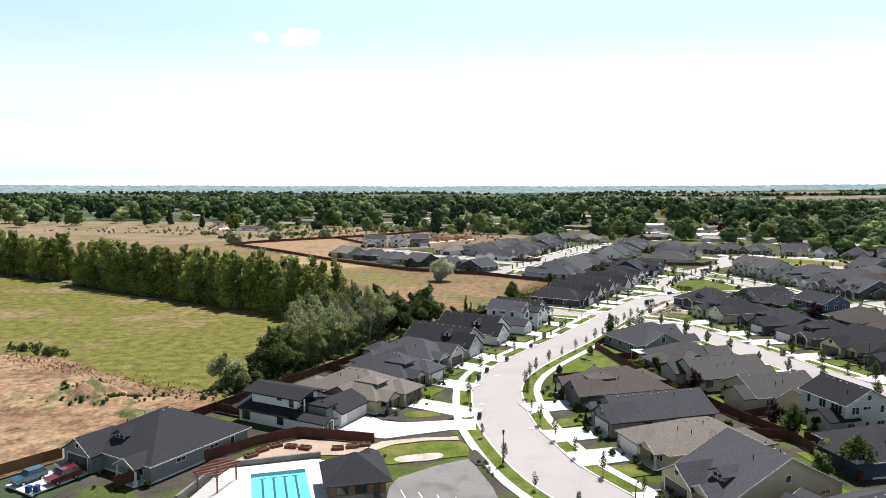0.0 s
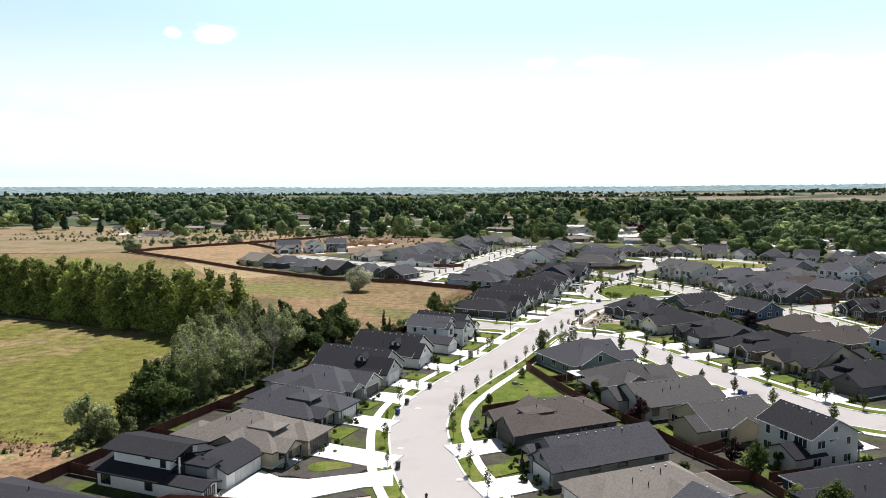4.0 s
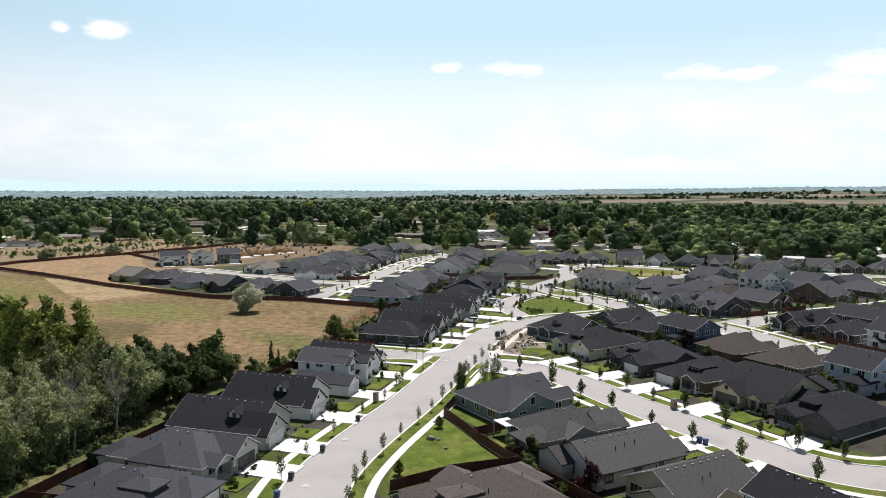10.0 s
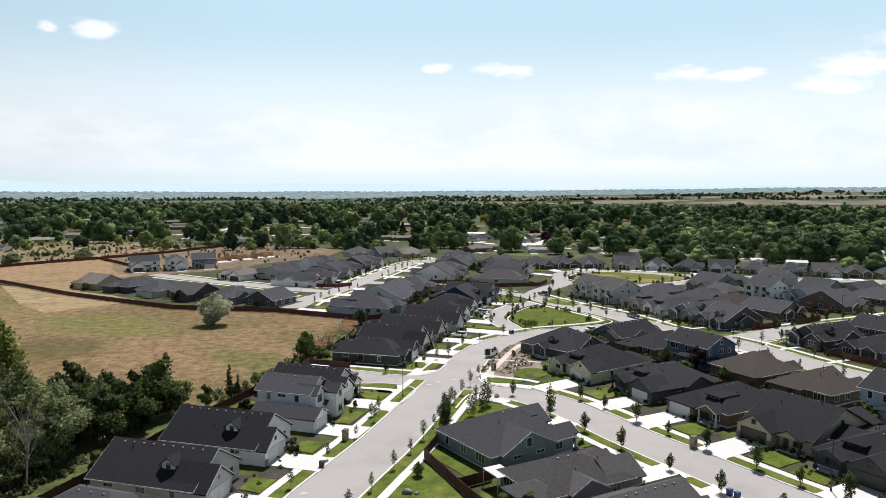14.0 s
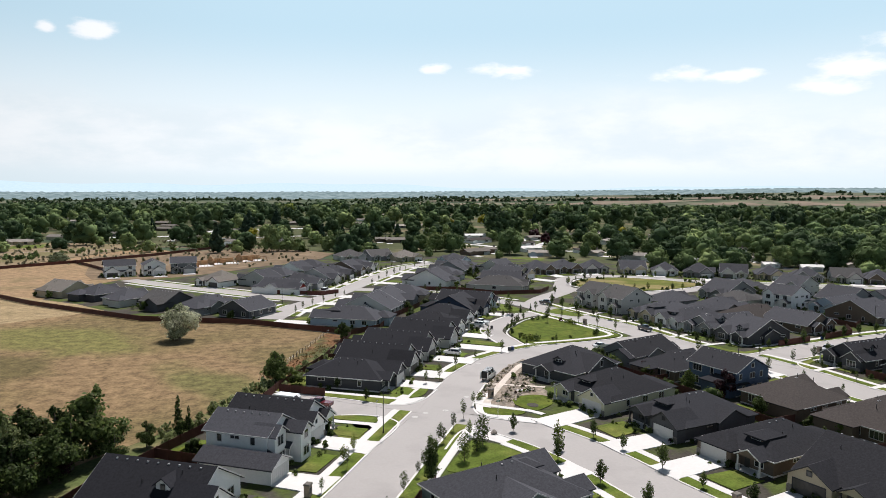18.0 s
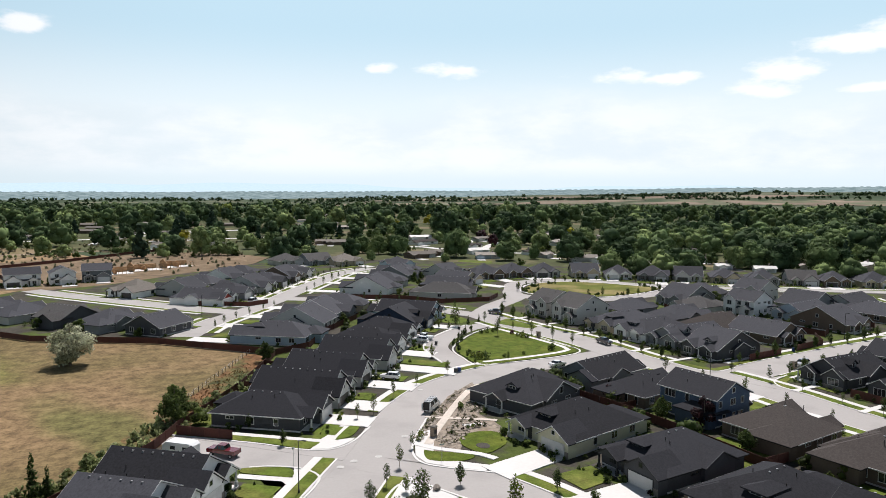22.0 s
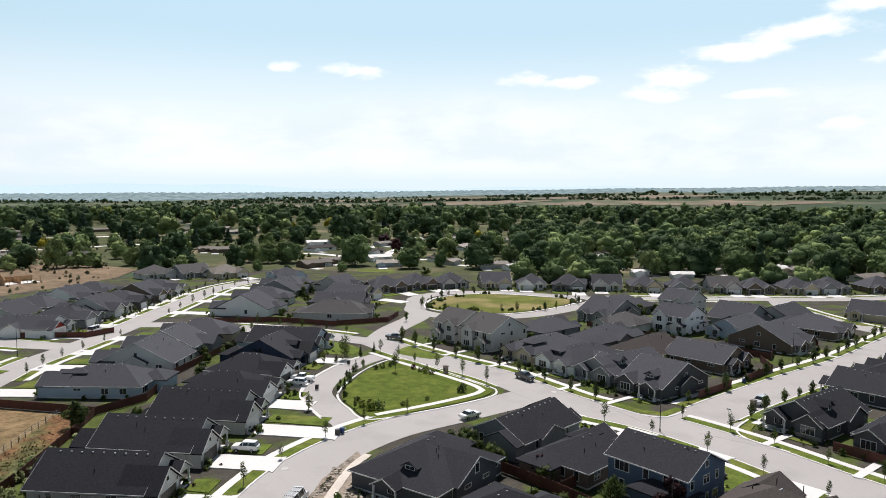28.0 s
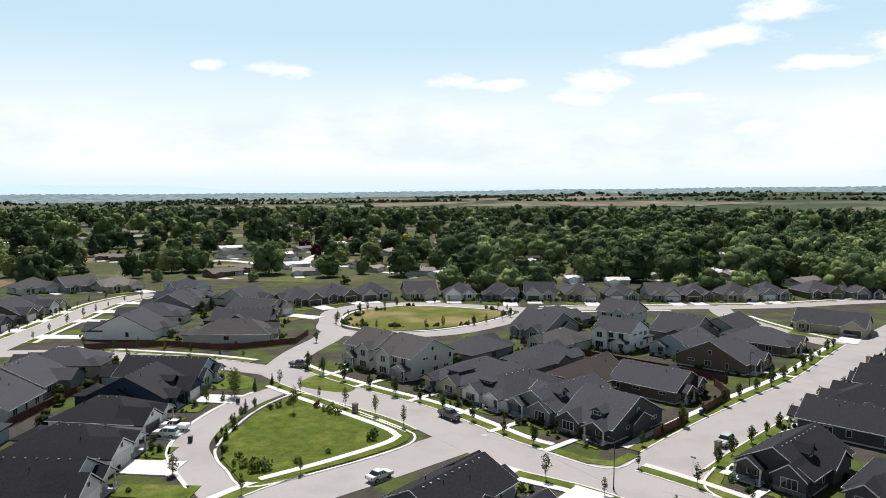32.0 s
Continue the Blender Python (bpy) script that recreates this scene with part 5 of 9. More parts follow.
# ---- the houses, street by street ----
# west side of the main street
house(-45.7, 110.5, 240, 18.7, 22, "hip", "grey", "charcoal", garage=-1, drive=9, vents=12, dormer=-2, porch=True, lawn=False, trim=TRIM, cross=False, rear=0)
def modern_house(x, y, rot):
    """White house of low blocks: upper storey under its own low roof, garage block, small arched-window wing."""
    root = new("house"); root.matrix_basis = pose(x, y, 0, 0, 0, rot)
    tagged(root, "modern white house of low blocks with charcoal roofs", "house", "houses of the neighbourhood")
    HOUSES.append((x, y, 11))
    body = Solid().box(-4.5, 8.6, -2.5, 9.0, 0, 2.7)
    gable_wall(body, -4.5, 8.6, -2.5, 9.0, 2.68, 0.22, "y")
    part("wall", body, WALL["white"], root)
    s = Solid(); gable_roof(s, -5.6, 9.3, -3.2, 9.8, 2.6, 0.22, "y")
    lower = part("roof", s, ROOF["charcoal"], root)
    up = Solid().box(-2.6, 3.2, -2.9, 7.6, 2.5, 5.55)
    gable_wall(up, -2.6, 3.2, -2.9, 7.6, 5.53, 0.25, "y")
    part("upper_wall", up, WALL["white"], root)
    s = Solid(); gable_roof(s, -3.9, 4.0, -4.6, 8.8, 5.4, 0.25, "y")
    part("upper_roof", s, ROOF["charcoal"], root)
    part("balcony_rail", Solid().box(-2.4, 2.6, -4.5, -4.4, 2.9, 3.9), TRIM_DARK, root)
    part("balcony_floor", Solid().box(-2.5, 2.7, -4.5, -2.9, 2.7, 2.95), TRIM_DARK, root)
    part("balcony_post", Solid().box(-2.5, -2.3, -4.5, -4.3, 2.9, 5.3), WALL["white"], root)
    g = Solid().box(0.8, 9.2, -10.0, -2.55, 0, 2.85)
    gable_wall(g, 0.8, 9.2, -10.0, -2.55, 2.83, 0.42, "x")
    part("garage_wall", g, WALL["white"], root)
    s = Solid(); gable_roof(s, 0.4, 9.7, -10.6, -1.9, 2.62, 0.42, "x")
    part("garage_roof", s, ROOF["charcoal"], root)
    put("garage_door", garage_mesh(4.9, TRIM, TRIM), root, facing(5.2, -10.02, 0.08, "f"))
    w = Solid().box(-4.7, -1.6, -10.2, -2.55, 0, 2.5)
    gable_wall(w, -4.7, -1.6, -10.2, -2.55, 2.48, 0.3, "y")
    part("front_wing", w, WALL["white"], root)
    s = Solid(); gable_roof(s, -5.2, -1.1, -10.8, -1.5, 2.4, 0.3, "y")
    part("wing_roof", s, ROOF["charcoal"], root)
    part("entry_tower", Solid().box(-1.4, 1.0, -8.4, -2.6, 0, 4.0), WALL["grey"], root, "grey stucco entry block")
    part("entry_roof", Solid().box(-1.8, 1.5, -9.0, -2.4, 4.0, 4.25, 0.05), ROOF["charcoal"], root)
    for wx in (-4.0, -3.15, -2.3):
        window(root, facing(wx, -10.2, 1.4, "f"), 0.4, 1.3, TRIM_DARK)
    window(root, facing(-2.6, 1.2, 4.6, "l"), 0.8, 0.4, TRIM_DARK)
    window(root, facing(-2.6, -1.6, 4.3, "l"), 0.8, 1.6, TRIM_DARK)
    window(root, facing(0.4, -2.9, 4.2, "f"), 3.2, 1.9, TRIM_DARK)
    window(root, facing(-4.5, -0.6, 1.3, "l"), 1.2, 1.2, TRIM_DARK)
    window(root, facing(-4.5, 7.4, 1.3, "l"), 1.6, 1.6, TRIM_DARK)


patch("driveway", [(-19.5, 120.2), (-19, 123), (-14.1, 129.6), (-11.0, 126.6), (-6.8, 125.6), (0.9, 126.9), (3.0, 127.3), (6.2, 128.0), (6.0, 121.9), (1.8, 121.9), (-5.5, 119.2), (-9.8, 117.4)], 0.14, CONCRETE, "wide pale concrete driveway sweeping to the street", thick=0.2)
patch("planting_bed", [(-12.5, 127.8), (-9.8, 127.3), (-6.3, 126.0), (1.2, 127.4), (1.6, 131.9), (-6.7, 133.0), (-9, 134.5)], 0.10, MULCH, "dark gravel planting bed between two driveways", smooth=1.0, category="planting bed")
patch("front_lawn", [(-7.0, 131.0), (-5.1, 132.2), (-1.3, 131.4), (-0.2, 129.8), (-4.9, 128.4), (-6.9, 129.2)], 0.13, LAWN, "small oval lawn in a gravel bed", smooth=0.8, category="lawn")
patch("planting_bed", [(-10.4, 116.3), (-5.5, 118.3), (1.2, 121.2), (2.6, 119.1), (-2.6, 118.2), (-10.1, 115.6)], 0.10, MULCH, "dark gravel strip along a driveway", category="planting bed")
patch("garden_path", [(-13.1, 113.2), (-10.2, 116.2), (-3.5, 118.0), (2.6, 118.7), (3.0, 117.0), (-2.5, 116.7), (-8.1, 114.8), (-10.9, 112.2)], 0.12, surface("tan_path_gravel", (0.46, 0.39, 0.31), 0.95, 0.2, 4.0, 0.4, 0.4), "curving tan gravel path", category="path")
modern_house(-27.5, 127.0, 63)
house(-16.1, 139.9, 330, 14.5, 21, "hip", "beige", "tan", garage=1, drive=10, wing_roof="hip", back=4, dormer=-1, lawn=False)
house(-10.5, 155.0, 328, 14.2, 19, "hip", "pale", "slate", garage=1, drive=9, back=4, wing_roof="hip", dormer=-1)
house(-6.0, 170.6, 328, 13.0, 20, "hip", "pale", "slate", garage=1, drive=9, back=4)
house(1.2, 184.2, 330, 13.2, 20.5, "gy", "pale", "black", garage=-1, dormer=-1, drive=8.5, porch=False, pitch=0.62)
house(9.6, 198.8, 330, 13.6, 20.5, "gy", "white", "black", garage=-1, dormer=-1, drive=8.5, porch=False, pitch=0.62)
tall = house(21.6, 215.4, 328, 9.4, 14.5, "gy", "white", "slate", storeys=2, garage=0, drive=0, porch=True, pitch=0.55, rear=0, lawn=False)
low = Solid().box(-9.6, -4.25, -8.6, 4.6, 0, 2.7)
gable_wall(low, -9.6, -4.25, -8.6, 4.6, 2.68, 0.5, "y")
part("garage_wall", low, WALL["white"], tall)
s2 = Solid(); gable_roof(s2, -10.1, -3.9, -9.1, 5.2, 2.55, 0.5, "y")
part("garage_roof", s2, ROOF["slate"], tall)
s2 = Solid(); barge(s2, -10.1, -3.9, -9.1, 2.55, 0.5)
part("bargeboard", s2, TRIM, tall)
put("garage_door", garage_mesh(4.9, TRIM, TRIM), tall, facing(-6.95, -8.62, 0.08, "f"), "panelled double garage door")
fg = Solid().box(0.2, 3.6, -8.4, -4.2, 0, 5.3)
gable_wall(fg, 0.2, 3.6, -8.4, -4.2, 5.28, 0.7, "y")
part("front_gable_wall", fg, WALL["white"], tall)
s2 = Solid(); gable_roof(s2, -0.2, 4.0, -8.9, -1.0, 5.1, 0.7, "y")
part("front_gable_roof", s2, ROOF["slate"], tall)
s2 = Solid(); barge(s2, -0.2, 4.0, -8.9, 5.1, 0.7)
part("bargeboard", s2, TRIM, tall)
window(tall, facing(1.9, -8.4, 4.4, "f"), 1.2, 1.3, TRIM)
window(tall, facing(1.9, -8.4, 1.6, "f"), 1.6, 1.4, TRIM)
tm = tall.matrix_basis
ta = lambda a, b: tuple((tm @ Vector((a, b, 0)))[:2])
patch("driveway", [ta(-9.8, -8.65), ta(-4.2, -8.65), ta(-4.0, -13.2), ta(-3.4, -17.4), ta(-10.6, -17.4), ta(-10, -13.2)], 0.14, CONCRETE, "pale concrete driveway to the garage", thick=0.2)
patch("back_lawn", [ta(-9, 5.6), ta(4, 7.6), ta(4, 14), ta(-9, 14)], 0.05, LAWN, "green back-garden lawn", category="lawn")
patch("front_lawn", [ta(-3.2, -9.2), ta(4.6, -9.2), ta(4.6, -12.8), ta(-3.0, -12.8)], 0.10, LAWN, "small bright green front lawn", category="lawn")
house(26.0, 227.2, 328, 13.0, 18.5, "gy", "white", "charcoal", garage=-1, drive=8.5, pitch=0.62)
house(44.2, 257.0, 330, 12.8, 21.0, "hip", "dark", "black", garage=1, drive=8.5, porch=True)
house(52.3, 270.0, 328, 12.8, 20.5, "gy", "pale", "black", garage=-1, drive=8.5, vents=9, pitch=0.62)
house(60.5, 284.2, 326, 12.8, 20.5, "gy", "pale", "black", garage=-1, drive=9, vents=9, pitch=0.62)
house(70.6, 297.6, 324, 13.2, 20.5, "gy", "pale", "black", garage=-1, drive=9, pitch=0.62)
house(77.4, 312.8, 322, 13.6, 20.5, "hip", "white", "black", garage=-1, drive=8, vents=9)
house(85.2, 327.4, 320, 13.6, 20.0, "hip", "white", "black", garage=-1, drive=8, vents=9)
house(93.4, 341.8, 322, 14.0, 20.0, "gx", "navy", "charcoal", garage=1, drive=8, dormer=1, pitch=0.5)
house(101.4, 355.2, 322, 14.0, 23.0, "gy", "sky", "black", garage=0, porch=True, lawn=False, pitch=0.52)
# between the main street and side street b
house(34.9, 142.8, 196, 14.0, 21.5, "hip", "dark", "taupe", garage=1, drive=8.5, vents=10)
house(37.8, 126.6, 196, 12.2, 22.0, "gy", "grey", "slate", garage=1, drive=8.5, vents=6)
house(40.2, 111.6, 196, 12.8, 20.0, "hip", "beige", "tan", garage=-1, drive=9, wing_roof="hip")
house(43.5, 96.0, 198, 12.5, 22.0, "gx", "beige", "slate", garage=-1, drive=9, dormer=1, pitch=0.5)
house(46.5, 81.0, 202, 12.5, 22.0, "gy", "beige", "slate", garage=-1, drive=9)
house(56.8, 187.6, 19, 16.5, 21.0, "hip", "sage", "slate", garage=1, drive=8.5, pitch=0.5, cross=-2, rear=0, dormer=1, extra=" and board-and-batten gables")
house(59.6, 168.2, 14, 12.4, 19.0, "hip", "grey", "grey", garage=-1, drive=9)
house(62.6, 153.8, 14, 12.8, 20.5, "gy", "pale", "grey", garage=1, drive=9.5)
house(68.0, 140.6, 14, 12.4, 18.0, "gy", "beige", "grey", garage=1, drive=9)
house(75.0, 126.4, 14, 11.5, 13.0, "gx", "pale", "black", storeys=2, garage=1, drive=8)
house(72.5, 109.5, 12, 13.0, 20.0, "hip", "navy", "charcoal", garage=1, drive=8)
# east side of side street b
house(95.8, 252.8, 208, 17.0, 21.0, "hip", "dark", "charcoal", garage=0, drive=0, porch=True, lawn=False, dormer=2, cross=2, trim=TRIM, front=False)
house(95.6, 231.2, 200, 16.6, 21.0, "hip", "cream", "charcoal", garage=1, drive=8.5, dormer=-1, vents=5, lawn=False)
house(102.6, 212.2, 192, 14.8, 21.0, "hip", "dark", "charcoal", garage=1, drive=8.5, lawn=True)
house(106.2, 194.6, 194, 14.2, 20.5, "hip", "brown", "charcoal", garage=-1, drive=8.5, wing_roof="hip")
house(110.6, 178.6, 196, 14.2, 20.5, "gx", "beige", "charcoal", garage=-1, drive=8.5)
house(112.4, 163.4, 197, 14.2, 20.5, "hip", "dark", "charcoal", garage=1, drive=8.5)
house(122.0, 262.6, 20, 12.6, 20.0, "gy", "grey", "charcoal", garage=1, drive=8)
house(122.8, 246.8, 18, 12.0, 17.0, "hip", "brown", "charcoal", garage=1, drive=8)
house(127.8, 233.4, 14, 14.2, 13.6, "gx", "blue", "charcoal", storeys=2, garage=1, drive=8)
house(131.6, 217.2, 14, 15.4, 17.2, "hip", "brown", "brown", garage=1, drive=8, vents=9)
house(135.4, 200.4, 14, 14.2, 16.5, "hip", "brown", "brown", garage=1, drive=8)
house(141.0, 184.4, 14, 11.8, 15.5, "gx", "sky", "charcoal", storeys=2, garage=1, drive=8)
house(143.5, 168.0, 14, 12.5, 17.0, "hip", "brown", "brown", garage=1, drive=8)
# east of the east street
house(175.6, 243.6, 190, 12.6, 20.0, "gy", "dark", "charcoal", garage=0, drive=0, dormer=1, cross=1, pitch=0.58, rear=0)
house(178.8, 228.2, 192, 12.6, 19.0, "hip", "dark", "charcoal", garage=0, drive=0)
house(181.5, 212.6, 192, 12.6, 19.0, "gx", "white", "charcoal", storeys=2, garage=0, drive=0)
house(184.5, 197.0, 192, 12.6, 19.0, "hip", "dark", "charcoal", garage=0, drive=0)
house(203.6, 249.4, 104, 13.5, 19.5, "gy", "dark", "charcoal", garage=0, drive=0)
house(221.0, 254.0, 104, 13.5, 18.0, "hip", "grey", "charcoal", garage=0, drive=0)
house(239.0, 258.0, 104, 13.5, 18.0, "gy", "navy", "charcoal", garage=0, drive=0)
house(257.0, 262.5, 104, 13.5, 18.0, "hip", "brown", "charcoal", garage=0, drive=0)
# middle block, front row
house(151.7, 346.4, 196, 11.7, 16.8, "gx", "pale", "grey", storeys=2, garage=0, drive=0)
house(155.3, 332.4, 194, 12.5, 18.0, "gx", "pale", "grey", storeys=2, garage=0, drive=0)
house(161.5, 315.8, 193, 12.9, 24.0, "hip", "beige", "slate", garage=0, drive=0, cross=-1, dormer=1)
house(163.3, 301.8, 192, 12.9, 23.4, "hip", "white", "slate", garage=0, drive=0, cross=1, dormer=-1)
house(166.5, 289.5, 190, 12.7, 23.4, "gy", "grey", "slate", garage=0, drive=0, cross=-1)
house(166.8, 275.8, 190, 12.6, 20.5, "gx", "dark", "slate", garage=0, drive=0, dormer=1, rear=0)
# middle block, middle and back rows
house(179.5, 338.3, 14, 13.2, 20.2, "hip", "grey", "slate", garage=1, drive=0, lawn=False, detail=1)
house(187.9, 319.7, 14, 13.9, 21.3, "hip", "grey", "slate", garage=1, drive=0, lawn=False, detail=1)
house(188.8, 301.7, 14, 15.0, 22.4, "hip", "brown", "brown", garage=1, drive=0, lawn=False, detail=1)
house(194.4, 287.0, 284, 14.3, 19.0, "gy", "brown", "slate", garage=0, drive=0, lawn=False)
house(215.2, 352.8, 194, 14.3, 22.4, "gx", "grey", "slate", garage=0, drive=0, detail=1, lawn=False)
house(205.4, 334.2, 194, 13.2, 17.9, "hip", "pale", "grey", garage=0, drive=0, detail=1, lawn=False)
house(221.8, 325.8, 196, 12.7, 15.1, "gx", "white", "slate", storeys=2, garage=0, drive=0, detail=1, lawn=False)
house(246.9, 349.2, 196, 12.7, 16.8, "gx", "pale", "slate", storeys=2, garage=0, drive=0, detail=1, lawn=False)
house(233.1, 311.8, 196, 13.8, 21.3, "gy", "sky", "slate", garage=0, drive=0, detail=1, lawn=False)
house(229.1, 295.1, 284, 15.4, 21.3, "gx", "brown", "slate", garage=0, drive=0)
house(257.3, 301.5, 284, 14.9, 21.3, "hip", "brown", "slate", garage=0, drive=0)
house(250.9, 325.7, 14, 14.3, 21.3, "gx", "grey", "slate", garage=0, drive=0, detail=1, lawn=False)
house(268.0, 321.7, 14, 14.3, 20.2, "gy", "pale", "slate", garage=0, drive=0, detail=1, lawn=False)
house(232.2, 365.0, 100, 14.3, 19.0, "hip", "grey", "slate", garage=0, drive=0, detail=1, lawn=False)
house(300.9, 306.3, 200, 22.0, 17.9, "gx", "beige", "slate", garage=1, drive=9, detail=1)
# row below the oval park's far side, backed by the woods
house(169.9, 453.1, 275, 15.7, 17.2, "hip", "brown", "slate", drive=8, detail=1, cross=-1, pitch=0.6)
house(186.4, 455.1, 275, 15.7, 17.2, "hip", "brown", "slate", drive=8, detail=1, cross=1, pitch=0.6)
house(203.2, 452.1, 262, 14.6, 17.2, "hip", "pale", "slate", garage=-1, drive=8, detail=1, cross=-1, pitch=0.6)
house(221.4, 442.1, 250, 14.6, 17.2, "gx", "beige", "slate", drive=8, detail=1, cross=1, pitch=0.6)
house(235.5, 431.9, 240, 14.0, 16.7, "hip", "white", "slate", garage=-1, drive=8, detail=1, cross=-1, pitch=0.6)
house(248.6, 420.9, 236, 15.7, 17.2, "hip", "grey", "slate", drive=8, detail=1, cross=1, pitch=0.6)
house(264.6, 413.4, 236, 14.0, 16.7, "gx", "pale", "slate", garage=-1, drive=8, detail=1, cross=-1, pitch=0.6)
house(278.1, 402.9, 236, 14.6, 17.2, "hip", "beige", "slate", drive=8, detail=1, cross=1, pitch=0.6)
house(292.6, 393.0, 238, 14.6, 17.2, "hip", "grey", "slate", garage=-1, drive=8, detail=1, cross=-1, pitch=0.6)
house(307.1, 383.9, 238, 14.0, 16.7, "gx", "pale", "grey", drive=8, detail=1, cross=1, pitch=0.6)
house(320.0, 376.4, 240, 14.0, 16.7, "hip", "brown", "slate", garage=-1, drive=8, detail=1, cross=-1, pitch=0.6)
house(335.1, 367.5, 240, 15.1, 17.2, "hip", "beige", "slate", drive=8, detail=1, cross=1, pitch=0.6)
house(350.5, 362.0, 242, 14.6, 17.2, "hip", "grey", "slate", garage=-1, drive=8, detail=1, cross=-1, pitch=0.6)
house(372.5, 353.0, 244, 16.2, 17.2, "hip", "brown", "slate", drive=8, detail=1, cross=1, pitch=0.6)
house(388.5, 343.0, 244, 15.1, 17.2, "hip", "grey", "slate", garage=-1, drive=8, detail=1, cross=-1, pitch=0.6)
# north-west block between park lane and the meadow
house(51.9, 331.1, 152, 13.8, 23.7, "hip", "sky", "slate", garage=1, drive=8, vents=8)
house(61.7, 350.5, 150, 14.2, 22.0, "gx", "pale", "slate", garage=1, drive=8)
house(69.0, 365.9, 150, 13.8, 20.9, "gx", "grey", "slate", garage=1, drive=8)
house(79.8, 381.5, 150, 13.8, 20.9, "hip", "beige", "slate", garage=1, drive=8)
house(101.4, 420.9, 146, 15.4, 23.1, "gx", "white", "slate", garage=1, drive=8, detail=1)
house(112.8, 445.4, 146, 14.3, 22.0, "hip", "pale", "slate", garage=1, drive=8, detail=1)
house(122.8, 461.5, 146, 13.8, 20.9, "gx", "grey", "slate", garage=1, drive=8, detail=1)
house(130.7, 481.5, 146, 13.8, 19.8, "hip", "grey", "slate", garage=1, drive=8, detail=1)
house(129.5, 397.1, 330, 14.8, 26.4, "hip", "pale", "grey", garage=0, drive=0, detail=1, lawn=False)
house(138.6, 418.5, 330, 13.8, 22.0, "gy", "brown", "slate", garage=0, drive=0, detail=1)
house(149.5, 437.9, 300, 13.8, 22.0, "gy", "beige", "slate", garage=1, drive=8, detail=1)
house(151.6, 462.8, 300, 13.8, 19.8, "gx", "pale", "slate", garage=1, drive=8, detail=1)
# far side of the north-west street
house(33.8, 410.5, 328, 14.0, 20.9, "gy", "white", "slate", garage=-1, drive=8, detail=1, gable="red", extra=" and a red gable")
house(42.7, 425.5, 328, 14.0, 20.9, "hip", "grey", "slate", garage=-1, drive=8, detail=1)
house(52.2, 441.0, 328, 14.0, 20.9, "gx", "pale", "slate", garage=-1, drive=8, detail=1)
house(61.2, 457.5, 328, 14.0, 20.9, "hip", "dark", "slate", garage=-1, drive=8, detail=1)
house(69.2, 473.5, 328, 14.0, 20.9, "gx", "brown", "slate", garage=-1, drive=8, detail=1)
house(77.2, 489.5, 328, 14.0, 20.9, "hip", "pale", "slate", garage=-1, drive=8, detail=1)
house(80.0, 548.8, 290, 17.0, 18.6, "hip", "pale", "grey", drive=9, detail=1, vents=3)
house(97.2, 545.0, 290, 17.0, 18.6, "gx", "grey", "grey", drive=9, detail=1)
house(113.6, 536.8, 290, 17.0, 18.6, "hip", "beige", "tan", drive=9, detail=1)
house(139.9, 512.8, 280, 14.8, 17.6, "hip", "sky", "slate", drive=6, detail=1)
house(22.8, 440.5, 148, 14.0, 19.8, "gx", "pale", "slate", garage=1, drive=6, detail=1)
house(30.8, 458.5, 148, 14.0, 19.8, "hip", "grey", "slate", garage=1, drive=6, detail=1)
house(40.8, 475.5, 148, 14.0, 19.8, "gx", "white", "slate", garage=1, drive=6, detail=1)
house(49.8, 493.5, 148, 14.0, 19.8, "hip", "brown", "slate", garage=1, drive=6, detail=1)
house(4.6, 441.6, 228, 17.0, 18.7, "hip", "white", "tan", garage=1, drive=6, detail=1)
house(-47.5, 490.0, 285, 15.5, 14.0, "gx", "white", "slate", storeys=2, garage=-1, drive=6, detail=1)
house(-31.0, 491.0, 285, 11.5, 14.0, "gy", "white", "slate", storeys=2, garage=1, drive=6, detail=1)
house(-17.0, 499.0, 275, 13.8, 14.4, "gx", "grey", "slate", storeys=2, garage=1, drive=6, detail=1)
# row that backs onto the meadow
house(19.0, 357.0, 50, 14.5, 17.0, "gy", "dark", "slate", garage=1, drive=7, back=0)
house(4.0, 369.0, 46, 14.5, 17.0, "hip", "grey", "slate", garage=1, drive=7)
house(-11.0, 381.5, 46, 14.5, 17.0, "gx", "dark", "grey", garage=1, drive=7, detail=1)
house(-26.5, 394.0, 46, 14.0, 17.0, "hip", "pale", "slate", garage=1, drive=7, detail=1)
house(-40.0, 410.0, 46, 14.0, 17.0, "hip", "dark", "slate", garage=1, drive=7, detail=1)
house(-56.0, 424.0, 46, 16.0, 17.0, "gx", "beige", "tan", garage=1, drive=7, detail=1)
# ---- trees ----
random.seed(5)


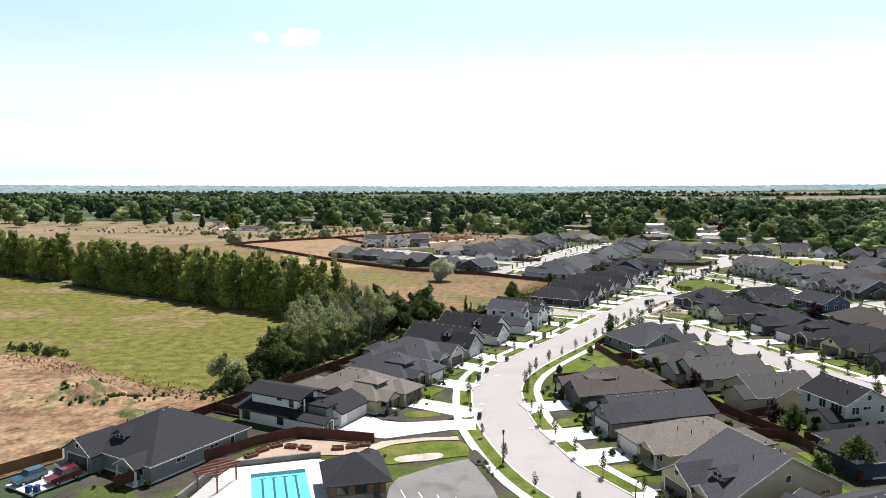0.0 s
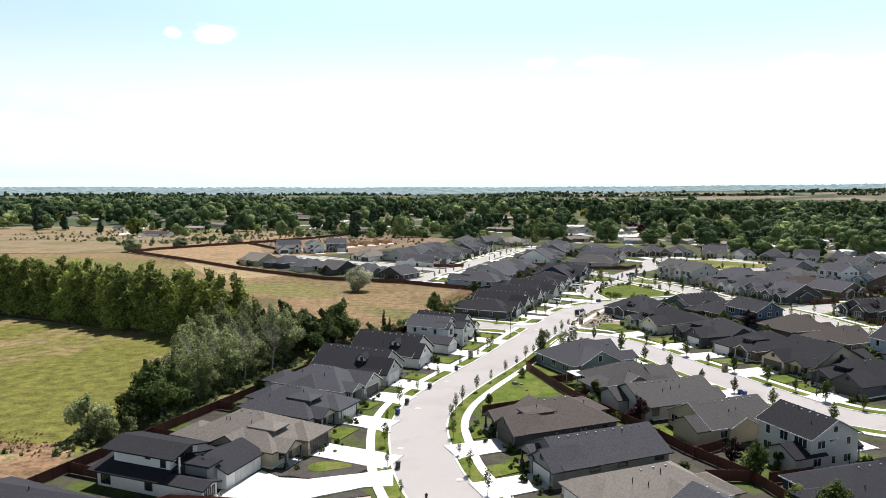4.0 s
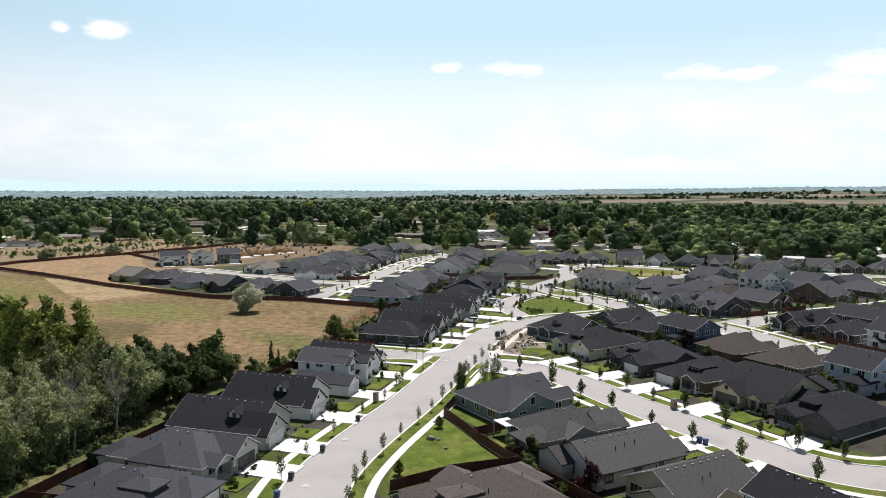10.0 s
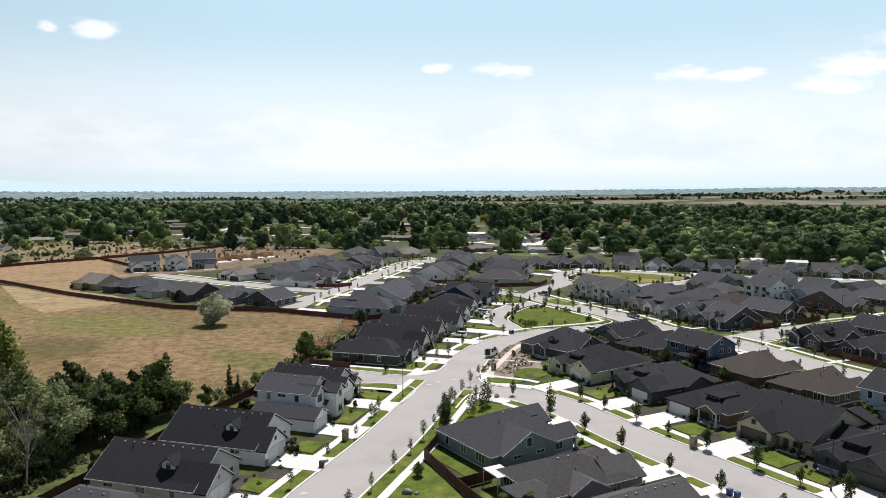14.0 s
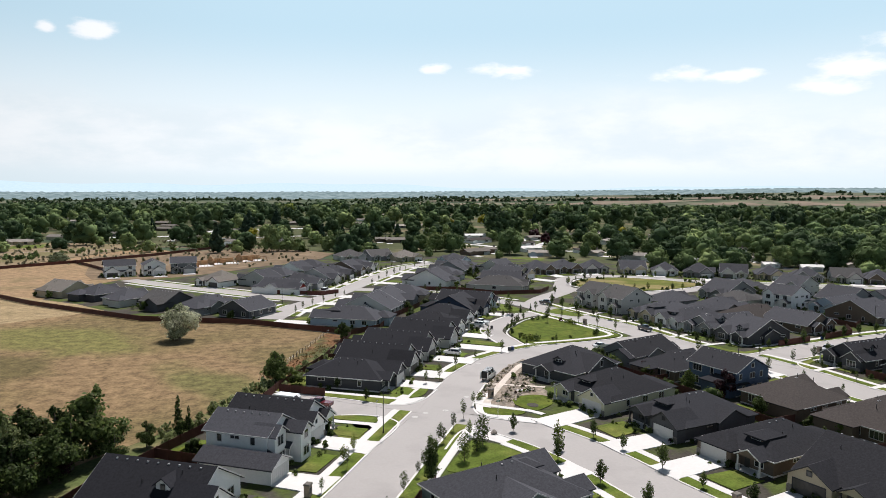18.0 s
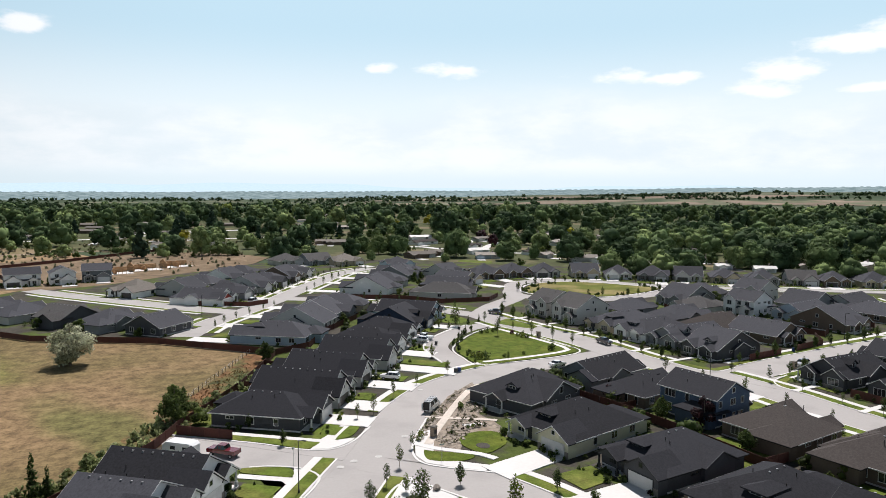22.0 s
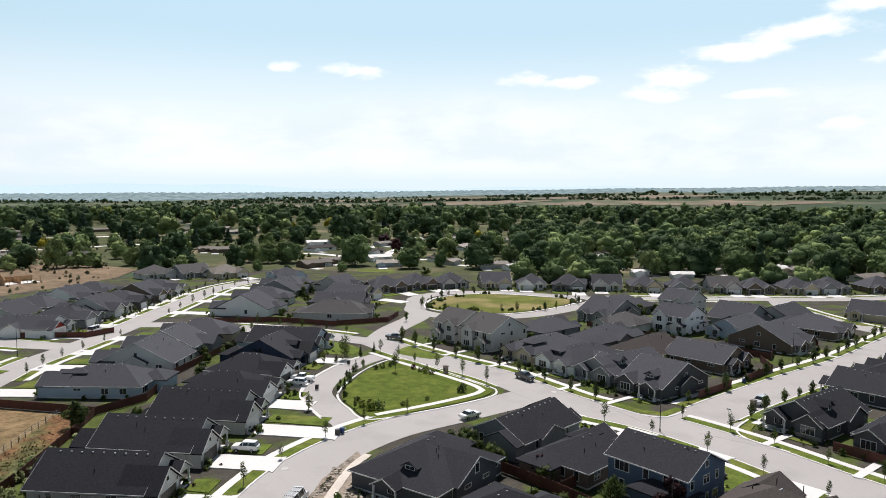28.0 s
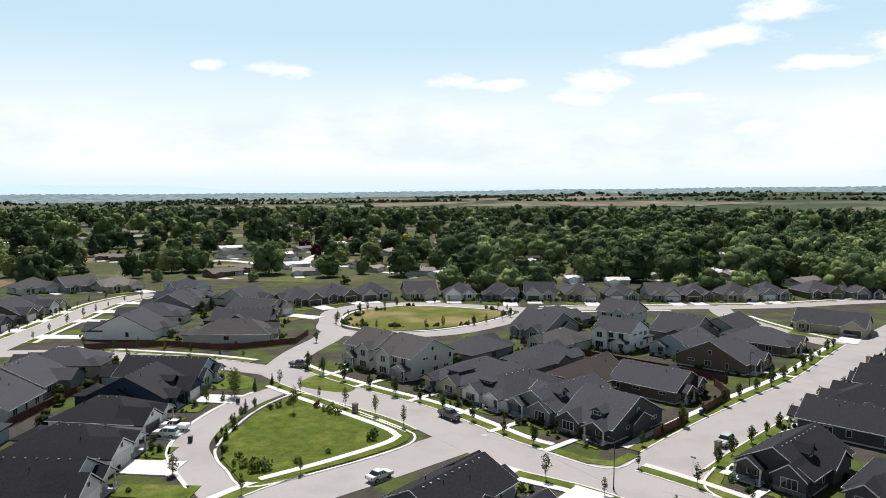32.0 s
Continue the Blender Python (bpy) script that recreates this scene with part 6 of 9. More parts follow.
def tree_kind(kind, leaf, h, r, n, size, low=0.25, seed=1, blobs=9, trunk=0.18, shape="round"):
    """Trunk and crown meshes of one tree: h tall, crown radius r."""
    rng = np.random.default_rng(seed)
    bl = []
    for i in range(blobs):
        t = (i + 0.5) / blobs
        z = h * (low + (1 - low) * t * 0.92)
        env = {"round": math.sin(math.pi * min(0.95, t * 0.85 + 0.12)), "column": 0.8 + 0.2 * math.sin(math.pi * t) - 0.3 * max(0, t - 0.8) / 0.2,
               "cone": 1.05 - t, "spire": 0.95 - 0.6 * max(0.0, t - 0.4) / 0.6}[shape]
        a = rng.random() * 6.28
        off = r * env * ((0.5 if shape == "round" else 0.4) if trunk > 0.1 else 0.18)
        rad = r * env * ((0.55 if shape == "round" else 0.62) if trunk > 0.1 else 0.8) * (0.8 + 0.4 * rng.random())
        bl.append((math.cos(a) * off, math.sin(a) * off, z, max(rad, 0.15), max(h * (1 - low) / blobs * 1.1, rad * 0.6)))
    crown = leaf_cloud("crown", LEAF[leaf], n, bl, size, rng)
    s = Solid()
    s.limb((0, 0, -0.2), (0.1 * rng.random(), 0.1, h * low + 0.3), trunk, trunk * 0.75)
    s.limb((0.05, 0.1, h * low), (0.0, 0.0, h * 0.85), trunk * 0.75, trunk * 0.2)
    for b in bl[: 6]:
        s.limb((0.03, 0.05, max(h * low * 0.8, b[2] - r * 0.6)), (b[0], b[1], b[2]), trunk * 0.45, trunk * 0.12, 5)
    return s.mesh("trunk", BARK), crown


KINDS = {}


JOINED = collections.defaultdict(list)


def plant(kind, x, y, scale=1.0, label="", z=0.0, group="", category="tree", joined=""):
    rs = random.random()
    tr, cr = random.choice(KINDS[kind])
    if joined:
        JOINED[joined].append((tr, cr, pose(x, y, z, 0, 0, rs * 360) @ Matrix.Diagonal((scale, scale, scale * (0.92 + 0.16 * rs), 1))))
        return None
    root = new({"bush": "shrub", "shrub": "shrub"}.get(kind, "tree"))
    root.matrix_basis = pose(x, y, z, 0, 0, rs * 360) @ Matrix.Diagonal((scale, scale, scale * (0.92 + 0.16 * rs), 1))
    put("trunk", tr, root); put("crown", cr, root)
    return tagged(root, label, category, group)


def mesh_points(me, m):
    co = np.empty(len(me.vertices) * 3, dtype=np.float32)
    me.vertices.foreach_get("co", co)
    m = np.array(m)
    return co.reshape(-1, 3) @ m[:3, :3].T + m[:3, 3]


def plant_joined(joined, label, category="trees"):
    """All plants that were set aside under one name, as one object with a joined crown and joined trunks."""
    rows = JOINED[joined]
    by_leaf = collections.defaultdict(list)
    trunks = Solid()
    for tr, cr, m in rows:
        by_leaf[cr.materials[0].name].append(mesh_points(cr, m))
        trunks.add(mesh_points(tr, m).tolist(), [list(p.vertices) for p in tr.polygons])
    root = put(joined, trunks.mesh(joined, BARK))
    for leaf, vs in by_leaf.items():
        put("crown", quad_mesh("crown", np.concatenate(vs), bpy.data.materials[leaf]), root)["kind"] = "stuff"
    return tagged(root, label, category, kind="stuff")


def kinds(name, count, *a, **k):
    KINDS[name] = [tree_kind(name, *a, seed=100 + i * 7 + len(name), **k) for i in range(count)]


kinds("poplar", 5, "poplar", 14.0, 3.3, 4200, 0.27, low=0.03, blobs=20, trunk=0.3, shape="spire")
kinds("cottonwood", 5, "silver", 11.0, 3.1, 3600, 0.17, low=0.10, blobs=14, trunk=0.2)
kinds("broad", 4, "dark", 9.0, 3.7, 3400, 0.23, low=0.10, blobs=11, trunk=0.28)
kinds("plumtree", 2, "plum", 5.0, 2.0, 900, 0.2, low=0.15, blobs=8, trunk=0.15)
kinds("willow", 1, "olive", 10.5, 5.6, 6500, 0.24, low=0.05, blobs=16, trunk=0.35)
kinds("street", 4, "green", 4.2, 0.8, 340, 0.11, low=0.32, blobs=6, trunk=0.05, shape="column")
kinds("street_dark", 3, "dark", 4.4, 1.15, 750, 0.13, low=0.22, blobs=6, trunk=0.06)
kinds("spruce", 2, "dark", 3.6, 0.95, 420, 0.13, low=0.05, blobs=8, trunk=0.06, shape="cone")
kinds("limetree", 2, "lime", 4.2, 1.1, 380, 0.14, low=0.2, blobs=6, trunk=0.06)
kinds("aspen", 2, "green", 6.2, 1.6, 800, 0.15, low=0.12, blobs=8, trunk=0.09, shape="column")
kinds("dark_column", 1, "dark", 8.2, 1.5, 2600, 0.14, low=0.06, blobs=14, trunk=0.1, shape="column")
kinds("round_tree", 2, "silver", 6.0, 3.0, 3000, 0.2, low=0.04, blobs=11, trunk=0.16)
kinds("garden_tree", 2, "green", 5.0, 1.9, 1700, 0.16, low=0.12, blobs=9, trunk=0.1)
kinds("bush", 3, "green", 1.0, 0.6, 110, 0.12, low=0.05, blobs=5, trunk=0.04)

# poplar windbreak
a, b = Vector((-216, 338)), Vector((-40, 222))
n = 44
for i in range(n):
    p = a.lerp(b, i / (n - 1))
    if 11 <= i <= 13:
        continue
    for row in (0, 1):
        q = p + Vector((0.55, 0.83)) * (2.5 + row * 5.5 + random.uniform(-1, 1)) + Vector((random.uniform(-1, 1), random.uniform(-1, 1)))
        plant("poplar", q.x, q.y, random.uniform(0.9, 1.12) * 1.4, "tall dense poplar in a windbreak row", group="poplar windbreak", joined="poplar_row" if row else "")
# cottonwood thicket along the back fences
edge = curve_points([(-40.5, 151.5), (-32, 166), (-27, 176), (-19.5, 192), (-12.5, 208)], 3.9)
for p in edge:
    for k in range(5 if p.y > 178 else 3 if p.y > 170 else 2 if p.y > 161 else 1):
        q = p + Vector((-0.85, 0.5, 0)) * (1.5 + k * 4.6 + random.uniform(-1.5, 1.5)) + Vector((random.uniform(-1.5, 1.5), random.uniform(-1.5, 1.5), 0))
        plant("broad" if p.y < 160 else random.choice(("cottonwood",) * 4 + ("broad",)), q.x, q.y, random.uniform(0.75, 1.2) * (1.12 + max(0.0, p.y - 165) * 0.003), "silver-green cottonwood in a wild thicket", group="thicket trees")
for x, y, s in ((-21, 219, 1.35), (-10, 220, 1.1), (-4.5, 222.5, 1.5), (-14, 216, 1.1), (-25, 212, 1.2), (-30, 205, 1.1), (26.0, 260, 1.0), (27.4, 263, 0.8), (46.2, 304.5, 0.72),
                (-9, 212, 1.1), (-12.5, 207, 1.2), (-7, 217, 1.0), (-16, 222, 1.2), (-18, 212, 1.2), (-1, 219, 0.7), (3, 225, 0.5), (-24, 222, 1.1)):
    plant("broad", x, y, s, "dark green broad-leaved tree beside the meadow fence")
for x, y in ((-14, 209), (-18, 204), (-8, 213), (121, 226), (-20, 198)):
    plant("plumtree", x, y, random.uniform(1.0, 1.3), "small purple-leaved plum tree by a fence")
for x, y, s in ((7.6, 231, 1.5), (9.4, 232, 1.1)):
    plant("spruce", x, y, s * 1.3, "small dark pointed conifer")
plant("willow", -0.6, 316.5, 1.12, "round silver-olive tree alone in the meadow")
for x, y, k in ((-46.4, 147.4, 1.3), (-42.6, 146.0, 0.85), (-40.4, 148.6, 0.7)):
    plant("round_tree", x, y, k, "dense rounded green tree at the pasture corner")
for x, y, k, c in ((53.2, 146.4, "plumtree", 1.1), (61.3, 119.4, "garden_tree", 1.2), (60.6, 124.6, "plumtree", 0.9), (63.2, 103.7, "garden_tree", 1.4), (38.3, 178.6, "garden_tree", 0.55),
                   (26.9, 158.7, "garden_tree", 0.5), (50.5, 158, "garden_tree", 0.45), (116, 232, "garden_tree", 1.0), (120, 214, "garden_tree", 0.9), (119, 196, "garden_tree", 0.8), (113, 246, "plumtree", 0.8)):
    plant(k, x, y, c, "leafy garden tree between back fences" if k == "garden_tree" else "purple-leaved plum tree in a back garden")
# bare dead branches in the thicket
DEADWOOD = surface("bleached_dead_wood", (0.33, 0.30, 0.26), 0.9, 0.3, 4.0, 1.0, 0.3)
for x, y in ((-31, 172), (-27, 186), (-36, 176), (-25, 180), (-33, 183), (-22, 194), (-20, 188), (-29, 193)):
    s = Solid()
    r = random.Random(int(x * 7))
    s.limb((0, 0, 0), (0.5, 0, 6), 0.16, 0.1)
    for i in range(26):
        z = r.uniform(4, 9); a = r.random() * 6.28; l = r.uniform(1.5, 3.5)
        s.limb((0.4, 0, min(z, 6.0)), (0.4 + math.cos(a) * l, math.sin(a) * l, z + l * 0.8 + 1), 0.05, 0.012, 4)
    t = new("dead_tree"); t.matrix_basis = pose(x, y, 0) @ Matrix.Diagonal((1.1, 1.1, 1.15, 1))
    part("trunk", s, DEADWOOD, t)
    tagged(t, "bare grey dead tree standing in a thicket", "dead tree")


def tree_row(kind, name, off, s0, s1, step, scale=1.0, label="young staked street tree in the grass strip", jitter=1.5):
    pts = offset_line(along(STREETS[name][0], s0, s1), off)
    total, s = length(pts), 1.0
    while s < total:
        p = along(pts, s, min(s + 0.5, total))
        if p:
            plant(kind, p[0].x, p[0].y, scale * random.uniform(0.6, 1.1), label, 0.08, "street trees", joined="street_trees" if p[0].y > 345 or p[0].x > 225 else "")
        s += step + random.uniform(-jitter, jitter)


tree_row("street", "main", -6.0, 14, 165, 10.5)
tree_row("street", "main", 6.0, 14, 196, 7.5)
tree_row("street", "main", -6.0, 210, 262, 11)
tree_row("street_dark", "side_b", -6.4, 30, 150, 8.5)
tree_row("street_dark", "side_b", 6.4, 34, 120, 11)
tree_row("street", "east", 6.6, 10, 108, 9)
tree_row("street_dark", "east", 6.6, 126, 206, 8.5)
tree_row("street", "east", -6.6, 60, 125, 11)
tree_row("street", "east", -6.6, 150, 195, 8)
tree_row("street_dark", "cross_e", -6.8, 18, 135, 8, 0.95)
tree_row("street_dark", "cross_e", 6.8, 18, 135, 7.5, 0.95)
tree_row("street", "northwest", -5.8, 64, 185, 10)
tree_row("street", "northwest", 5.8, 10, 60, 10)
tree_row("street", "northwest", 5.8, 95, 185, 12)
tree_row("street_dark", "park_lane", 4.6, 16, 60, 5.5, 0.6, "small clipped tree on the park edge")
tree_row("street", "north_w", 5.6, 14, 70, 9)
tree_row("street", "north_w", -5.6, 14, 70, 9)
tree_row("street", "ring_out", -5.6, 15, 180, 11)
for x, y in ((60.4, 211),):
    plant("aspen", x, y, random.uniform(0.7, 1.0), "young green aspen in a planted corner")
plant("dark_column", 47.9, 198.6, 1.0, "tall dark columnar tree at the corner")
plant("limetree", 72.6, 206.4, 1.3, "small round tree beside a street corner")

# planting in and round the small park
for x, y, k, c in ((110.6, 334.6, "aspen", 1.15), (116.0, 337.4, "spruce", 0.95), (121.0, 340.2, "spruce", 0.85), (104.5, 313.3, "spruce", 0.95), (101.6, 308.5, "spruce", 0.85), (107.6, 333.2, "spruce", 0.8), (109.5, 323.0, "spruce", 0.8),
                   (104.3, 333.8, "limetree", 0.9), (89.7, 296.3, "limetree", 1.0), (148.0, 379.2, "street_dark", 0.8), (117.8, 317.1, "street", 1.3), (53.3, 213.9, "street", 1.0), (55.2, 204.9, "aspen", 0.85), (58.4, 208.5, "aspen", 0.7),
                   (59.6, 216.8, "limetree", 0.8), (68.2, 216.8, "street_dark", 0.8), (39.2, 252.6, "street_dark", 0.7), (44.3, 242.2, "street_dark", 0.75), (37.9, 214.6, "limetree", 0.75), (35.6, 209.7, "limetree", 0.75), (59.9, 252.5, "street", 0.8)):
    plant(k, x, y, c, "pointed young evergreen at the park edge" if k == "spruce" else "slender young tree in a planted verge")
prng = random.Random(8)
for i in range(26):
    a = i * 6.283 / 26 + prng.uniform(-0.08, 0.08)
    plant(prng.choice(("street", "limetree", "street_dark")), 199 + 34 * math.cos(a), 402 + 24 * math.sin(a) + 4 * math.sin(2 * a), prng.uniform(0.6, 1.0), joined="street_trees")
plant_joined("street_trees", "young street trees along the farther streets")
plant_joined("poplar_row", "second row of tall poplars in a windbreak")

# far woods: clumps of foliage over the whole plain beyond
def ico(sub):
    bm = bmesh.new()
    bmesh.ops.create_icosphere(bm, subdivisions=sub, radius=1.0)
    v, f = np.array([v.co[:] for v in bm.verts]), np.array([[v.index for v in f.verts] for f in bm.faces])
    bm.free()
    return v, f


ICO_V, ICO_F = ico(2)
LOW_V, LOW_F = ico(1)


def crown_of(rng, h, r, lobes, q, size, shape="dome"):
    """One crown of h by r: lumpy inner lobes (centre and radii) and leaf sprays over them, four corners each."""
    k = lobes
    t = (np.arange(k) + 0.5) / k
    a = rng.uniform(0, 6.28) + np.arange(k) * 2.4
    if shape == "cone":
        ring, zc, lr = 0.32 * r * (1.1 - t), (0.12 + 0.76 * t) * h, (0.95 - 0.75 * t) * r * 0.85
        lz = np.full(k, 0.9 * h / k + 0.05 * h)
    else:
        ring = np.where(t > 0.8, 0.2, 0.52) * rng.uniform(0.7, 1.1, k) * r
        zc = np.where(t > 0.8, 0.70, np.where(t > 0.4, 0.52, 0.27)) * rng.uniform(0.88, 1.12, k) * h
        lr = rng.uniform(0.40, 0.60, k) * r
        lz = np.minimum(np.maximum(lr * rng.uniform(0.75, 1.05, k), 0.17 * h), h - zc)
    bl = np.stack([np.cos(a) * ring, np.sin(a) * ring, zc, lr, lz], 1)
    B = bl[rng.integers(0, k, q)]
    d = rng.normal(size=(q, 3)); d /= np.linalg.norm(d, axis=1)[:, None]
    c = B[:, :3] + d * np.stack([B[:, 3], B[:, 3], B[:, 4]], 1) * rng.uniform(0.86, 1.14, (q, 1))
    c[:, 2] = np.maximum(c[:, 2], 0.05 * h)
    nr = d + rng.normal(size=(q, 3)) * 0.45
    nr /= np.linalg.norm(nr, axis=1)[:, None]
    u = np.cross(nr, rng.normal(size=(q, 3))); u /= np.linalg.norm(u, axis=1)[:, None]
    w = np.cross(nr, u); s = size * (0.5 + rng.random(q))[:, None]
    V = np.stack([c - u * s - nr * s * 0.2, c - w * s * 0.75, c + u * s - nr * s * 0.2, c + w * s * 0.75], 1).reshape(-1, 3)
    return bl, V


def inner_lobes(rng, bl, ico_v, h):
    out = []
    for b in bl:
        out.append(ico_v * (1 + rng.normal(0, 0.18, (len(ico_v), 1))) * np.array([b[3], b[3], max(b[4], 0.12 * h)]) * 0.76 + b[:3])
    return out


def woods(name, label, region, n, h0, h1, q, size, mat, seed, keep=None, lobes=5, wide=1.0, apart=0.0, stood=None, shape="dome", trees=()):
    """Many trees in one mesh: each a cluster of lumpy lobes with leaf sprays over them."""
    rng = np.random.default_rng(seed)
    V, CV, CF = [], [], []
    tries = base_n = 0
    iv, jf = (ICO_V, ICO_F) if q > 100 else (LOW_V, LOW_F)
    spots = list(trees)
    while len(spots) < n and tries < n * 40:
        tries += 1
        x, y = region(rng)
        if keep and not keep(x, y):
            continue
        if apart and any((x - a) ** 2 + (y - b) ** 2 < apart * apart for a, b in stood):
            continue
        if apart:
            stood.append((x, y))
        h = rng.uniform(h0, h1)
        spots.append((x, y, h, h * rng.uniform(0.36, 0.56) * wide))
    for x, y, h, r in spots:
        base = np.array([x, y, ground_z(x, y) + 0.2])
        bl, v = crown_of(rng, h, r, lobes, q, size * h / 10, shape)
        if h > 2.5:
            for w in inner_lobes(rng, bl, iv, h):
                CF.append(jf + base_n); CV.append(w + base)
                base_n += len(iv)
        V.append(v + base)
    ob = tagged(put(name, quad_mesh(name, np.concatenate(V), mat)), label, "trees", kind="stuff")
    if CV:
        v, f = np.concatenate(CV), np.concatenate(CF)
        me = bpy.data.meshes.new("inner_foliage")
        me.from_pydata(v.tolist(), [], f.tolist())
        me.materials.append(mat)
        me.polygons.foreach_set("use_smooth", [True] * len(f))
        put("inner_foliage", me, ob)["kind"] = "stuff"
    return ob


OLD_KINDS = {}


def old_kind(kind, leaf, count, shape="dome", lobes=11, q=1300, size=0.46):
    """Crown and trunk of a grown tree, 16 m high and 16 m wide."""
    made = []
    for i in range(count):
        rng = np.random.default_rng(40 + i + len(kind) * 3)
        bl, V = crown_of(rng, 16.0, 8.0, lobes, q, size, shape)
        core = inner_lobes(rng, bl, ICO_V, 16.0)
        v = np.concatenate([V] + core)
        f = [tuple(range(4 * i, 4 * i + 4)) for i in range(q)]
        for c in range(len(core)):
            f += [tuple(t) for t in (ICO_F + 4 * q + c * len(ICO_V)).tolist()]
        crown = mesh_of("crown", v.tolist(), f, LEAF[leaf])
        t = Solid().limb((0, 0, -0.4), (0.2, 0.1, 7.0), 0.5, 0.3)
        for b in bl[:5]:
            t.limb((0.1, 0.05, 3.0), tuple(b[:3]), 0.24, 0.08, 5)
        made.append((crown, t.mesh("trunk", BARK)))
    OLD_KINDS[kind] = made


STOOD, FAR_TREES = [], collections.defaultdict(list)
trng = random.Random(17)


def old_tree(kind, x, y, h, r, label):
    for a in np.linspace(0, 6.28, 5)[:4]:
        STOOD.append((x + math.cos(a) * r * 0.5, y + math.sin(a) * r * 0.5))
    if math.hypot(x - 60, y - 160) > 480:
        FAR_TREES[kind].append((x, y, h, r))
        return
    root = new("tree")
    root.matrix_basis = pose(x, y, ground_z(x, y) + 0.1, 0, 0, trng.random() * 360) @ Matrix.Diagonal((r / 8.0, r / 8.0, h / 16.0, 1))
    crown, trunk = trng.choice(OLD_KINDS[kind])
    put("crown", crown, root); put("trunk", trunk, root)
    tagged(root, label, "tree", "old neighbourhood trees")


old_kind("old_dark", "far", 4)
old_kind("old_mid", "mid", 4)
old_kind("old_light", "far_light", 4)
old_kind("old_silver", "willow", 2)
old_kind("old_conifer", "conifer", 2, "cone")
old_kind("old_yellow", "yellow", 1)
old_kind("old_lime", "lime", 1)
old_kind("old_plum", "plum", 1)
for x, y, h, r in ((13, 944, 22.1, 8.1), (44, 949, 22.7, 8.9), (155, 774, 12.9, 5.7), (11, 806, 19.3, 9.3),):
    old_tree("old_conifer", x, y, h, r, "dark blue-green conifer in the older neighbourhood")
for x, y, h, r in ((32, 622, 19.5, 7.1), (43, 623, 10.8, 5.9), (51, 620, 10.2, 5.2), (67, 670, 14.3, 5.9), (73, 623, 13.1, 6.8), (169, 1467, 27, 13), (150, 601, 15.6, 8.4), (161, 603, 14.5, 7.1), (135, 561, 7.4, 3.5), (4, 752, 9.4, 5.7), (2, 900, 18.7, 10.1), (177, 536, 6.7, 3.4), (279, 606, 13.9, 8.8), (297, 479, 11.1, 5.7), (325, 449, 14.8, 6.7), (429, 456, 13.4, 6.2), (432, 404, 9.1, 8.1), (412, 585, 18.4, 7.7), (488, 622, 14.1, 9.7), (-172, 895, 18.1, 8.7),):
    old_tree("old_light", x, y, h, r, "light green leafy tree in the older neighbourhood")
for x, y, h, r in ((-154, 1078, 19.3, 10.7), (-153, 656, 8.0, 5.3),):
    old_tree("old_light", x, y, h, r, "light green leafy tree in the older neighbourhood")
for x, y, h, r in ((81, 619, 15.8, 7.4), (149, 884, 27, 13), (141, 612, 13.1, 7.1), (-31, 1110, 25.0, 13), (195, 565, 20.5, 9.9), (218, 535, 13.3, 7.9), (487, 967, 18.3, 13), (240, 537, 10.5, 4.0), (292, 542, 11.8, 7.2), (293, 487, 8.1, 3.8), (432, 722, 14.5, 8.5), (549, 910, 11.0, 13), (368, 690, 12.3, 7.8), (162, 595, 14.9, 7.7), (254, 894, 19.5, 10.6), (337, 449, 16.8, 9.3), (361, 422, 18.5, 9.5), (435, 392, 13.0, 7.3), (301, 466, 10.8, 5.5), (331, 475, 8.2, 3.9),):
    old_tree("old_mid", x, y, h, r, "broad mid-green old tree in the older neighbourhood")
for x, y, h, r in ((520, 608, 16.0, 10.7), (-211, 901, 20.4, 11.1), (-178, 836, 22.3, 10.3), (-112, 714, 22.0, 10.8), (-72, 736, 23.0, 10.3), (-69, 1004, 26.6, 13), (-63, 1099, 27, 13), (-106, 1105, 18.5, 9.5), (-239, 845, 15.5, 8.0), (-38, 1000, 25.3, 8.7),):
    old_tree("old_mid", x, y, h, r, "broad mid-green old tree in the older neighbourhood")
for x, y, h, r in ((99, 639, 23.7, 10.8), (21, 1340, 27, 13), (81, 850, 20.4, 10.0), (95, 828, 19.0, 8.8), (299, 1223, 27, 13), (-6, 767, 21.6, 9.0), (102, 609, 9.2, 6.1), (241, 735, 27, 10.5), (255, 742, 27, 11.6), (268, 750, 27, 7.9), (353, 792, 27.0, 12.2), (369, 864, 22.6, 11.0), (401, 850, 13.1, 7.3), (328, 669, 17.0, 11.0), (254, 518, 17.8, 9.8), (272, 485, 15.7, 9.3), (346, 434, 17.6, 9.6), (375, 420, 14.1, 6.0), (425, 444, 10.5, 6.7), (546, 482, 17.3, 12.2),):
    old_tree("old_dark", x, y, h, r, "broad dark green old tree in the older neighbourhood")
for x, y, h, r in ((444, 511, 16.7, 8.6), (-269, 850, 27, 12.5), (-173, 699, 20.1, 10.3), (-290, 982, 27, 13), (-249, 952, 26.5, 13), (-88, 754, 16.4, 9.5), (-23, 1257, 23.3, 11.1), (-153, 735, 11.7, 6.0), (-122, 678, 9.0, 6.5),):
    old_tree("old_dark", x, y, h, r, "broad dark green old tree in the older neighbourhood")
for x, y, h, r in ((70, 1244, 27, 13), (-197, 657, 16.8, 7.8),):
    old_tree("old_lime", x, y, h, r, "yellow-green garden tree in the older neighbourhood")
for x, y, h, r in ((276, 719, 9.3, 6.7), (256, 646, 10.6, 5.0),):
    old_tree("old_plum", x, y, h, r, "dark purple-leaved tree in the older neighbourhood")
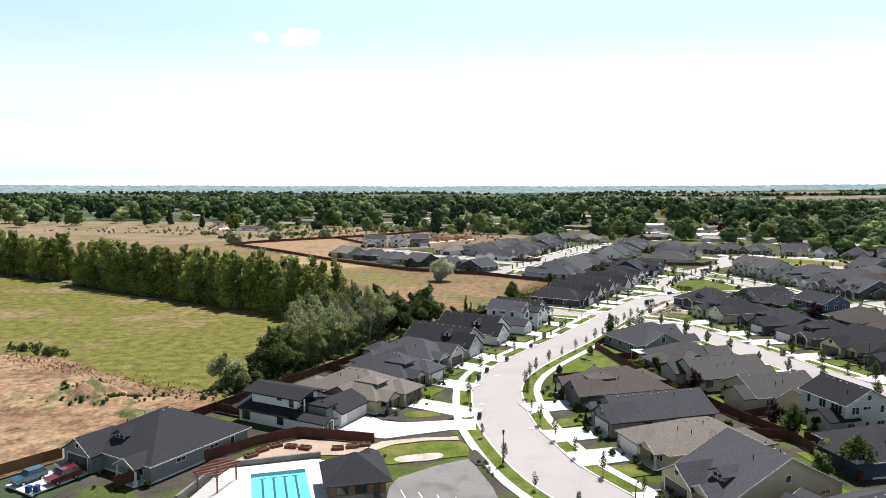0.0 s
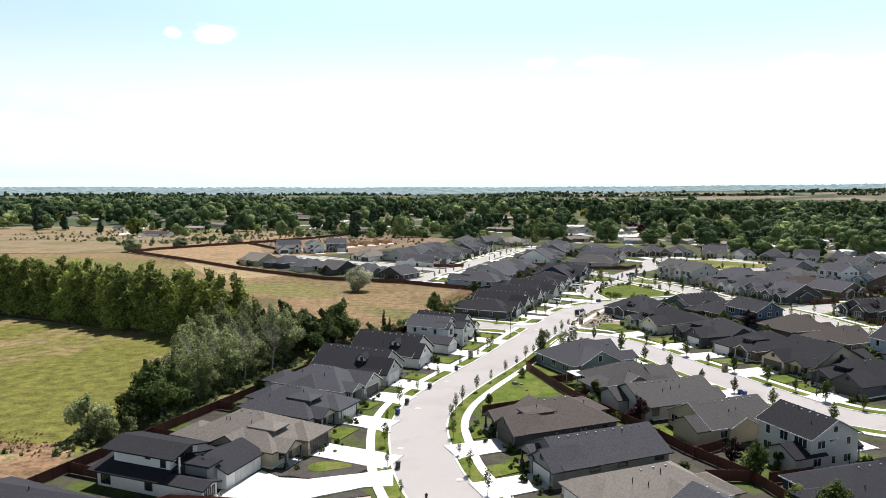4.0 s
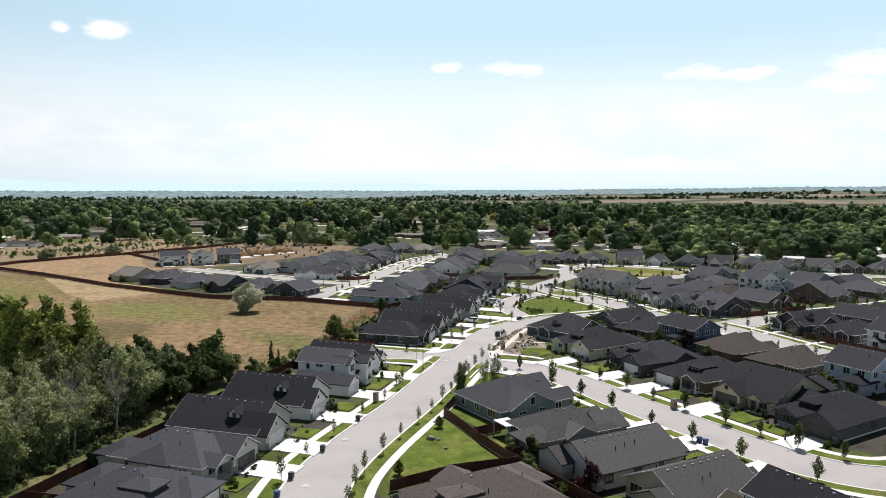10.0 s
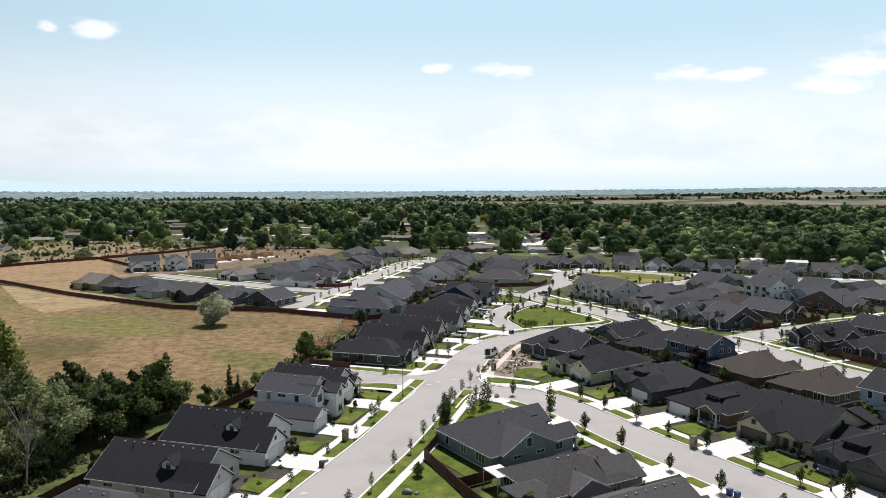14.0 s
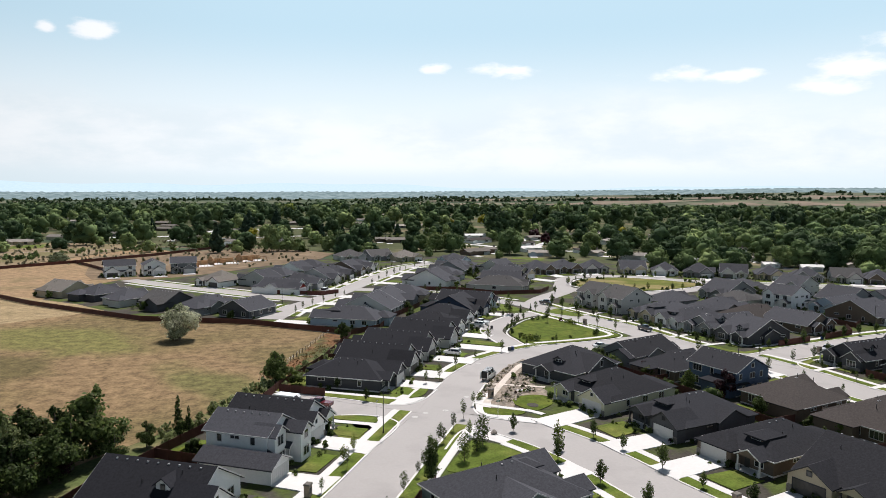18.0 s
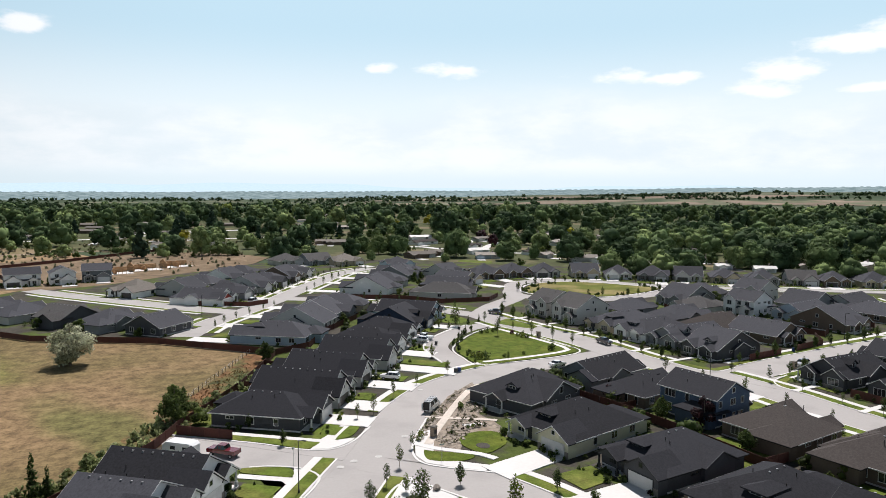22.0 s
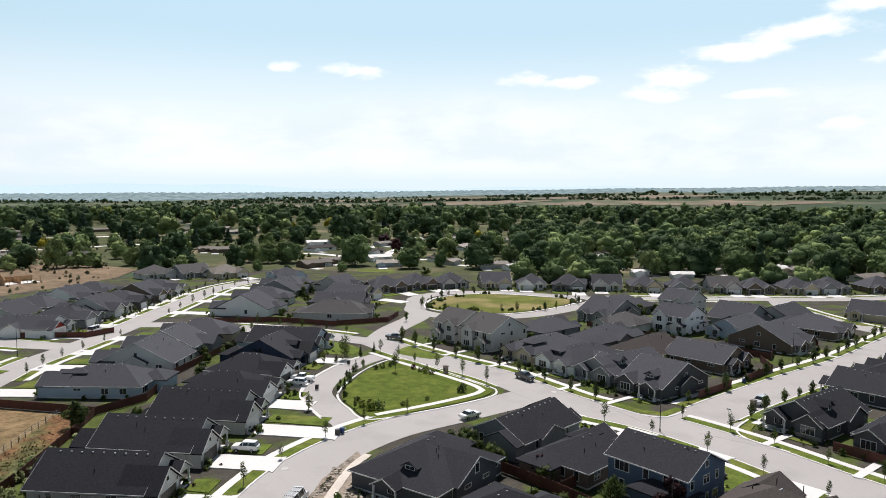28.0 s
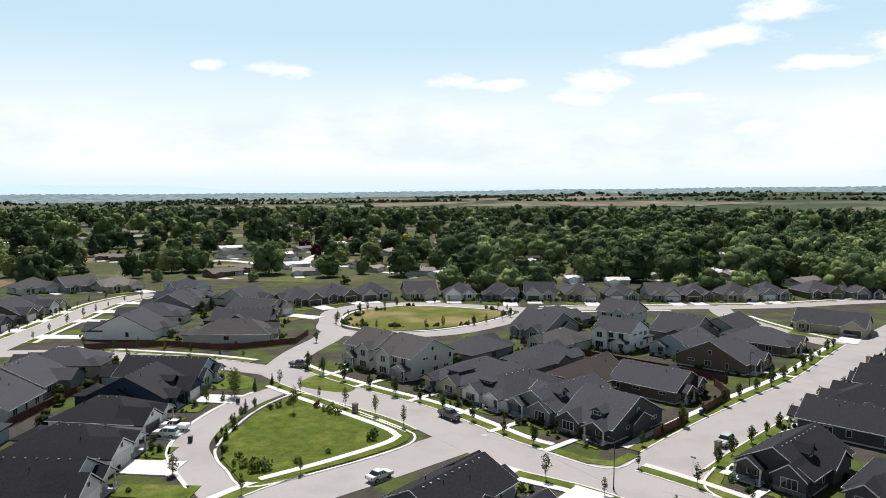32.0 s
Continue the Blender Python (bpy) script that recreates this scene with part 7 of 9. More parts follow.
for x, y, h, r in ((467, 741, 17.4, 12.3), (451, 446, 13.5, 7.6), (410, 409, 11.3, 6.7), (-151, 506, 9.5, 6.5), (-130, 545, 7.3, 5.8), (-96, 573, 7.2, 6.2),):
    old_tree("old_silver", x, y, h, r, "round silver-green tree in the older neighbourhood")
for x, y, h, r in ((-136, 986, 15.4, 11.8),):
    old_tree("old_yellow", x, y, h, r, "bright yellow-leaved tree in the older neighbourhood")


def polar(b0, b1, r0, r1, x0=60.0, y0=160.0):
    """Random ground place by bearing (clockwise from +y) and distance from the middle of the flight."""
    def pick(rng):
        b = radians(rng.uniform(b0, b1)); r = math.sqrt(rng.uniform(r0 * r0, r1 * r1))
        return x0 + math.sin(b) * r, y0 + math.cos(b) * r
    return pick


def beyond(x, y):
    """True outside the new neighbourhood and its fields."""
    if y < 500 - 0.62 * (x - 140) and x > 140:
        return False
    if x <= 140 and y < (566 if x > 70 else 606) - max(0.0, -x) * 0.25:
        return False
    return x > -60 or y > 660


OLD = []


def clear(x, y):
    if not beyond(x, y):
        return False
    for a, b in OLD:
        u, v = x - a, y - b
        if u * u + v * v < 81:
            return False
        if u * u + v * v < 1700:
            k = math.hypot(a - 60, b - 160)
            fwd, lat = -(u * (a - 60) + v * (b - 160)) / k, abs(u * (b - 160) - v * (a - 60)) / k
            if 0 < fwd < 52 and lat < 13:
                return False
    return True


def old_house(x, y, ang, w, d, wall, cover):
    """Low older bungalow half hidden among trees."""
    root = new("bungalow")
    root.matrix_basis = pose(x, y, -0.2, 0, 0, ang)
    tagged(root, f"low older bungalow, {ROOFWORD[cover]} roof, {WALLWORD[wall]} walls among trees", "house", "older bungalows")
    b = Solid().box(-w / 2, w / 2, -d / 2, d / 2, 0, 2.6)
    gable_wall(b, -w / 2, w / 2, -d / 2, d / 2, 2.6, 0.3, "x")
    part("wall", b, WALL[wall], root)
    s = Solid(); gable_roof(s, -w / 2 - 0.6, w / 2 + 0.6, -d / 2 - 0.6, d / 2 + 0.6, 2.62, 0.3, "x")
    part("roof", s, ROOF[cover], root)
    if math.hypot(x - 60, y - 160) < 480:
        put("garage_door", garage_mesh(4.9, TRIM, TRIM), root, pose(w / 2 - 3.2, -d / 2 - 0.02, 0))
    if math.hypot(x - 60, y - 160) < 640:
        g = Solid().box(-w / 2 - 0.2, -w / 2 + 5.0, -d / 2 - 3.4, -d / 2 + 0.1, 0, 2.5)
        gable_wall(g, -w / 2 - 0.2, -w / 2 + 5.0, -d / 2 - 3.4, -d / 2 + 0.1, 2.5, 0.3, "y")
        part("wing_wall", g, WALL[wall], root)
        s = Solid(); gable_roof(s, -w / 2 - 0.8, -w / 2 + 5.6, -d / 2 - 4.0, 0, 2.5, 0.3, "y")
        part("wing_roof", s, ROOF[cover], root)
        part("chimney", Solid().box(w * 0.2, w * 0.2 + 0.8, 0.3, 1.1, 2.6, 5.2), STONE, root)
        put("drive", Solid().box(-w / 2, -w / 2 + 5.2, -d / 2 - 12, -d / 2 - 3.42, 0.1, 0.2).mesh("drive", CONCRETE), root, None, "pale concrete drive")
    put("window", cached("oldwin", lambda: Solid().box(-1.3, 1.3, -0.04, 0.01, -0.7, 0.7).mesh("window", PANE)), root, pose(w / 4, -d / 2, 1.5))


orng = random.Random(12)
for x, y, w, c in ((23, 1039, 14.0, "white"), (65, 1021, 27.0, "brown"), (180, 919, 27.0, "grey"), (215, 920, 27.0, "beige"), (266, 1198, 27.0, "grey"), (128, 705, 12.6, "brown"), (138, 694, 17.2, "brown"), (207, 679, 24.2, "white"), (171, 570, 19.2, "brown"), (187, 583, 13.3, "brown"), (236, 635, 10.8, "white"), (268, 702, 14.1, "pale"), (212, 551, 15.4, "sky"), (302, 702, 25.3, "grey"), (389, 1040, 27.0, "pale"), (611, 1093, 26.1, "grey"), (265, 517, 16.4, "pale"), (252, 546, 10.6, "pale"), (392, 694, 15.2, "pale"), (250, 569, 6.9, "white"), (297, 502, 6.3, "pale"), (325, 455, 8.2, "white"), (396, 416, 17.5, "beige"), (364, 437, 5.9, "pale"),):
    OLD.append((x, y))
    old_house(x, y, orng.uniform(-25, 35), w, min(w * 0.6, 10.5), c, {"white": "brown", "brown": "tan", "beige": "weathered"}.get(c, "weathered"))
for x, y, w, c in ((370, 546, 8.9, "white"), (390, 528, 8.7, "pale"), (520, 546, 6.7, "white"), (334, 487, 7.0, "pale"), (762, 591, 8.5, "white"), (382, 422, 7.0, "pale"), (-176, 653, 24.8, "white"), (-163, 731, 18.9, "beige"), (-146, 789, 24.8, "beige"), (-114, 826, 16.5, "grey"), (-204, 1118, 23.9, "grey"), (-177, 976, 18.2, "brown"), (-233, 803, 10.3, "brown"), (-93, 1050, 20.1, "brown"), (-75, 911, 19.8, "brown"), (-50, 827, 17.9, "brown"), (-33, 861, 9.4, "white"), (-9, 996, 24.9, "grey"), (-48, 1173, 16.3, "pale"), (-20, 980, 13.6, "white"), (-324, 1088, 16.9, "beige"), (-235, 735, 9.3, "white"), (-129, 1144, 18.7, "grey"),):
    OLD.append((x, y))
    old_house(x, y, orng.uniform(-25, 35), w, min(w * 0.6, 10.5), c, {"white": "brown", "brown": "tan", "beige": "weathered"}.get(c, "weathered"))
for x, y, w, ang in ((393, 419, 17, -28), (405, 427, 12, 62), (329, 430, 11, -30), (317, 449, 9, -20), (352, 529, 12, 10), (269, 503, 10, 20), (287, 487, 10, -15), (386, 677, 16, 0), (498, 532, 12, -20), (500, 494, 10, 30),
                     (440, 470, 14, -25), (470, 430, 14, 15), (222, 735, 20, 0), (219, 588, 16, 8), (313, 736, 12, 20), (237, 660, 12, -8), (520, 445, 13, -30), (455, 560, 13, 10)):
    OLD.append((x, y))
    old_house(x, y, ang, w, min(w * 0.62, 9.0), "white", "pale")
for i in range(50):
    while True:
        b = radians(orng.uniform(-42, 10) if i < 32 else orng.uniform(8, 66)); r = orng.uniform(520, 1150) if i < 32 else orng.uniform(330, 900)
        x, y = 60 + math.sin(b) * r, 160 + math.cos(b) * r
        ok = beyond(x, y) and y > 525 - 0.62 * (x - 140) and all((x - a) ** 2 + (y - c) ** 2 > 900 for a, c in OLD) and all((x - a) ** 2 + (y - c) ** 2 > 200 for a, c in STOOD)
        if ok:
            break
    OLD.append((x, y))
    old_house(x, y, orng.uniform(-30, 50), orng.uniform(14, 22), orng.uniform(8, 11), orng.choice(("white", "pale", "beige", "brown", "white")), orng.choice(("tan", "grey", "weathered", "weathered", "tan")))

# dark green floor colour carries the shade between the trees
patch("wood_floor", [(60, 600), (150, 520), (300, 412), (420, 335), (900, 260), (1500, 800), (1100, 1600), (-200, 1500), (-260, 900), (-60, 690)], -0.2, surface("shaded_old_gardens", (0.075, 0.085, 0.035), 0.95, 0.4, 0.3, 0.03, 0.0, tint=(0.20, 0.165, 0.10), tint_at=(0.52, 0.64), tint_scale=0.02, spec=0.1),
      "lawns and bare yards under old trees, shade put into the colour")
for run, w in (([(172, 652), (186, 655), (197, 652), (204, 634), (214, 606), (226, 590), (240, 585)], 7.0), ([(240, 585), (262, 570), (290, 545), (320, 520), (350, 500)], 6.5), ([(226, 590), (238, 620), (262, 660), (290, 690)], 6.5),
               ([(-30, 772), (7, 775), (31, 784), (51, 790), (90, 800)], 8.0), ([(9, 923), (50, 920), (101, 942)], 11.0), ([(-52, 741), (-37, 833), (-15, 932), (-6, 967)], 9.0), ([(-216, 664), (-213, 693), (-224, 761), (-236, 830)], 9.0),
               ([(-120, 800), (-60, 812), (-10, 860), (40, 900)], 9.0)):
    ribbon("lane", curve_points(run, 8.0), -w / 2, w / 2, -0.06, CONCRETE, "pale concrete lane through the older neighbourhood", thick=0.1)
for run in ([(231, 619), (248, 630), (257, 646), (243, 642)], [(-158, 684), (-137, 692), (-144, 728), (-164, 715)], [(181, 528), (199, 514), (208, 533), (190, 544)], [(-200, 668), (-186, 662), (-180, 690), (-196, 700)]):
    patch("old_lawn", run, -0.1, LAWN, "mown lawn of an older garden", category="lawn")


def left_part(x, y):
    return clear(x, y) and math.atan2(x - 60, y - 160) < 0.60


def right_part(x, y):
    if not beyond(x, y) or math.atan2(x - 60, y - 160) < 0.56:
        return False
    for a, b in OLD:
        k = math.hypot(a - 60, b - 160)
        ex, ey = (60 - a) / k, (160 - b) / k
        if (x - a) ** 2 + (y - b) ** 2 < 210 or any((x - a - ex * q) ** 2 + (y - b - ey * q) ** 2 < 190 for q in (16, 31, 46)):
            return False
    return True


for kind, leaf, shape in (("old_dark", "far", "dome"), ("old_mid", "mid", "dome"), ("old_light", "far_light", "dome"), ("old_silver", "willow", "dome"), ("old_conifer", "conifer", "cone"), ("old_yellow", "yellow", "dome"), ("old_lime", "lime", "dome"), ("old_plum", "plum", "dome")):
    if FAR_TREES[kind]:
        woods("woods", "grown trees standing round the older houses", None, 0, 0, 0, 420, 0.42, LEAF[leaf], 90 + len(kind), lobes=10, shape=shape, trees=FAR_TREES[kind])
woods("woods", "dark green trees of the older neighbourhood", polar(-26, 34, 380, 720), 42, 11, 19, 420, 0.42, LEAF["far"], 3, left_part, 9, 1.1, 15.0, STOOD)
woods("woods", "lighter green trees of the older neighbourhood", polar(-26, 34, 380, 720), 50, 8, 15, 420, 0.42, LEAF["far_light"], 33, left_part, 9, 1.1, 14.0, STOOD)
woods("woods", "dense tall dark green wood", polar(30, 72, 270, 720), 130, 13, 21, 460, 0.42, LEAF["far"], 35, right_part, 10, 1.2, 13.5, STOOD)
woods("woods", "lighter crowns in the dense wood", polar(30, 72, 270, 720), 125, 10, 17, 460, 0.42, LEAF["far_light"], 36, right_part, 10, 1.2, 13.0, STOOD)
woods("woods", "mid-green crowns in the dense wood", polar(30, 72, 270, 720), 130, 12, 19, 460, 0.42, LEAF["mid"], 37, right_part, 10, 1.2, 12.5, STOOD)
woods("woods", "dark conifers among the old trees", polar(-35, 70, 420, 1100), 50, 14, 22, 160, 0.6, LEAF["conifer"], 38, clear, 7, 0.7, 12.0, STOOD, "cone")
woods("woods", "yellow-leaved garden trees", polar(-30, 60, 360, 900), 10, 8, 13, 200, 0.6, LEAF["yellow"], 34, clear, 6, 1.2)
woods("woods", "lower garden trees and tall shrubs", polar(-26, 70, 280, 640), 150, 2.5, 6, 60, 1.2, LEAF["green"], 13, clear, 4, 1.2)
for mat, n, seed, label in (("far", 210, 4, "dark crowns"), ("mid", 150, 45, "mid-green crowns"), ("far_light", 90, 44, "light green crowns")):
    woods("woods", label + " in the belt of mature trees", polar(-45, 72, 700, 1250), n, 15, 26, 150, 0.62, LEAF[mat], seed, clear, 8, 1.1, 21.0, STOOD)
for mat, n, seed, label in (("far", 260, 5, "dark"), ("mid", 160, 55, "mid-green")):
    woods("woods", label + " tree masses merging over the plain", polar(-48, 75, 1200, 1480), n, 15, 24, 40, 1.3, LEAF[mat], seed, None, 5, 1.4)


def copses(rng):
    """Places in loose copses and belts on the far plain."""
    c = np.random.default_rng(rng.integers(0, 90) + 500)
    b, r = c.uniform(-46, 74), c.uniform(1480, 2380)
    u = rng.normal(0, 1)
    b += u * c.uniform(0.8, 2.6); r += u * c.uniform(-26, 26) + rng.normal(0, 9)
    return 60 + math.sin(radians(b)) * r, 160 + math.cos(radians(b)) * r


def off_fields(x, y):
    b, r = math.degrees(math.atan2(x - 60, y - 160)), math.hypot(x - 60, y - 160)
    return not (b > 12 and 1560 < r < 1960) and r < 2420


def field_edge(rng):
    """Unbroken tree lines on the upper and lower edges of the far fields."""
    k = rng.integers(0, 5)
    b0, b1, r = ((14, 34, 1975), (36, 70, 1960), (-40, 12, 1750), (-44, 20, 2150), (30, 72, 2180))[k]
    b = radians(rng.uniform(b0, b1))
    r += 22 * math.sin(b * 31 + k) + rng.normal(0, 7)
    return 60 + math.sin(b) * r, 160 + math.cos(b) * r


woods("woods", "copses scattered on the far plain", copses, 1300, 6, 13, 14, 2.4, LEAF["far"], 6, off_fields, 2, 1.5)
woods("woods", "far tree lines along field edges", field_edge, 900, 5, 11, 12, 2.6, LEAF["far"], 7, None, 2, 1.5)
woods("scrub", "low grey-green scrub on dry ground", polar(-44, 2, 330, 640), 900, 0.5, 2.2, 26, 3.2, LEAF["sage"], 8, lambda x, y: x < 60 and y > 560 - 0.3 * (x + 120))
woods("scrub", "larger grey-green bushes on dry ground", lambda rng: (lambda c: (c[0] + rng.normal(0, 9), c[1] + rng.normal(0, 5)))(((-170, 560), (-120, 600), (-95, 640), (-200, 600), (-60, 655), (-20, 668), (30, 672))[rng.integers(0, 7)]), 110, 1.5, 4.0, 60, 2.2, LEAF["far_light"], 72)
woods("scrub", "weedy green shrubs along the meadow fence", polar(-40, 5, 10, 210), 170, 0.7, 2.2, 60, 1.6, LEAF["silver"], 9, lambda x, y: 1 < (y - 207) - 1.56 * (x + 3) < 13 and y < 300)
woods("scrub", "rank weeds under thicket trees by a fence", lambda rng: (lambda t: (-45 + 33 * t + rng.normal(-3.5, 1.8), 137 + 58 * t + rng.normal(2.0, 1.2)))(rng.random()), 190, 0.6, 1.8, 46, 1.8, LEAF["silver"], 19)
mound_mat = surface("overgrown_spoil", (0.33, 0.225, 0.13), 0.95, 0.8, 2.0, 0.4, 0.8, tint=(0.125, 0.135, 0.055), tint_at=(0.46, 0.56), tint_scale=0.22, spec=0.1)
mrng = random.Random(3)
humps = [(mrng.gauss(0, 8), mrng.gauss(0, 3.6), mrng.uniform(0.3, 0.8), mrng.uniform(1.0, 2.2)) for _ in range(40)]
mv = [(x, y, -0.25 + sum(h * math.exp(-((x - a) ** 2 * 0.5 + (y - b) ** 2) / (r * r)) for a, b, h, r in humps)) for y in np.linspace(-13, 13, 53) for x in np.linspace(-24, 24, 97)]
mound = put("spoil_mound", mesh_of("spoil_mound", mv, [(97 * j + i, 97 * j + i + 1, 97 * j + i + 98, 97 * j + i + 97) for j in range(52) for i in range(96)], mound_mat), None, pose(-72, 141, 0, 0, 0, -12))
tagged(mound, "low overgrown spoil mounds of straw-coloured earth", "mound", kind="structure")


def garden_spots(back):
    """Beds round the houses: along the front and the sides, or in the back garden."""
    def pick(rng):
        hs = GARDENS[rng.integers(0, len(GARDENS))]
        m, w, d = hs
        if back:
            p = m @ Vector((rng.uniform(-w / 2, w / 2), d / 2 + rng.uniform(0.8, 4), 0))
        elif rng.random() < 0.65:
            p = m @ Vector((rng.uniform(-w / 2, w / 2), -d / 2 + rng.uniform(-2.6, 1.6), 0))
        else:
            p = m @ Vector((rng.choice([-1, 1]) * (w / 2 + rng.uniform(0.2, 0.9)), rng.uniform(-d / 2, d / 2), 0))
        return p.x, p.y
    return pick


def off_road(x, y):
    return all(min((p.x - x) ** 2 + (p.y - y) ** 2 for p in pts) > (wd / 2 + 0.5) ** 2 for pts, wd in STREETS.values())


woods("scrub", "dark green weeds on the spoil mounds", lambda rng: (lambda c: (c[0] + rng.normal(0, 3.4), c[1] + rng.normal(0, 1.5)))(((-77, 147.5), (-70, 138.6), (-62, 139.6), (-74, 139))[rng.integers(0, 4)]), 120, 0.5, 1.3, 60, 1.6, LEAF["dark"], 73)
woods("scrub", "bushes at the pasture's dry edge", lambda rng: (lambda c: (c[0] + rng.normal(0, 2.4), c[1] + rng.normal(0, 1.2)))(((-108, 180), (-100, 176))[rng.integers(0, 2)]), 26, 1.2, 2.6, 90, 1.1, LEAF["dark"], 74)
woods("scrub", "dry straw-coloured weeds along field edges", lambda rng: (lambda t: (-50 - 62 * t + rng.normal(0, 1.6), 144 + 33 * t + rng.normal(-1.5, 2.2)))(rng.random()), 420, 0.15, 0.5, 26, 2.6, LEAF["straw"], 75)
woods("scrub", "low rusty weeds inside the meadow fence", lambda rng: (lambda t: (23 + 21 * t + rng.normal(-1.5, 1.6), 256 + 46 * t + rng.normal(1.0, 1.5)))(rng.random()), 500, 0.1, 0.35, 20, 4.0, LEAF["rust"], 76)
def beside_path(rng):
    """A place on the bare corner, on either side of its footpath."""
    t, side = rng.random(), rng.uniform(-3.0, -1.2) if rng.random() < 0.4 else rng.uniform(1.3, 6.0)
    return 69.2 + 18.2 * t + side * 0.84, 236 + 27.2 * t - side * 0.54


woods("scrub", "ragged brush in an unfinished front yard", beside_path, 150, 0.25, 0.9, 40, 1.5, LEAF["sage"], 77, lambda x, y: off_road(x, y))
woods("garden_shrubs", "small dark green shrubs in house beds", garden_spots(False), 1500, 0.5, 1.7, 30, 2.2, LEAF["dark"], 51, off_road)
woods("garden_shrubs", "pale grasses and small shrubs in house beds", garden_spots(False), 420, 0.3, 0.9, 26, 2.4, LEAF["lime"], 52, off_road)
woods("garden_trees", "small garden trees behind the houses", garden_spots(True), 210, 2.2, 5.0, 240, 0.42, LEAF["green"], 53, lambda x, y: off_road(x, y) and x + 0.3 * y > 20, 5)


def oval_edge(rng):
    """Shrub beds round the oval park."""
    a = rng.choice(np.linspace(0, 6.28, 15)) + rng.normal(0, 0.05)
    return 199 + 31 * math.cos(a) + rng.normal(0, 0.8), 402 + 22 * math.sin(a) + 4 * math.sin(2 * a) + rng.normal(0, 0.8)


woods("garden_shrubs", "shrub beds round the oval park", oval_edge, 120, 0.5, 1.8, 40, 2.0, LEAF["dark"], 61, off_road)


def rubble(name, label, region, n, s0, s1, mat, seed):
    """Loose stones and clods, joined."""
    rng = np.random.default_rng(seed)
    v, f = [], []
    for i in range(n):
        x, y = region(rng)
        v.append(ICO_V * rng.uniform(0.7, 1.2, (len(ICO_V), 1)) * rng.uniform(s0, s1) * np.array([1, 1, 0.6]) + np.array([x, y, 0.08]))
        f.append(ICO_F + i * len(ICO_V))
    return tagged(put(name, mesh_of(name, np.concatenate(v).tolist(), np.concatenate(f).tolist(), mat)), label, "rubble", kind="stuff")


rubble("rubble", "loose stones and clods on bare earth", beside_path, 420, 0.08, 0.42, surface("pale_rubble", (0.36, 0.31, 0.25), 0.9, 0.5, 3.0, 0.5, 0.5), 5)
for x, y, k in ((35.3, 172.8, 0.8), (36.6, 172.2, 0.45), (64.2, 216.2, 0.8), (36.8, 167.7, 0.4), (62.8, 216.8, 0.4)):
    b = np.random.default_rng(int(x * 10))
    me = mesh_of("boulder", (ICO_V * b.uniform(0.8, 1.15, (len(ICO_V), 1)) * np.array([1.0, 0.75, 0.6]) * k).tolist(), ICO_F.tolist(), STONE)
    tagged(put("boulder", me, None, pose(x, y, 0.1 + 0.3 * k, 0, 0, x * 40)), "tan-grey landscape boulder on a lawn", "boulder", "landscape boulders")
# ---- fences ----
def fence(ctrl, label, mat=None, h=1.8, step=3.0, base=0.0):
    """Board fence along straight runs: posts, panels with a cap rail."""
    mat = mat or FENCE
    root = new("fence")
    x0, y0 = ctrl[0]
    root.matrix_basis = pose(x0, y0, base)
    tagged(root, label, "fence", "board fences")
    post = cached(("post", h, mat.name), lambda: Solid().box(-0.07, 0.07, -0.07, 0.07, 0, h + 0.08, 0.01).mesh("post", mat))
    for (xa, ya), (xb, yb) in zip(ctrl, ctrl[1:]):
        L = math.hypot(xb - xa, yb - ya)
        n = max(1, round(L / step))
        w = round(L / n, 2)
        ang = math.degrees(math.atan2(yb - ya, xb - xa))

        def panel():
            s = Solid()
            k = max(2, round(w / 0.3))
            front = []
            for i in range(k):
                a, b = 0.07 + i * (w - 0.14) / k, 0.07 + (i + 1) * (w - 0.14) / k
                front += [(a + 0.008, -0.022), (b - 0.008, -0.022), (b - 0.004, -0.008), (b + 0.004, -0.008)]
            outline = front[:-2] + [(w - 0.07, 0.02), (0.07, 0.02)]
            s.prism(outline, 0.05, h)
            return s.mesh("panel", mat)
        me = cached(("panel", w, h, mat.name), panel)
        far = min(ya, yb) > 330
        run = Solid()
        for i in range(n):
            t = i / n
            m = pose(xa + (xb - xa) * t - x0, ya + (yb - ya) * t - y0, 0, 0, 0, ang)
            if far:
                for part_mesh in (post, me):
                    run.add([m @ v.co for v in part_mesh.vertices], [list(p.vertices) for p in part_mesh.polygons])
                continue
            put("post", post, root, m)
            put("panel", me, root, m)
        if far:
            put("fence_run", run.mesh("fence_run", mat), root)["kind"] = "stuff"
    put("post", post, root, pose(ctrl[-1][0] - x0, ctrl[-1][1] - y0, 0))
    return root


RB = "red-brown stained board fence along the back gardens"
fence([(-50.5, 119.5), (-47.6, 124.8), (-39.6, 139.3), (-35.5, 146.8), (-23.7, 167.5), (-14.8, 183.8), (-10, 191.6), (-2.7, 206.7), (7, 222), (17, 237.5), (23, 247)], RB)
fence([(23, 247), (24.7, 251.4), (26.6, 256.6), (33.0, 268.4), (39.2, 281.5), (46, 300), (50, 312)], RB)
fence([(50, 312), (44, 317), (19, 337), (-17, 352), (-40, 374), (-64, 398)], "long red-brown fence between houses and meadow", step=3.2)
fence([(-64, 398), (-104, 447), (-148, 495)], "far red-brown fence across the dry meadow", step=6)
fence([(-148, 495), (-138, 515), (-112, 540), (-85, 562), (-47, 600), (-14, 646), (20, 690)], "far red-brown fence round bare earth", step=8)
fence([(-85, 562), (-70, 534), (-56, 507)], "red-brown fence down a dry slope", step=8)
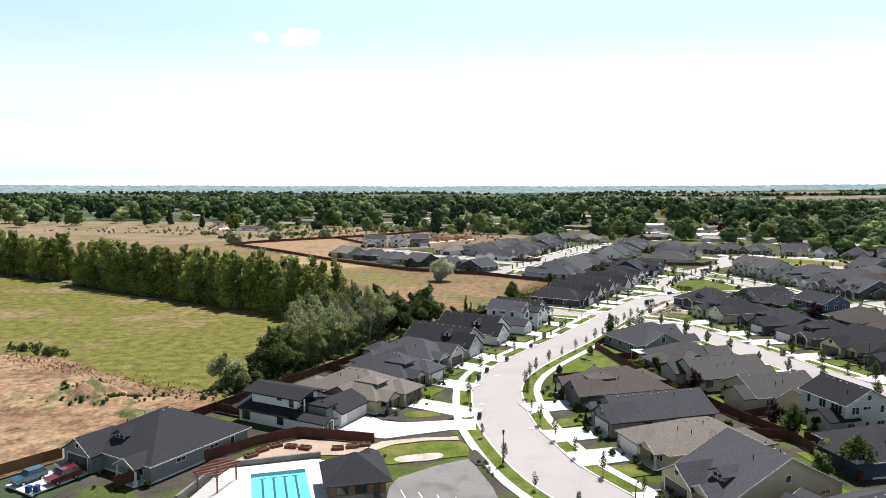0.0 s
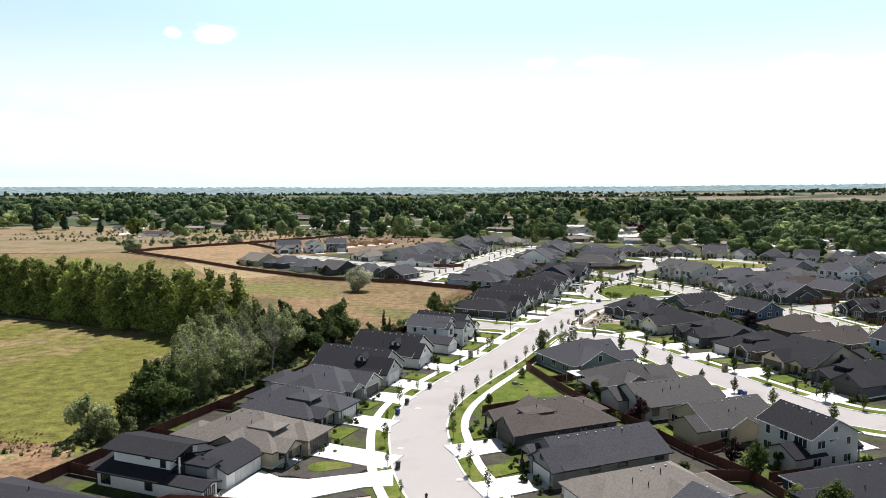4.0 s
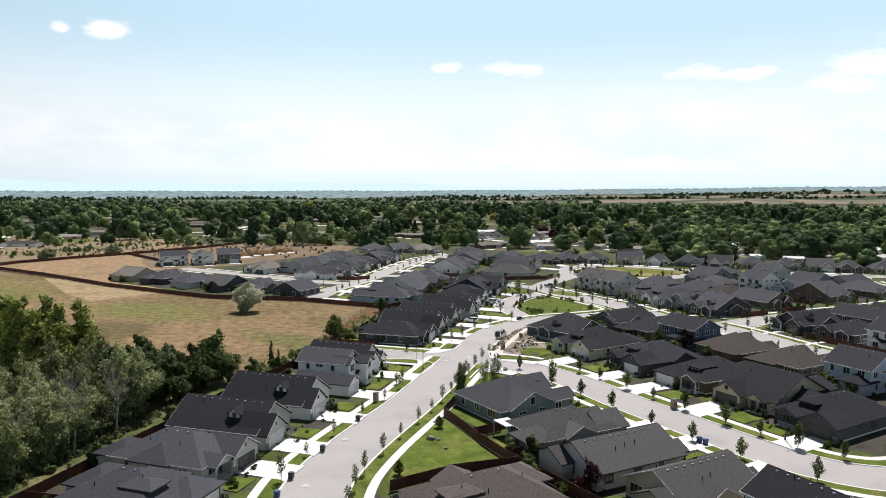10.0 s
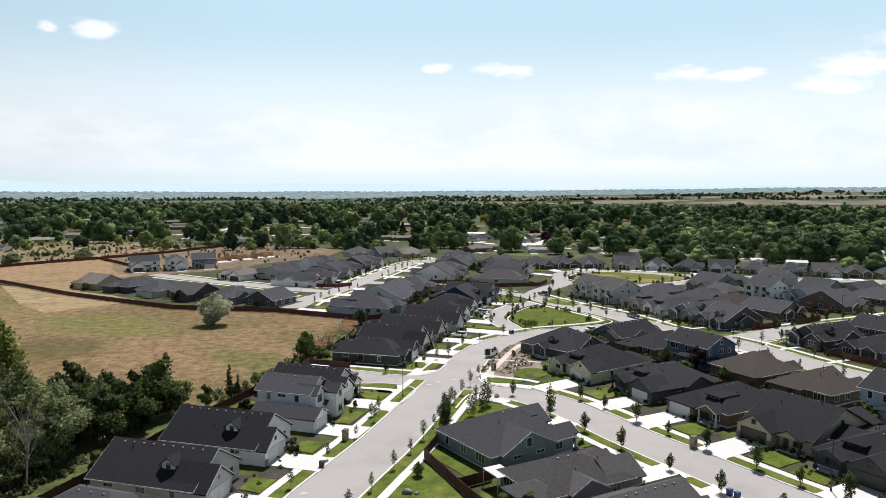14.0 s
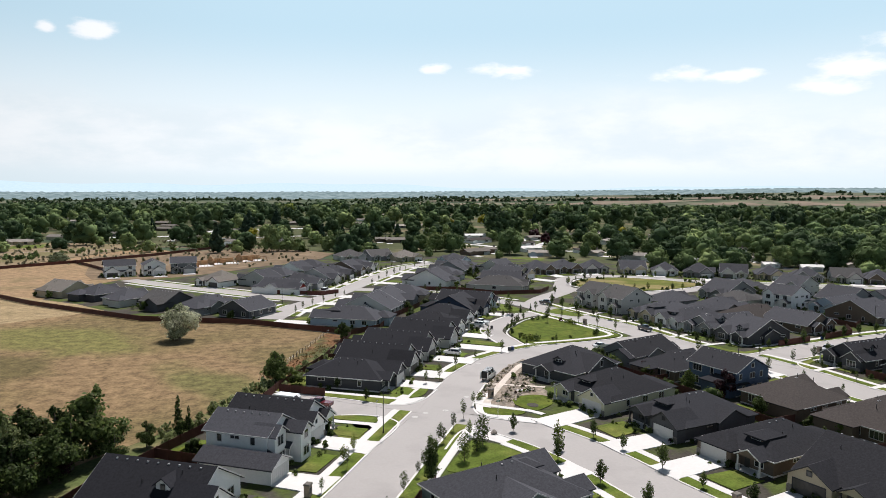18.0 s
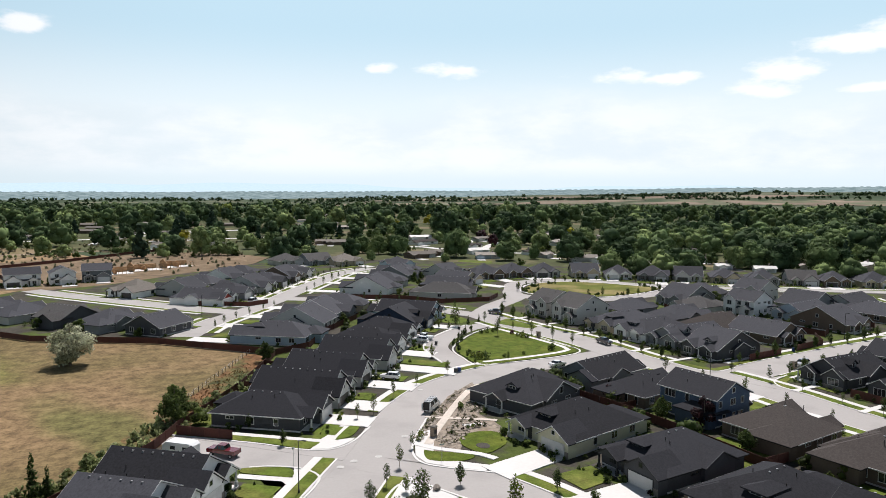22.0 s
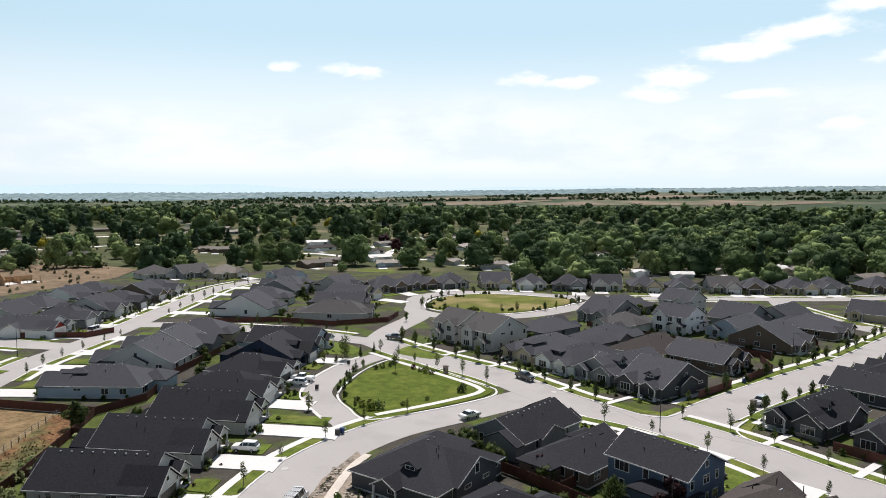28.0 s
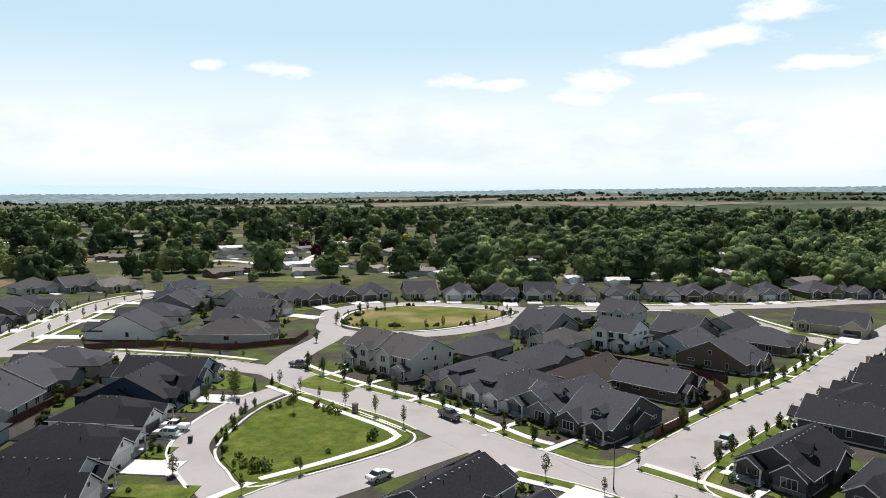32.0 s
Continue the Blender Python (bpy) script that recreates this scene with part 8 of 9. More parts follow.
for a, b in (((-43.6, 132), (-36, 128)), ((-35.5, 146.8), (-26, 141.5)), ((-27, 161.5), (-18, 157)), ((-18.5, 177), (-11, 173)), ((-10, 191.6), (-2, 187)),
             ((-2.7, 206.7), (5, 202)), ((5, 219), (14, 213)), ((14, 233), (22, 228)), ((26.5, 254), (36, 248)), ((46, 300), (54, 294)), ((40, 281), (47, 277))):
    fence([a, b], "short red-brown cross fence between two lots")
fence([(-47, 97.5), (-39, 105.5), (-31, 114), (-25, 118.5), (-11.5, 115.5)], "red-brown fence round the pool garden")
fence([(-72, 94), (-66, 101.5), (-60.5, 108.5)], "new cedar-coloured board fence by a driveway", FENCE_TAN)
fence([(48, 196), (44.4, 191.5), (40.9, 185.6), (42.4, 176.6), (43.4, 170), (45.5, 160.6), (49, 150), (52.4, 140), (55, 130), (60, 118), (62, 100)], RB)
for a, b in (((43.2, 172.5), (49, 174.4)), ((45.5, 160.6), (52, 162.6)), ((50.4, 146), (57, 147.6)), ((24.6, 153.0), (35.4, 156.8)), ((35.4, 156.8), (46.4, 157.6)), ((53.5, 137), (46, 135)), ((55.5, 128), (62, 131)), ((53, 119), (60, 118)), ((62, 117), (70, 118.5))):
    fence([a, b], "short red-brown cross fence between two lots")
fence([(108, 254), (112, 240), (115, 225), (117.5, 207), (121, 190), (125, 172), (128, 158)], RB)
for a, b in (((112, 240), (118, 241.5)), ((115, 225), (121, 226)), ((117.5, 207), (124, 208)), ((108, 203), (117, 205)), ((121, 190), (128, 191))):
    fence([a, b], "short red-brown cross fence between two lots")
fence([(50, 312), (60, 318), (68, 338), (80, 355), (91, 372), (96, 380)], RB)
fence([(169, 266.5), (178, 268.5), (183, 270)], RB); fence([(190, 271.5), (204, 275.5), (210, 284)], RB)
fence([(172, 330), (172.5, 312), (177, 296), (181, 280)], RB)
fence([(200, 345), (206, 318), (212, 296), (214, 284)], RB)
fence([(214, 284), (220, 288)], RB); fence([(242, 290), (246, 310), (246, 330)], RB)
fence([(166, 233), (168, 222), (170, 206), (172, 190)], "red-brown side fence beside dark grey houses")
fence([(87, 405), (108, 397.5), (122, 382)], "red-brown fence along a side street")
fence([(122, 382), (142, 381), (150, 391)], "red-brown fence along a side street")
fence([(56, 402), (48, 397), (30, 405)], RB)
wire = new("wire_fence"); wire.matrix_basis = pose(22.9, 264.2, 0)
line = [Vector((x - 22.9, y - 264.2, 0)) for x, y in ((22.9, 264.2), (26.3, 271.8), (30.2, 281.9), (34.8, 293.8), (40.2, 308.1), (43.6, 316.4))]
stakes, strands = [], Solid()
for a, b in zip(line, line[1:]):
    n = max(2, round((b - a).length / 2.6))
    stakes += [a.lerp(b, i / n) for i in range(n)]
    for z in (0.5, 0.9, 1.2):
        strands.limb((a.x, a.y, z), (b.x, b.y, z), 0.015, 0.015, 4)
for p in stakes:
    put("post", cached("stake", lambda: Solid().tube(0, 0, -0.2, 1.35, 0.07, 0.06, 6).mesh("post", BARK)), wire, pose(p.x, p.y, 0, p.x % 3 - 1.5, p.y % 3 - 1.5, 0))
part("wire", strands, VENT, wire)
tagged(wire, "old wooden post and wire fence in a dry meadow", "fence")
# ---- cars ----
def hull(profile, width, tuck, z_tuck):
    """A side outline (x, z) swept across the car; points above z_tuck lean in by tuck."""
    n = len(profile)
    v = []
    for sgn in (-1, 1):
        v += [(x, sgn * (width / 2 - (tuck if z > z_tuck else 0.0) - (0.06 if z < 0.4 else 0.0)), z) for x, z in profile]
    f = [tuple(range(n)), tuple(range(2 * n - 1, n - 1, -1))]
    f += [(i, n + i, n + (i + 1) % n, (i + 1) % n) for i in range(n)]
    return Solid().add(v, f)


SHAPES = {
    "suv": ([(-2.35, 0.35), (2.3, 0.35), (2.38, 0.75), (2.25, 0.98), (1.15, 1.08), (0.98, 1.12), (-2.2, 1.12), (-2.4, 0.9)],
            [(0.95, 1.10), (0.35, 1.66), (-1.9, 1.70), (-2.25, 1.10)]),
    "sedan": ([(-2.25, 0.32), (2.2, 0.32), (2.3, 0.62), (2.1, 0.82), (1.05, 0.95), (-1.5, 0.98), (-2.2, 0.92), (-2.35, 0.7)],
              [(0.95, 0.94), (0.25, 1.40), (-0.95, 1.42), (-1.6, 0.96)]),
    "pickup": ([(-2.85, 0.5), (2.75, 0.5), (2.85, 0.95), (2.7, 1.15), (1.45, 1.22), (1.3, 1.24), (-0.75, 1.24), (-0.8, 1.18), (-2.85, 1.18)],
               [(1.3, 1.22), (0.75, 1.84), (-0.65, 1.86), (-0.8, 1.22)]),
    "van": ([(-2.8, 0.4), (2.6, 0.4), (2.7, 0.9), (2.4, 1.2), (1.7, 1.3), (-2.8, 1.3)],
            [(1.7, 1.28), (1.2, 2.25), (-2.75, 2.3), (-2.78, 1.28)]),
}
GLASSY = {"suv": 1.1, "sedan": 0.95, "pickup": 1.22, "van": 1.28}


def car(x, y, ang, colour, shape, label):
    lower, upper = SHAPES[shape]
    root = new({"pickup": "pickup_truck", "van": "van"}.get(shape, "car"))
    root.matrix_basis = pose(x, y, 0.16, 0, 0, ang)
    tagged(root, label, {"pickup": "pickup truck", "van": "van"}.get(shape, "car"), "parked cars")
    paint = CAR[colour]
    part("body", hull(lower, 1.86, 0.0, 9), paint, root)
    part("cabin_glass", hull(upper, 1.80, 0.22, GLASSY[shape] + 0.2), PANE, root, "dark tinted windows")
    top = upper[1:3]
    part("roof", Solid().box(top[1][0] - 0.03, top[0][0] + 0.03, -0.70, 0.70, top[0][1] - 0.02, max(top[0][1], top[1][1]) + 0.04, 0.03), paint, root)
    for px in (upper[1][0] - 0.15, (upper[1][0] + upper[2][0]) / 2):
        for sg in (-1, 1):
            part("pillar", Solid().limb((px, sg * 0.93, upper[0][1]), (px - 0.05, sg * 0.69, top[0][1]), 0.06, 0.05, 4), paint, root)
    for wx in (lower[1][0] - 0.95, lower[0][0] + 0.95):
        for sg in (-1, 1):
            w = put("wheel", cached("tyre", lambda: Solid().tube(0, 0, -0.12, 0.12, 0.36, n=14).mesh("wheel", RUBBER)), root, pose(wx, sg * 0.84, 0.22, 90, 0, 0))
            put("rim", cached("rim", lambda: Solid().tube(0, 0, -0.13, 0.13, 0.2, n=10).mesh("rim", VENT)), w)
    fx, bx = lower[2][0] - 0.04, lower[-1][0] + 0.04
    for sg in (-1, 1):
        put("headlight", cached("hl", lambda: Solid().box(-0.05, 0.05, -0.18, 0.18, -0.08, 0.08, 0.02).mesh("headlight", VENT)), root, pose(fx, sg * 0.66, lower[2][1], 0, 0, 0))
        put("tail_light", cached("tl", lambda: Solid().box(-0.05, 0.05, -0.12, 0.12, -0.14, 0.14, 0.02).mesh("tail_light", CAR["red"])), root, pose(bx, sg * 0.74, lower[-1][1], 0, 0, 0))
    return root


car(-60.4, 99.4, 240, "teal", "suv", "teal off-road car with a dark soft top on a driveway")
car(-55.6, 99.8, 238, "red", "suv", "dark red car parked on a concrete driveway")
car(34.3, 240.6, 142, "red", "pickup", "bright red pickup parked on a stub street")
car(73.4, 278.6, 146, "white", "suv", "white car on a pale concrete driveway")
van = car(75.6, 253.4, 52, "white", "van", "white work van, back doors open, ladders on its roof")
# dark slab on the back stands in for shade inside the van
part("cargo_opening", Solid().box(-2.86, -2.78, -0.82, 0.82, 0.55, 2.05), STEEL, van, "dark panel standing in for the shaded cargo space")
for y in (-0.85, 0.85):
    part("rear_door", Solid().box(-3.6, -2.84, y - 0.03, y + 0.03, 0.5, 2.1), CAR["white"], van)
for y in (-0.45, -0.12, 0.2, 0.5):
    part("ladder_rail", Solid().box(-2.7, 0.9, y - 0.04, y + 0.04, 2.42, 2.5), VENT, van)
for x in (-2.2, -0.6, 0.7):
    part("rack_bar", Solid().box(x - 0.04, x + 0.04, -0.72, 0.72, 2.3, 2.415), STEEL, van)
car(92.4, 315.8, 140, "white", "suv", "white car on a pale driveway by the park")
car(94.6, 318.8, 140, "white", "pickup", "white pickup beside another white car")
car(143.2, 296.6, 276, "black", "pickup", "black pickup parked along the street kerb")
car(117.4, 277.2, 14, "white", "sedan", "white sedan parked along a curving street")
car(177.6, 257.6, 194, "silver", "suv", "silver car parked near the corner")
car(132.5, 352.6, 300, "black", "pickup", "dark pickup on the crossing street")
car(295.0, 297.2, 290, "blue", "sedan", "dark blue sedan on a beige house's driveway")
car(50.6, 404.5, 60, "white", "van", "white delivery van along the far street")

# white camper beside the stub street
cp = new("camper_trailer"); cp.matrix_basis = pose(27.6, 242.4, 0.05, 0, 0, 142)
part("body", Solid().add([(x, y, z) for y in (-1.15, 1.15) for x, z in ((-2.9, 0.5), (2.6, 0.5), (3.1, 1.1), (2.9, 2.1), (2.3, 2.65), (-2.4, 2.75), (-2.9, 2.3))],
                         [tuple(range(7)), tuple(range(13, 6, -1))] + [(i, 7 + i, 7 + (i + 1) % 7, (i + 1) % 7) for i in range(7)]), CAR["white"], cp)
for x in (-1.6, 0.9):
    for y in (-1.17, 1.17):
        part("window", Solid().box(x - 0.5, x + 0.5, y - 0.02, y + 0.02, 1.5, 2.1), PANE, cp)
for y in (-1.0, 1.0):
    put("wheel", CACHE["tyre"], cp, pose(-0.4, y, 0.33, 90, 0, 0))
part("drawbar", Solid().box(2.8, 4.0, -0.05, 0.05, 0.45, 0.55), STEEL, cp)
tagged(cp, "white rounded camper trailer parked by a fence", "camper")

# trailer beside the driveway
tr = new("trailer"); tr.matrix_basis = pose(-57.4, 104.4, 0.1, 0, 0, 236)
part("bed", Solid().box(-1.6, 1.6, -0.9, 0.9, 0.5, 0.6), VENT, tr)
for ya, yb, xa, xb in ((-0.9, -0.85, -1.6, 1.6), (0.85, 0.9, -1.6, 1.6), (-0.85, 0.85, -1.6, -1.55), (-0.85, 0.85, 1.55, 1.6)):
    part("side_board", Solid().box(xa, xb, ya, yb, 0.604, 1.0), VENT, tr)
for sg in (-1, 1):
    put("wheel", CACHE["tyre"], tr, pose(0, sg * 1.0, 0.33, 90, 0, 0))
part("drawbar", Solid().box(1.6, 2.7, -0.05, 0.05, 0.45, 0.55), STEEL, tr)
tagged(tr, "small open utility trailer beside the parked cars", "trailer")


# ---- street furniture ----
def lamp(x, y, h, ang, label, lantern=False):
    root = new("street_lamp"); root.matrix_basis = pose(x, y, 0.08, 0, 0, ang)
    part("base", Solid().tube(0, 0, 0, 0.5, 0.17, 0.13), STEEL, root)
    part("pole", Solid().tube(0, 0, 0.5, h, 0.09, 0.06), STEEL, root)
    if lantern:
        part("lantern", Solid().tube(0, 0, h, h + 0.55, 0.13, 0.2).tube(0, 0, h + 0.55, h + 0.75, 0.24, 0.05), STEEL, root)
    else:
        part("arm", Solid().limb((0, 0, h - 0.05), (0.9, 0, h + 0.1), 0.05, 0.04), STEEL, root)
        part("lamp_head", Solid().box(0.75, 1.35, -0.14, 0.14, h + 0.02, h + 0.14, 0.03), STEEL, root)
    tagged(root, label, "street lamp", "street lamps")


lamp(9.6, 107.2, 4.6, 0, "black lantern street lamp beside the footpath", True)
lamp(44.4, 221.6, 8.0, -40, "tall dark street lamp at the crossing")
lamp(145.9, 254.2, 8.0, 100, "tall dark street lamp at a street corner")
lamp(23.0, 80.5, 8.2, 60, "tall dark street lamp near the car park")
lamp(97.5, 158.0, 8.0, 190, "tall dark street lamp on the side street")
lamp(31.3, 378.0, 8.0, 60, "tall dark street lamp on the far street")
lamp(217.0, 279.5, 8.0, 280, "tall dark street lamp on the cross street")


def bin_(x, y, ang, mat, label):
    root = new("wheelie_bin"); root.matrix_basis = pose(x, y, 0.10, 0, 0, ang)
    part("body", Solid().box(-0.3, 0.3, -0.34, 0.34, 0.08, 0.95, -0.04), mat, root)
    part("lid", Solid().box(-0.37, 0.37, -0.42, 0.4, 0.954, 1.05, 0.05), mat, root)
    for sg in (-1, 1):
        put("wheel", cached("bw", lambda: Solid().tube(0, 0, -0.04, 0.04, 0.13, n=10).mesh("wheel", RUBBER)), root, pose(sg * 0.3, 0.3, 0.13, 0, 90, 0))
    tagged(root, label, "bin", "wheelie bins")


for x, y, a, m, l in ((8.2, 154.6, 60, BIN_BLUE, "blue"), (10.4, 161.0, 60, BIN_GREY, "dark grey"), (16.0, 171.6, 60, BIN_GREY, "dark grey"), (23.8, 186.0, 60, BIN_GREY, "dark grey"),
                      (90.4, 279.4, 30, BIN_GREY, "dark grey"), (91.4, 279.8, 30, BIN_BLUE, "blue"), (81.6, 160.4, 100, BIN_BLUE, "blue"), (82.0, 159.2, 100, BIN_BLUE, "blue"),
                      (-58.2, 95.6, 0, BIN_BLUE, "blue"), (-57.2, 95.8, 0, BIN_BLUE, "blue"), (95.6, 310.4, 60, BIN_GREY, "dark grey"), (109.8, 329.4, 60, BIN_GREY, "dark grey"),
                      (188.5, 271.0, 10, BIN_BLUE, "blue"), (298.5, 292.5, 10, BIN_GREY, "dark grey"), (7.0, 128.5, 90, BIN_GREY, "dark grey"), (299.6, 293.0, 10, BIN_GREY, "dark grey")):
    bin_(x, y, a, m, f"{l} plastic wheelie bin standing at the kerb")


TAN_STONE = surface("tan_stone_facing", (0.32, 0.25, 0.19), 0.9, 0.5, 3.5, 0.5, 0.8)


def kiosk(x, y, ang):
    root = new("mailbox_kiosk"); root.matrix_basis = pose(x, y, 0.1, 0, 0, ang)
    part("pillar", Solid().box(-0.55, 0.55, -0.42, 0.42, 0, 1.75), TAN_STONE, root)
    part("cap", Solid().box(-0.65, 0.65, -0.55, 0.55, 1.754, 1.95, 0.12), ROOF["tan"], root)
    part("mail_door", Solid().box(-0.4, 0.4, -0.43, -0.405, 0.5, 1.3), BIN_GREY, root)
    tagged(root, "brown stone mailbox kiosk beside the footpath", "mailbox", "mailbox kiosks")


for x, y, a in ((29.0, 197.6, 60), (88.2, 179.2, 15), (71.0, 238.2, 40), (128.6, 310.2, 280), (173.5, 256.0, 10), (264.0, 276.0, 10)):
    kiosk(x, y, a)

MH = surface("manhole_iron_and_collar", (0.50, 0.485, 0.46), 0.8, 0.3, 4.0, 1.0, 0.2)
for x, y in ((7.9, 136.8), (12.4, 158.0), (20.4, 176.6), (52.1, 229.4), (54.7, 231.2), (59.1, 231.9), (16.1, 123.2), (77.6, 267.8), (89.9, 303.4), (143.4, 284.9), (66, 240)):
    m = put("manhole_cover", cached("mh", lambda: Solid().tube(0, 0, 0, 0.012, 0.62, n=18).tube(0, 0, 0.012, 0.02, 0.32, n=14).mesh("manhole_cover", MH)), None, pose(x, y, 0.03))
    tagged(m, "round manhole cover in a pale concrete collar", "manhole", "manhole covers")

for x, y, a in ((45.0, 232.6, 55), (68.6, 226.6, 10), (161.4, 251.8, 280)):
    root = new("street_sign"); root.matrix_basis = pose(x, y, 0.0, 0, 0, a)
    part("post", Solid().tube(0, 0, -0.1, 3.0, 0.035), VENT, root)
    part("blade", Solid().box(-0.45, 0.45, -0.01, 0.01, 2.75, 2.98), surface("sign_green_%d" % int(x), (0.02, 0.14, 0.06), 0.5, 0.1), root, "green street name blade")
    part("lettering_bar", Solid().box(-0.34, 0.34, -0.016, 0.016, 2.82, 2.9), TRIM, root)
    tagged(root, "green street name sign on a thin post", "street sign")

# ---- pool garden ----
PX = Vector((0.272, -0.962, 0)).normalized()
pool = new("swimming_pool"); pool.matrix_basis = Matrix.Translation((-24.9, 103.4, 0.0)) @ Matrix(((PX.y * -1, PX.x, 0, 0), (PX.x, PX.y, 0, 0), (0, 0, 1, 0), (0, 0, 0, 1)))
part("water", Solid().box(-4.0, 4.0, 0, 22, 0.0, 0.075), WATER, pool)
for x in (-2.4, -0.8, 0.8, 2.4):
    part("lane_line", Solid().box(x - 0.15, x + 0.15, 2.2, 20, 0.02, 0.079).box(x - 0.5, x + 0.5, 2.0, 2.25, 0.02, 0.079), POOL_DARK, pool)
part("tile_band", Solid().box(-4.0, 4.0, 0.0, 1.3, 0.03, 0.078), POOL_DARK, pool, "teal tile band at the pool's end")
for a in ((-4.35, -4.0, -0.35, 22.3), (4.0, 4.35, -0.35, 22.3), (-4.0, 4.0, -0.35, 0.0)):
    part("coping", Solid().box(a[0], a[1], a[2], a[3], 0.0, 0.11), CONCRETE, pool)
tagged(pool, "turquoise lap pool with dark lane lines", "swimming pool")

BLOCK = surface("grey_block", (0.20, 0.195, 0.19), 0.9, 0.4, 3.0, 0.5, 0.6)
TIMBER = surface("red_stained_timber", (0.21, 0.07, 0.045), 0.75, 0.2, 3.0, 0.5, 0.2)
BROWNWOOD = surface("brown_cladding", (0.20, 0.105, 0.06), 0.75, 0.25, 3.0, 0.5, 0.3, lap=0.2)
wallpts = curve_points([(-36.5, 93), (-34.8, 101), (-33, 104.8), (-28, 106.6), (-19.5, 109.4)], 1.6)
rw = new("retaining_wall"); rw.matrix_basis = pose(0, 0, 0)
for p, q in zip(wallpts, wallpts[1:]):
    d = (q - p)
    put("block", Solid().box(-d.length / 2 + 0.01, d.length / 2 - 0.01, -0.2, 0.2, 0, 0.9, 0.01).mesh("block", BLOCK), rw, pose(*((p + q) / 2), 0, 0, math.degrees(math.atan2(d.y, d.x))))
tagged(rw, "low grey block retaining wall behind the pool deck", "wall")
patch("garden_terrace", [(-33.5, 106), (-28, 108), (-19.5, 110), (-12, 110.5), (-11.5, 115), (-24, 117), (-30, 113)], 0.09, surface("tan_gravel", (0.42, 0.32, 0.24), 0.95, 0.25, 4.0, 0.4, 0.5), "tan gravel garden terrace")
for x, y, a in ((-30.6, 109.2, 45), (-29.4, 111.6, 45), (-27.6, 113.6, 35), (-25.0, 113.2, -10), (-22.6, 112.6, -15), (-17.2, 112.6, 10), (-14.9, 113.4, 15), (-13.0, 114.2, 10)):
    root = new("raised_planter"); root.matrix_basis = pose(x, y, 0.08, 0, 0, a)
    for q in ((-1.0, 1.0, -0.6, -0.52), (-1.0, 1.0, 0.52, 0.6), (-1.0, -0.92, -0.516, 0.516), (0.92, 1.0, -0.516, 0.516)):
        part("board", Solid().box(*q, 0, 0.5), TIMBER, root)
    part("soil", Solid().box(-0.91, 0.91, -0.51, 0.51, 0.05, 0.42), MULCH, root)
    put("planting", leaf_cloud("planting", LEAF["green"], 60, [(-0.4, 0, 0.5, 0.35, 0.18), (0.4, 0.1, 0.52, 0.38, 0.2)], 0.1, np.random.default_rng(int(x * -9))), root, None, "leafy vegetables")["kind"] = "stuff"
    tagged(root, "red-brown timber raised planter with vegetables", "planter", "raised planters")

pg = new("pergola"); pg.matrix_basis = pose(-32.6, 98.6, 0.06, 0, 0, -16)
for x in (-1.6, 1.6):
    for y in (-2.4, 2.4):
        part("post", Solid().box(x - 0.09, x + 0.09, y - 0.09, y + 0.09, 0, 2.4), TIMBER, pg)
for x in (-1.6, 1.6):
    part("beam", Solid().box(x - 0.07, x + 0.07, -2.9, 2.9, 2.404, 2.62), TIMBER, pg)
for i in range(12):
    part("slat", Solid().box(-2.1, 2.1, -2.7 + i * 0.49, -2.62 + i * 0.49, 2.624, 2.76), TIMBER, pg)
tagged(pg, "red-stained timber pergola beside the pool", "pergola")

ph = new("pool_house"); ph.matrix_basis = pose(-12.4, 97.0, 0.06, 0, 0, 14)
part("wall", Solid().box(-3.9, 3.9, -3.6, 3.8, 0, 2.8), BROWNWOOD, ph)
part("stone_base", Solid().box(-3.96, 3.96, -3.66, 3.86, 0, 0.9), STONE, ph)
s = Solid(); hip_roof(s, -4.7, 4.7, -4.4, 4.6, 2.82, 0.62)
prf = part("roof", s, ROOF["charcoal"], ph)
part("fascia", edge_board([(-4.7, -4.4, 2.82), (4.7, -4.4, 2.82), (4.7, 4.6, 2.82), (-4.7, 4.6, 2.82)]), TRIM_DARK, prf)
s = Solid(); gable_roof(s, 1.2, 4.6, 1.0, 7.0, 2.7, 0.45, "y")
part("porch_roof", s, ROOF["charcoal"], ph)
for x in (1.5, 4.3):
    part("porch_post", Solid().box(x - 0.2, x + 0.2, 6.3, 6.7, 0, 2.65), STONE, ph)
for x in (-2.2, 0.4):
    window(ph, pose(x, -3.6, 1.7), 1.5, 1.0, TRIM_DARK)
put("door", CACHE[("fd",)], ph, pose(2.6, -3.6, 0.05))
tagged(ph, "small pool house with steep charcoal hip roof and brown walls", "pool house")
for i, (x, y) in enumerate(((-5.2, 97), (-2.6, 96.2), (0.0, 95.4), (2.6, 94.6))):
    put("parking_line", Solid().box(-0.06, 0.06, -2.4, 2.4, 0, 0.006).mesh("parking_line", PAINT), None, pose(x, y - 2, 0.052, 0, 0, 17))["kind"] = "structure"
patch("gravel_bed", [(-7.5, 108.8), (-6.0, 109.9), (-0.6, 111.2), (0.2, 109.7), (-1.4, 108.3), (-5.8, 107.3), (-7.4, 107.8)], 0.11, surface("river_stones", (0.45, 0.41, 0.35), 0.9, 0.4, 3.0, 0.5, 0.6), "pale river-stone bed beside the car park", smooth=0.6)
patch("traffic_island", [(4.5, 109.9), (4.4, 108.3), (5.4, 106.4), (7.2, 106.1), (7.2, 107.6), (5.4, 112.6)], 0.13, MULCH, "dark planted island in the car park", smooth=0.8)

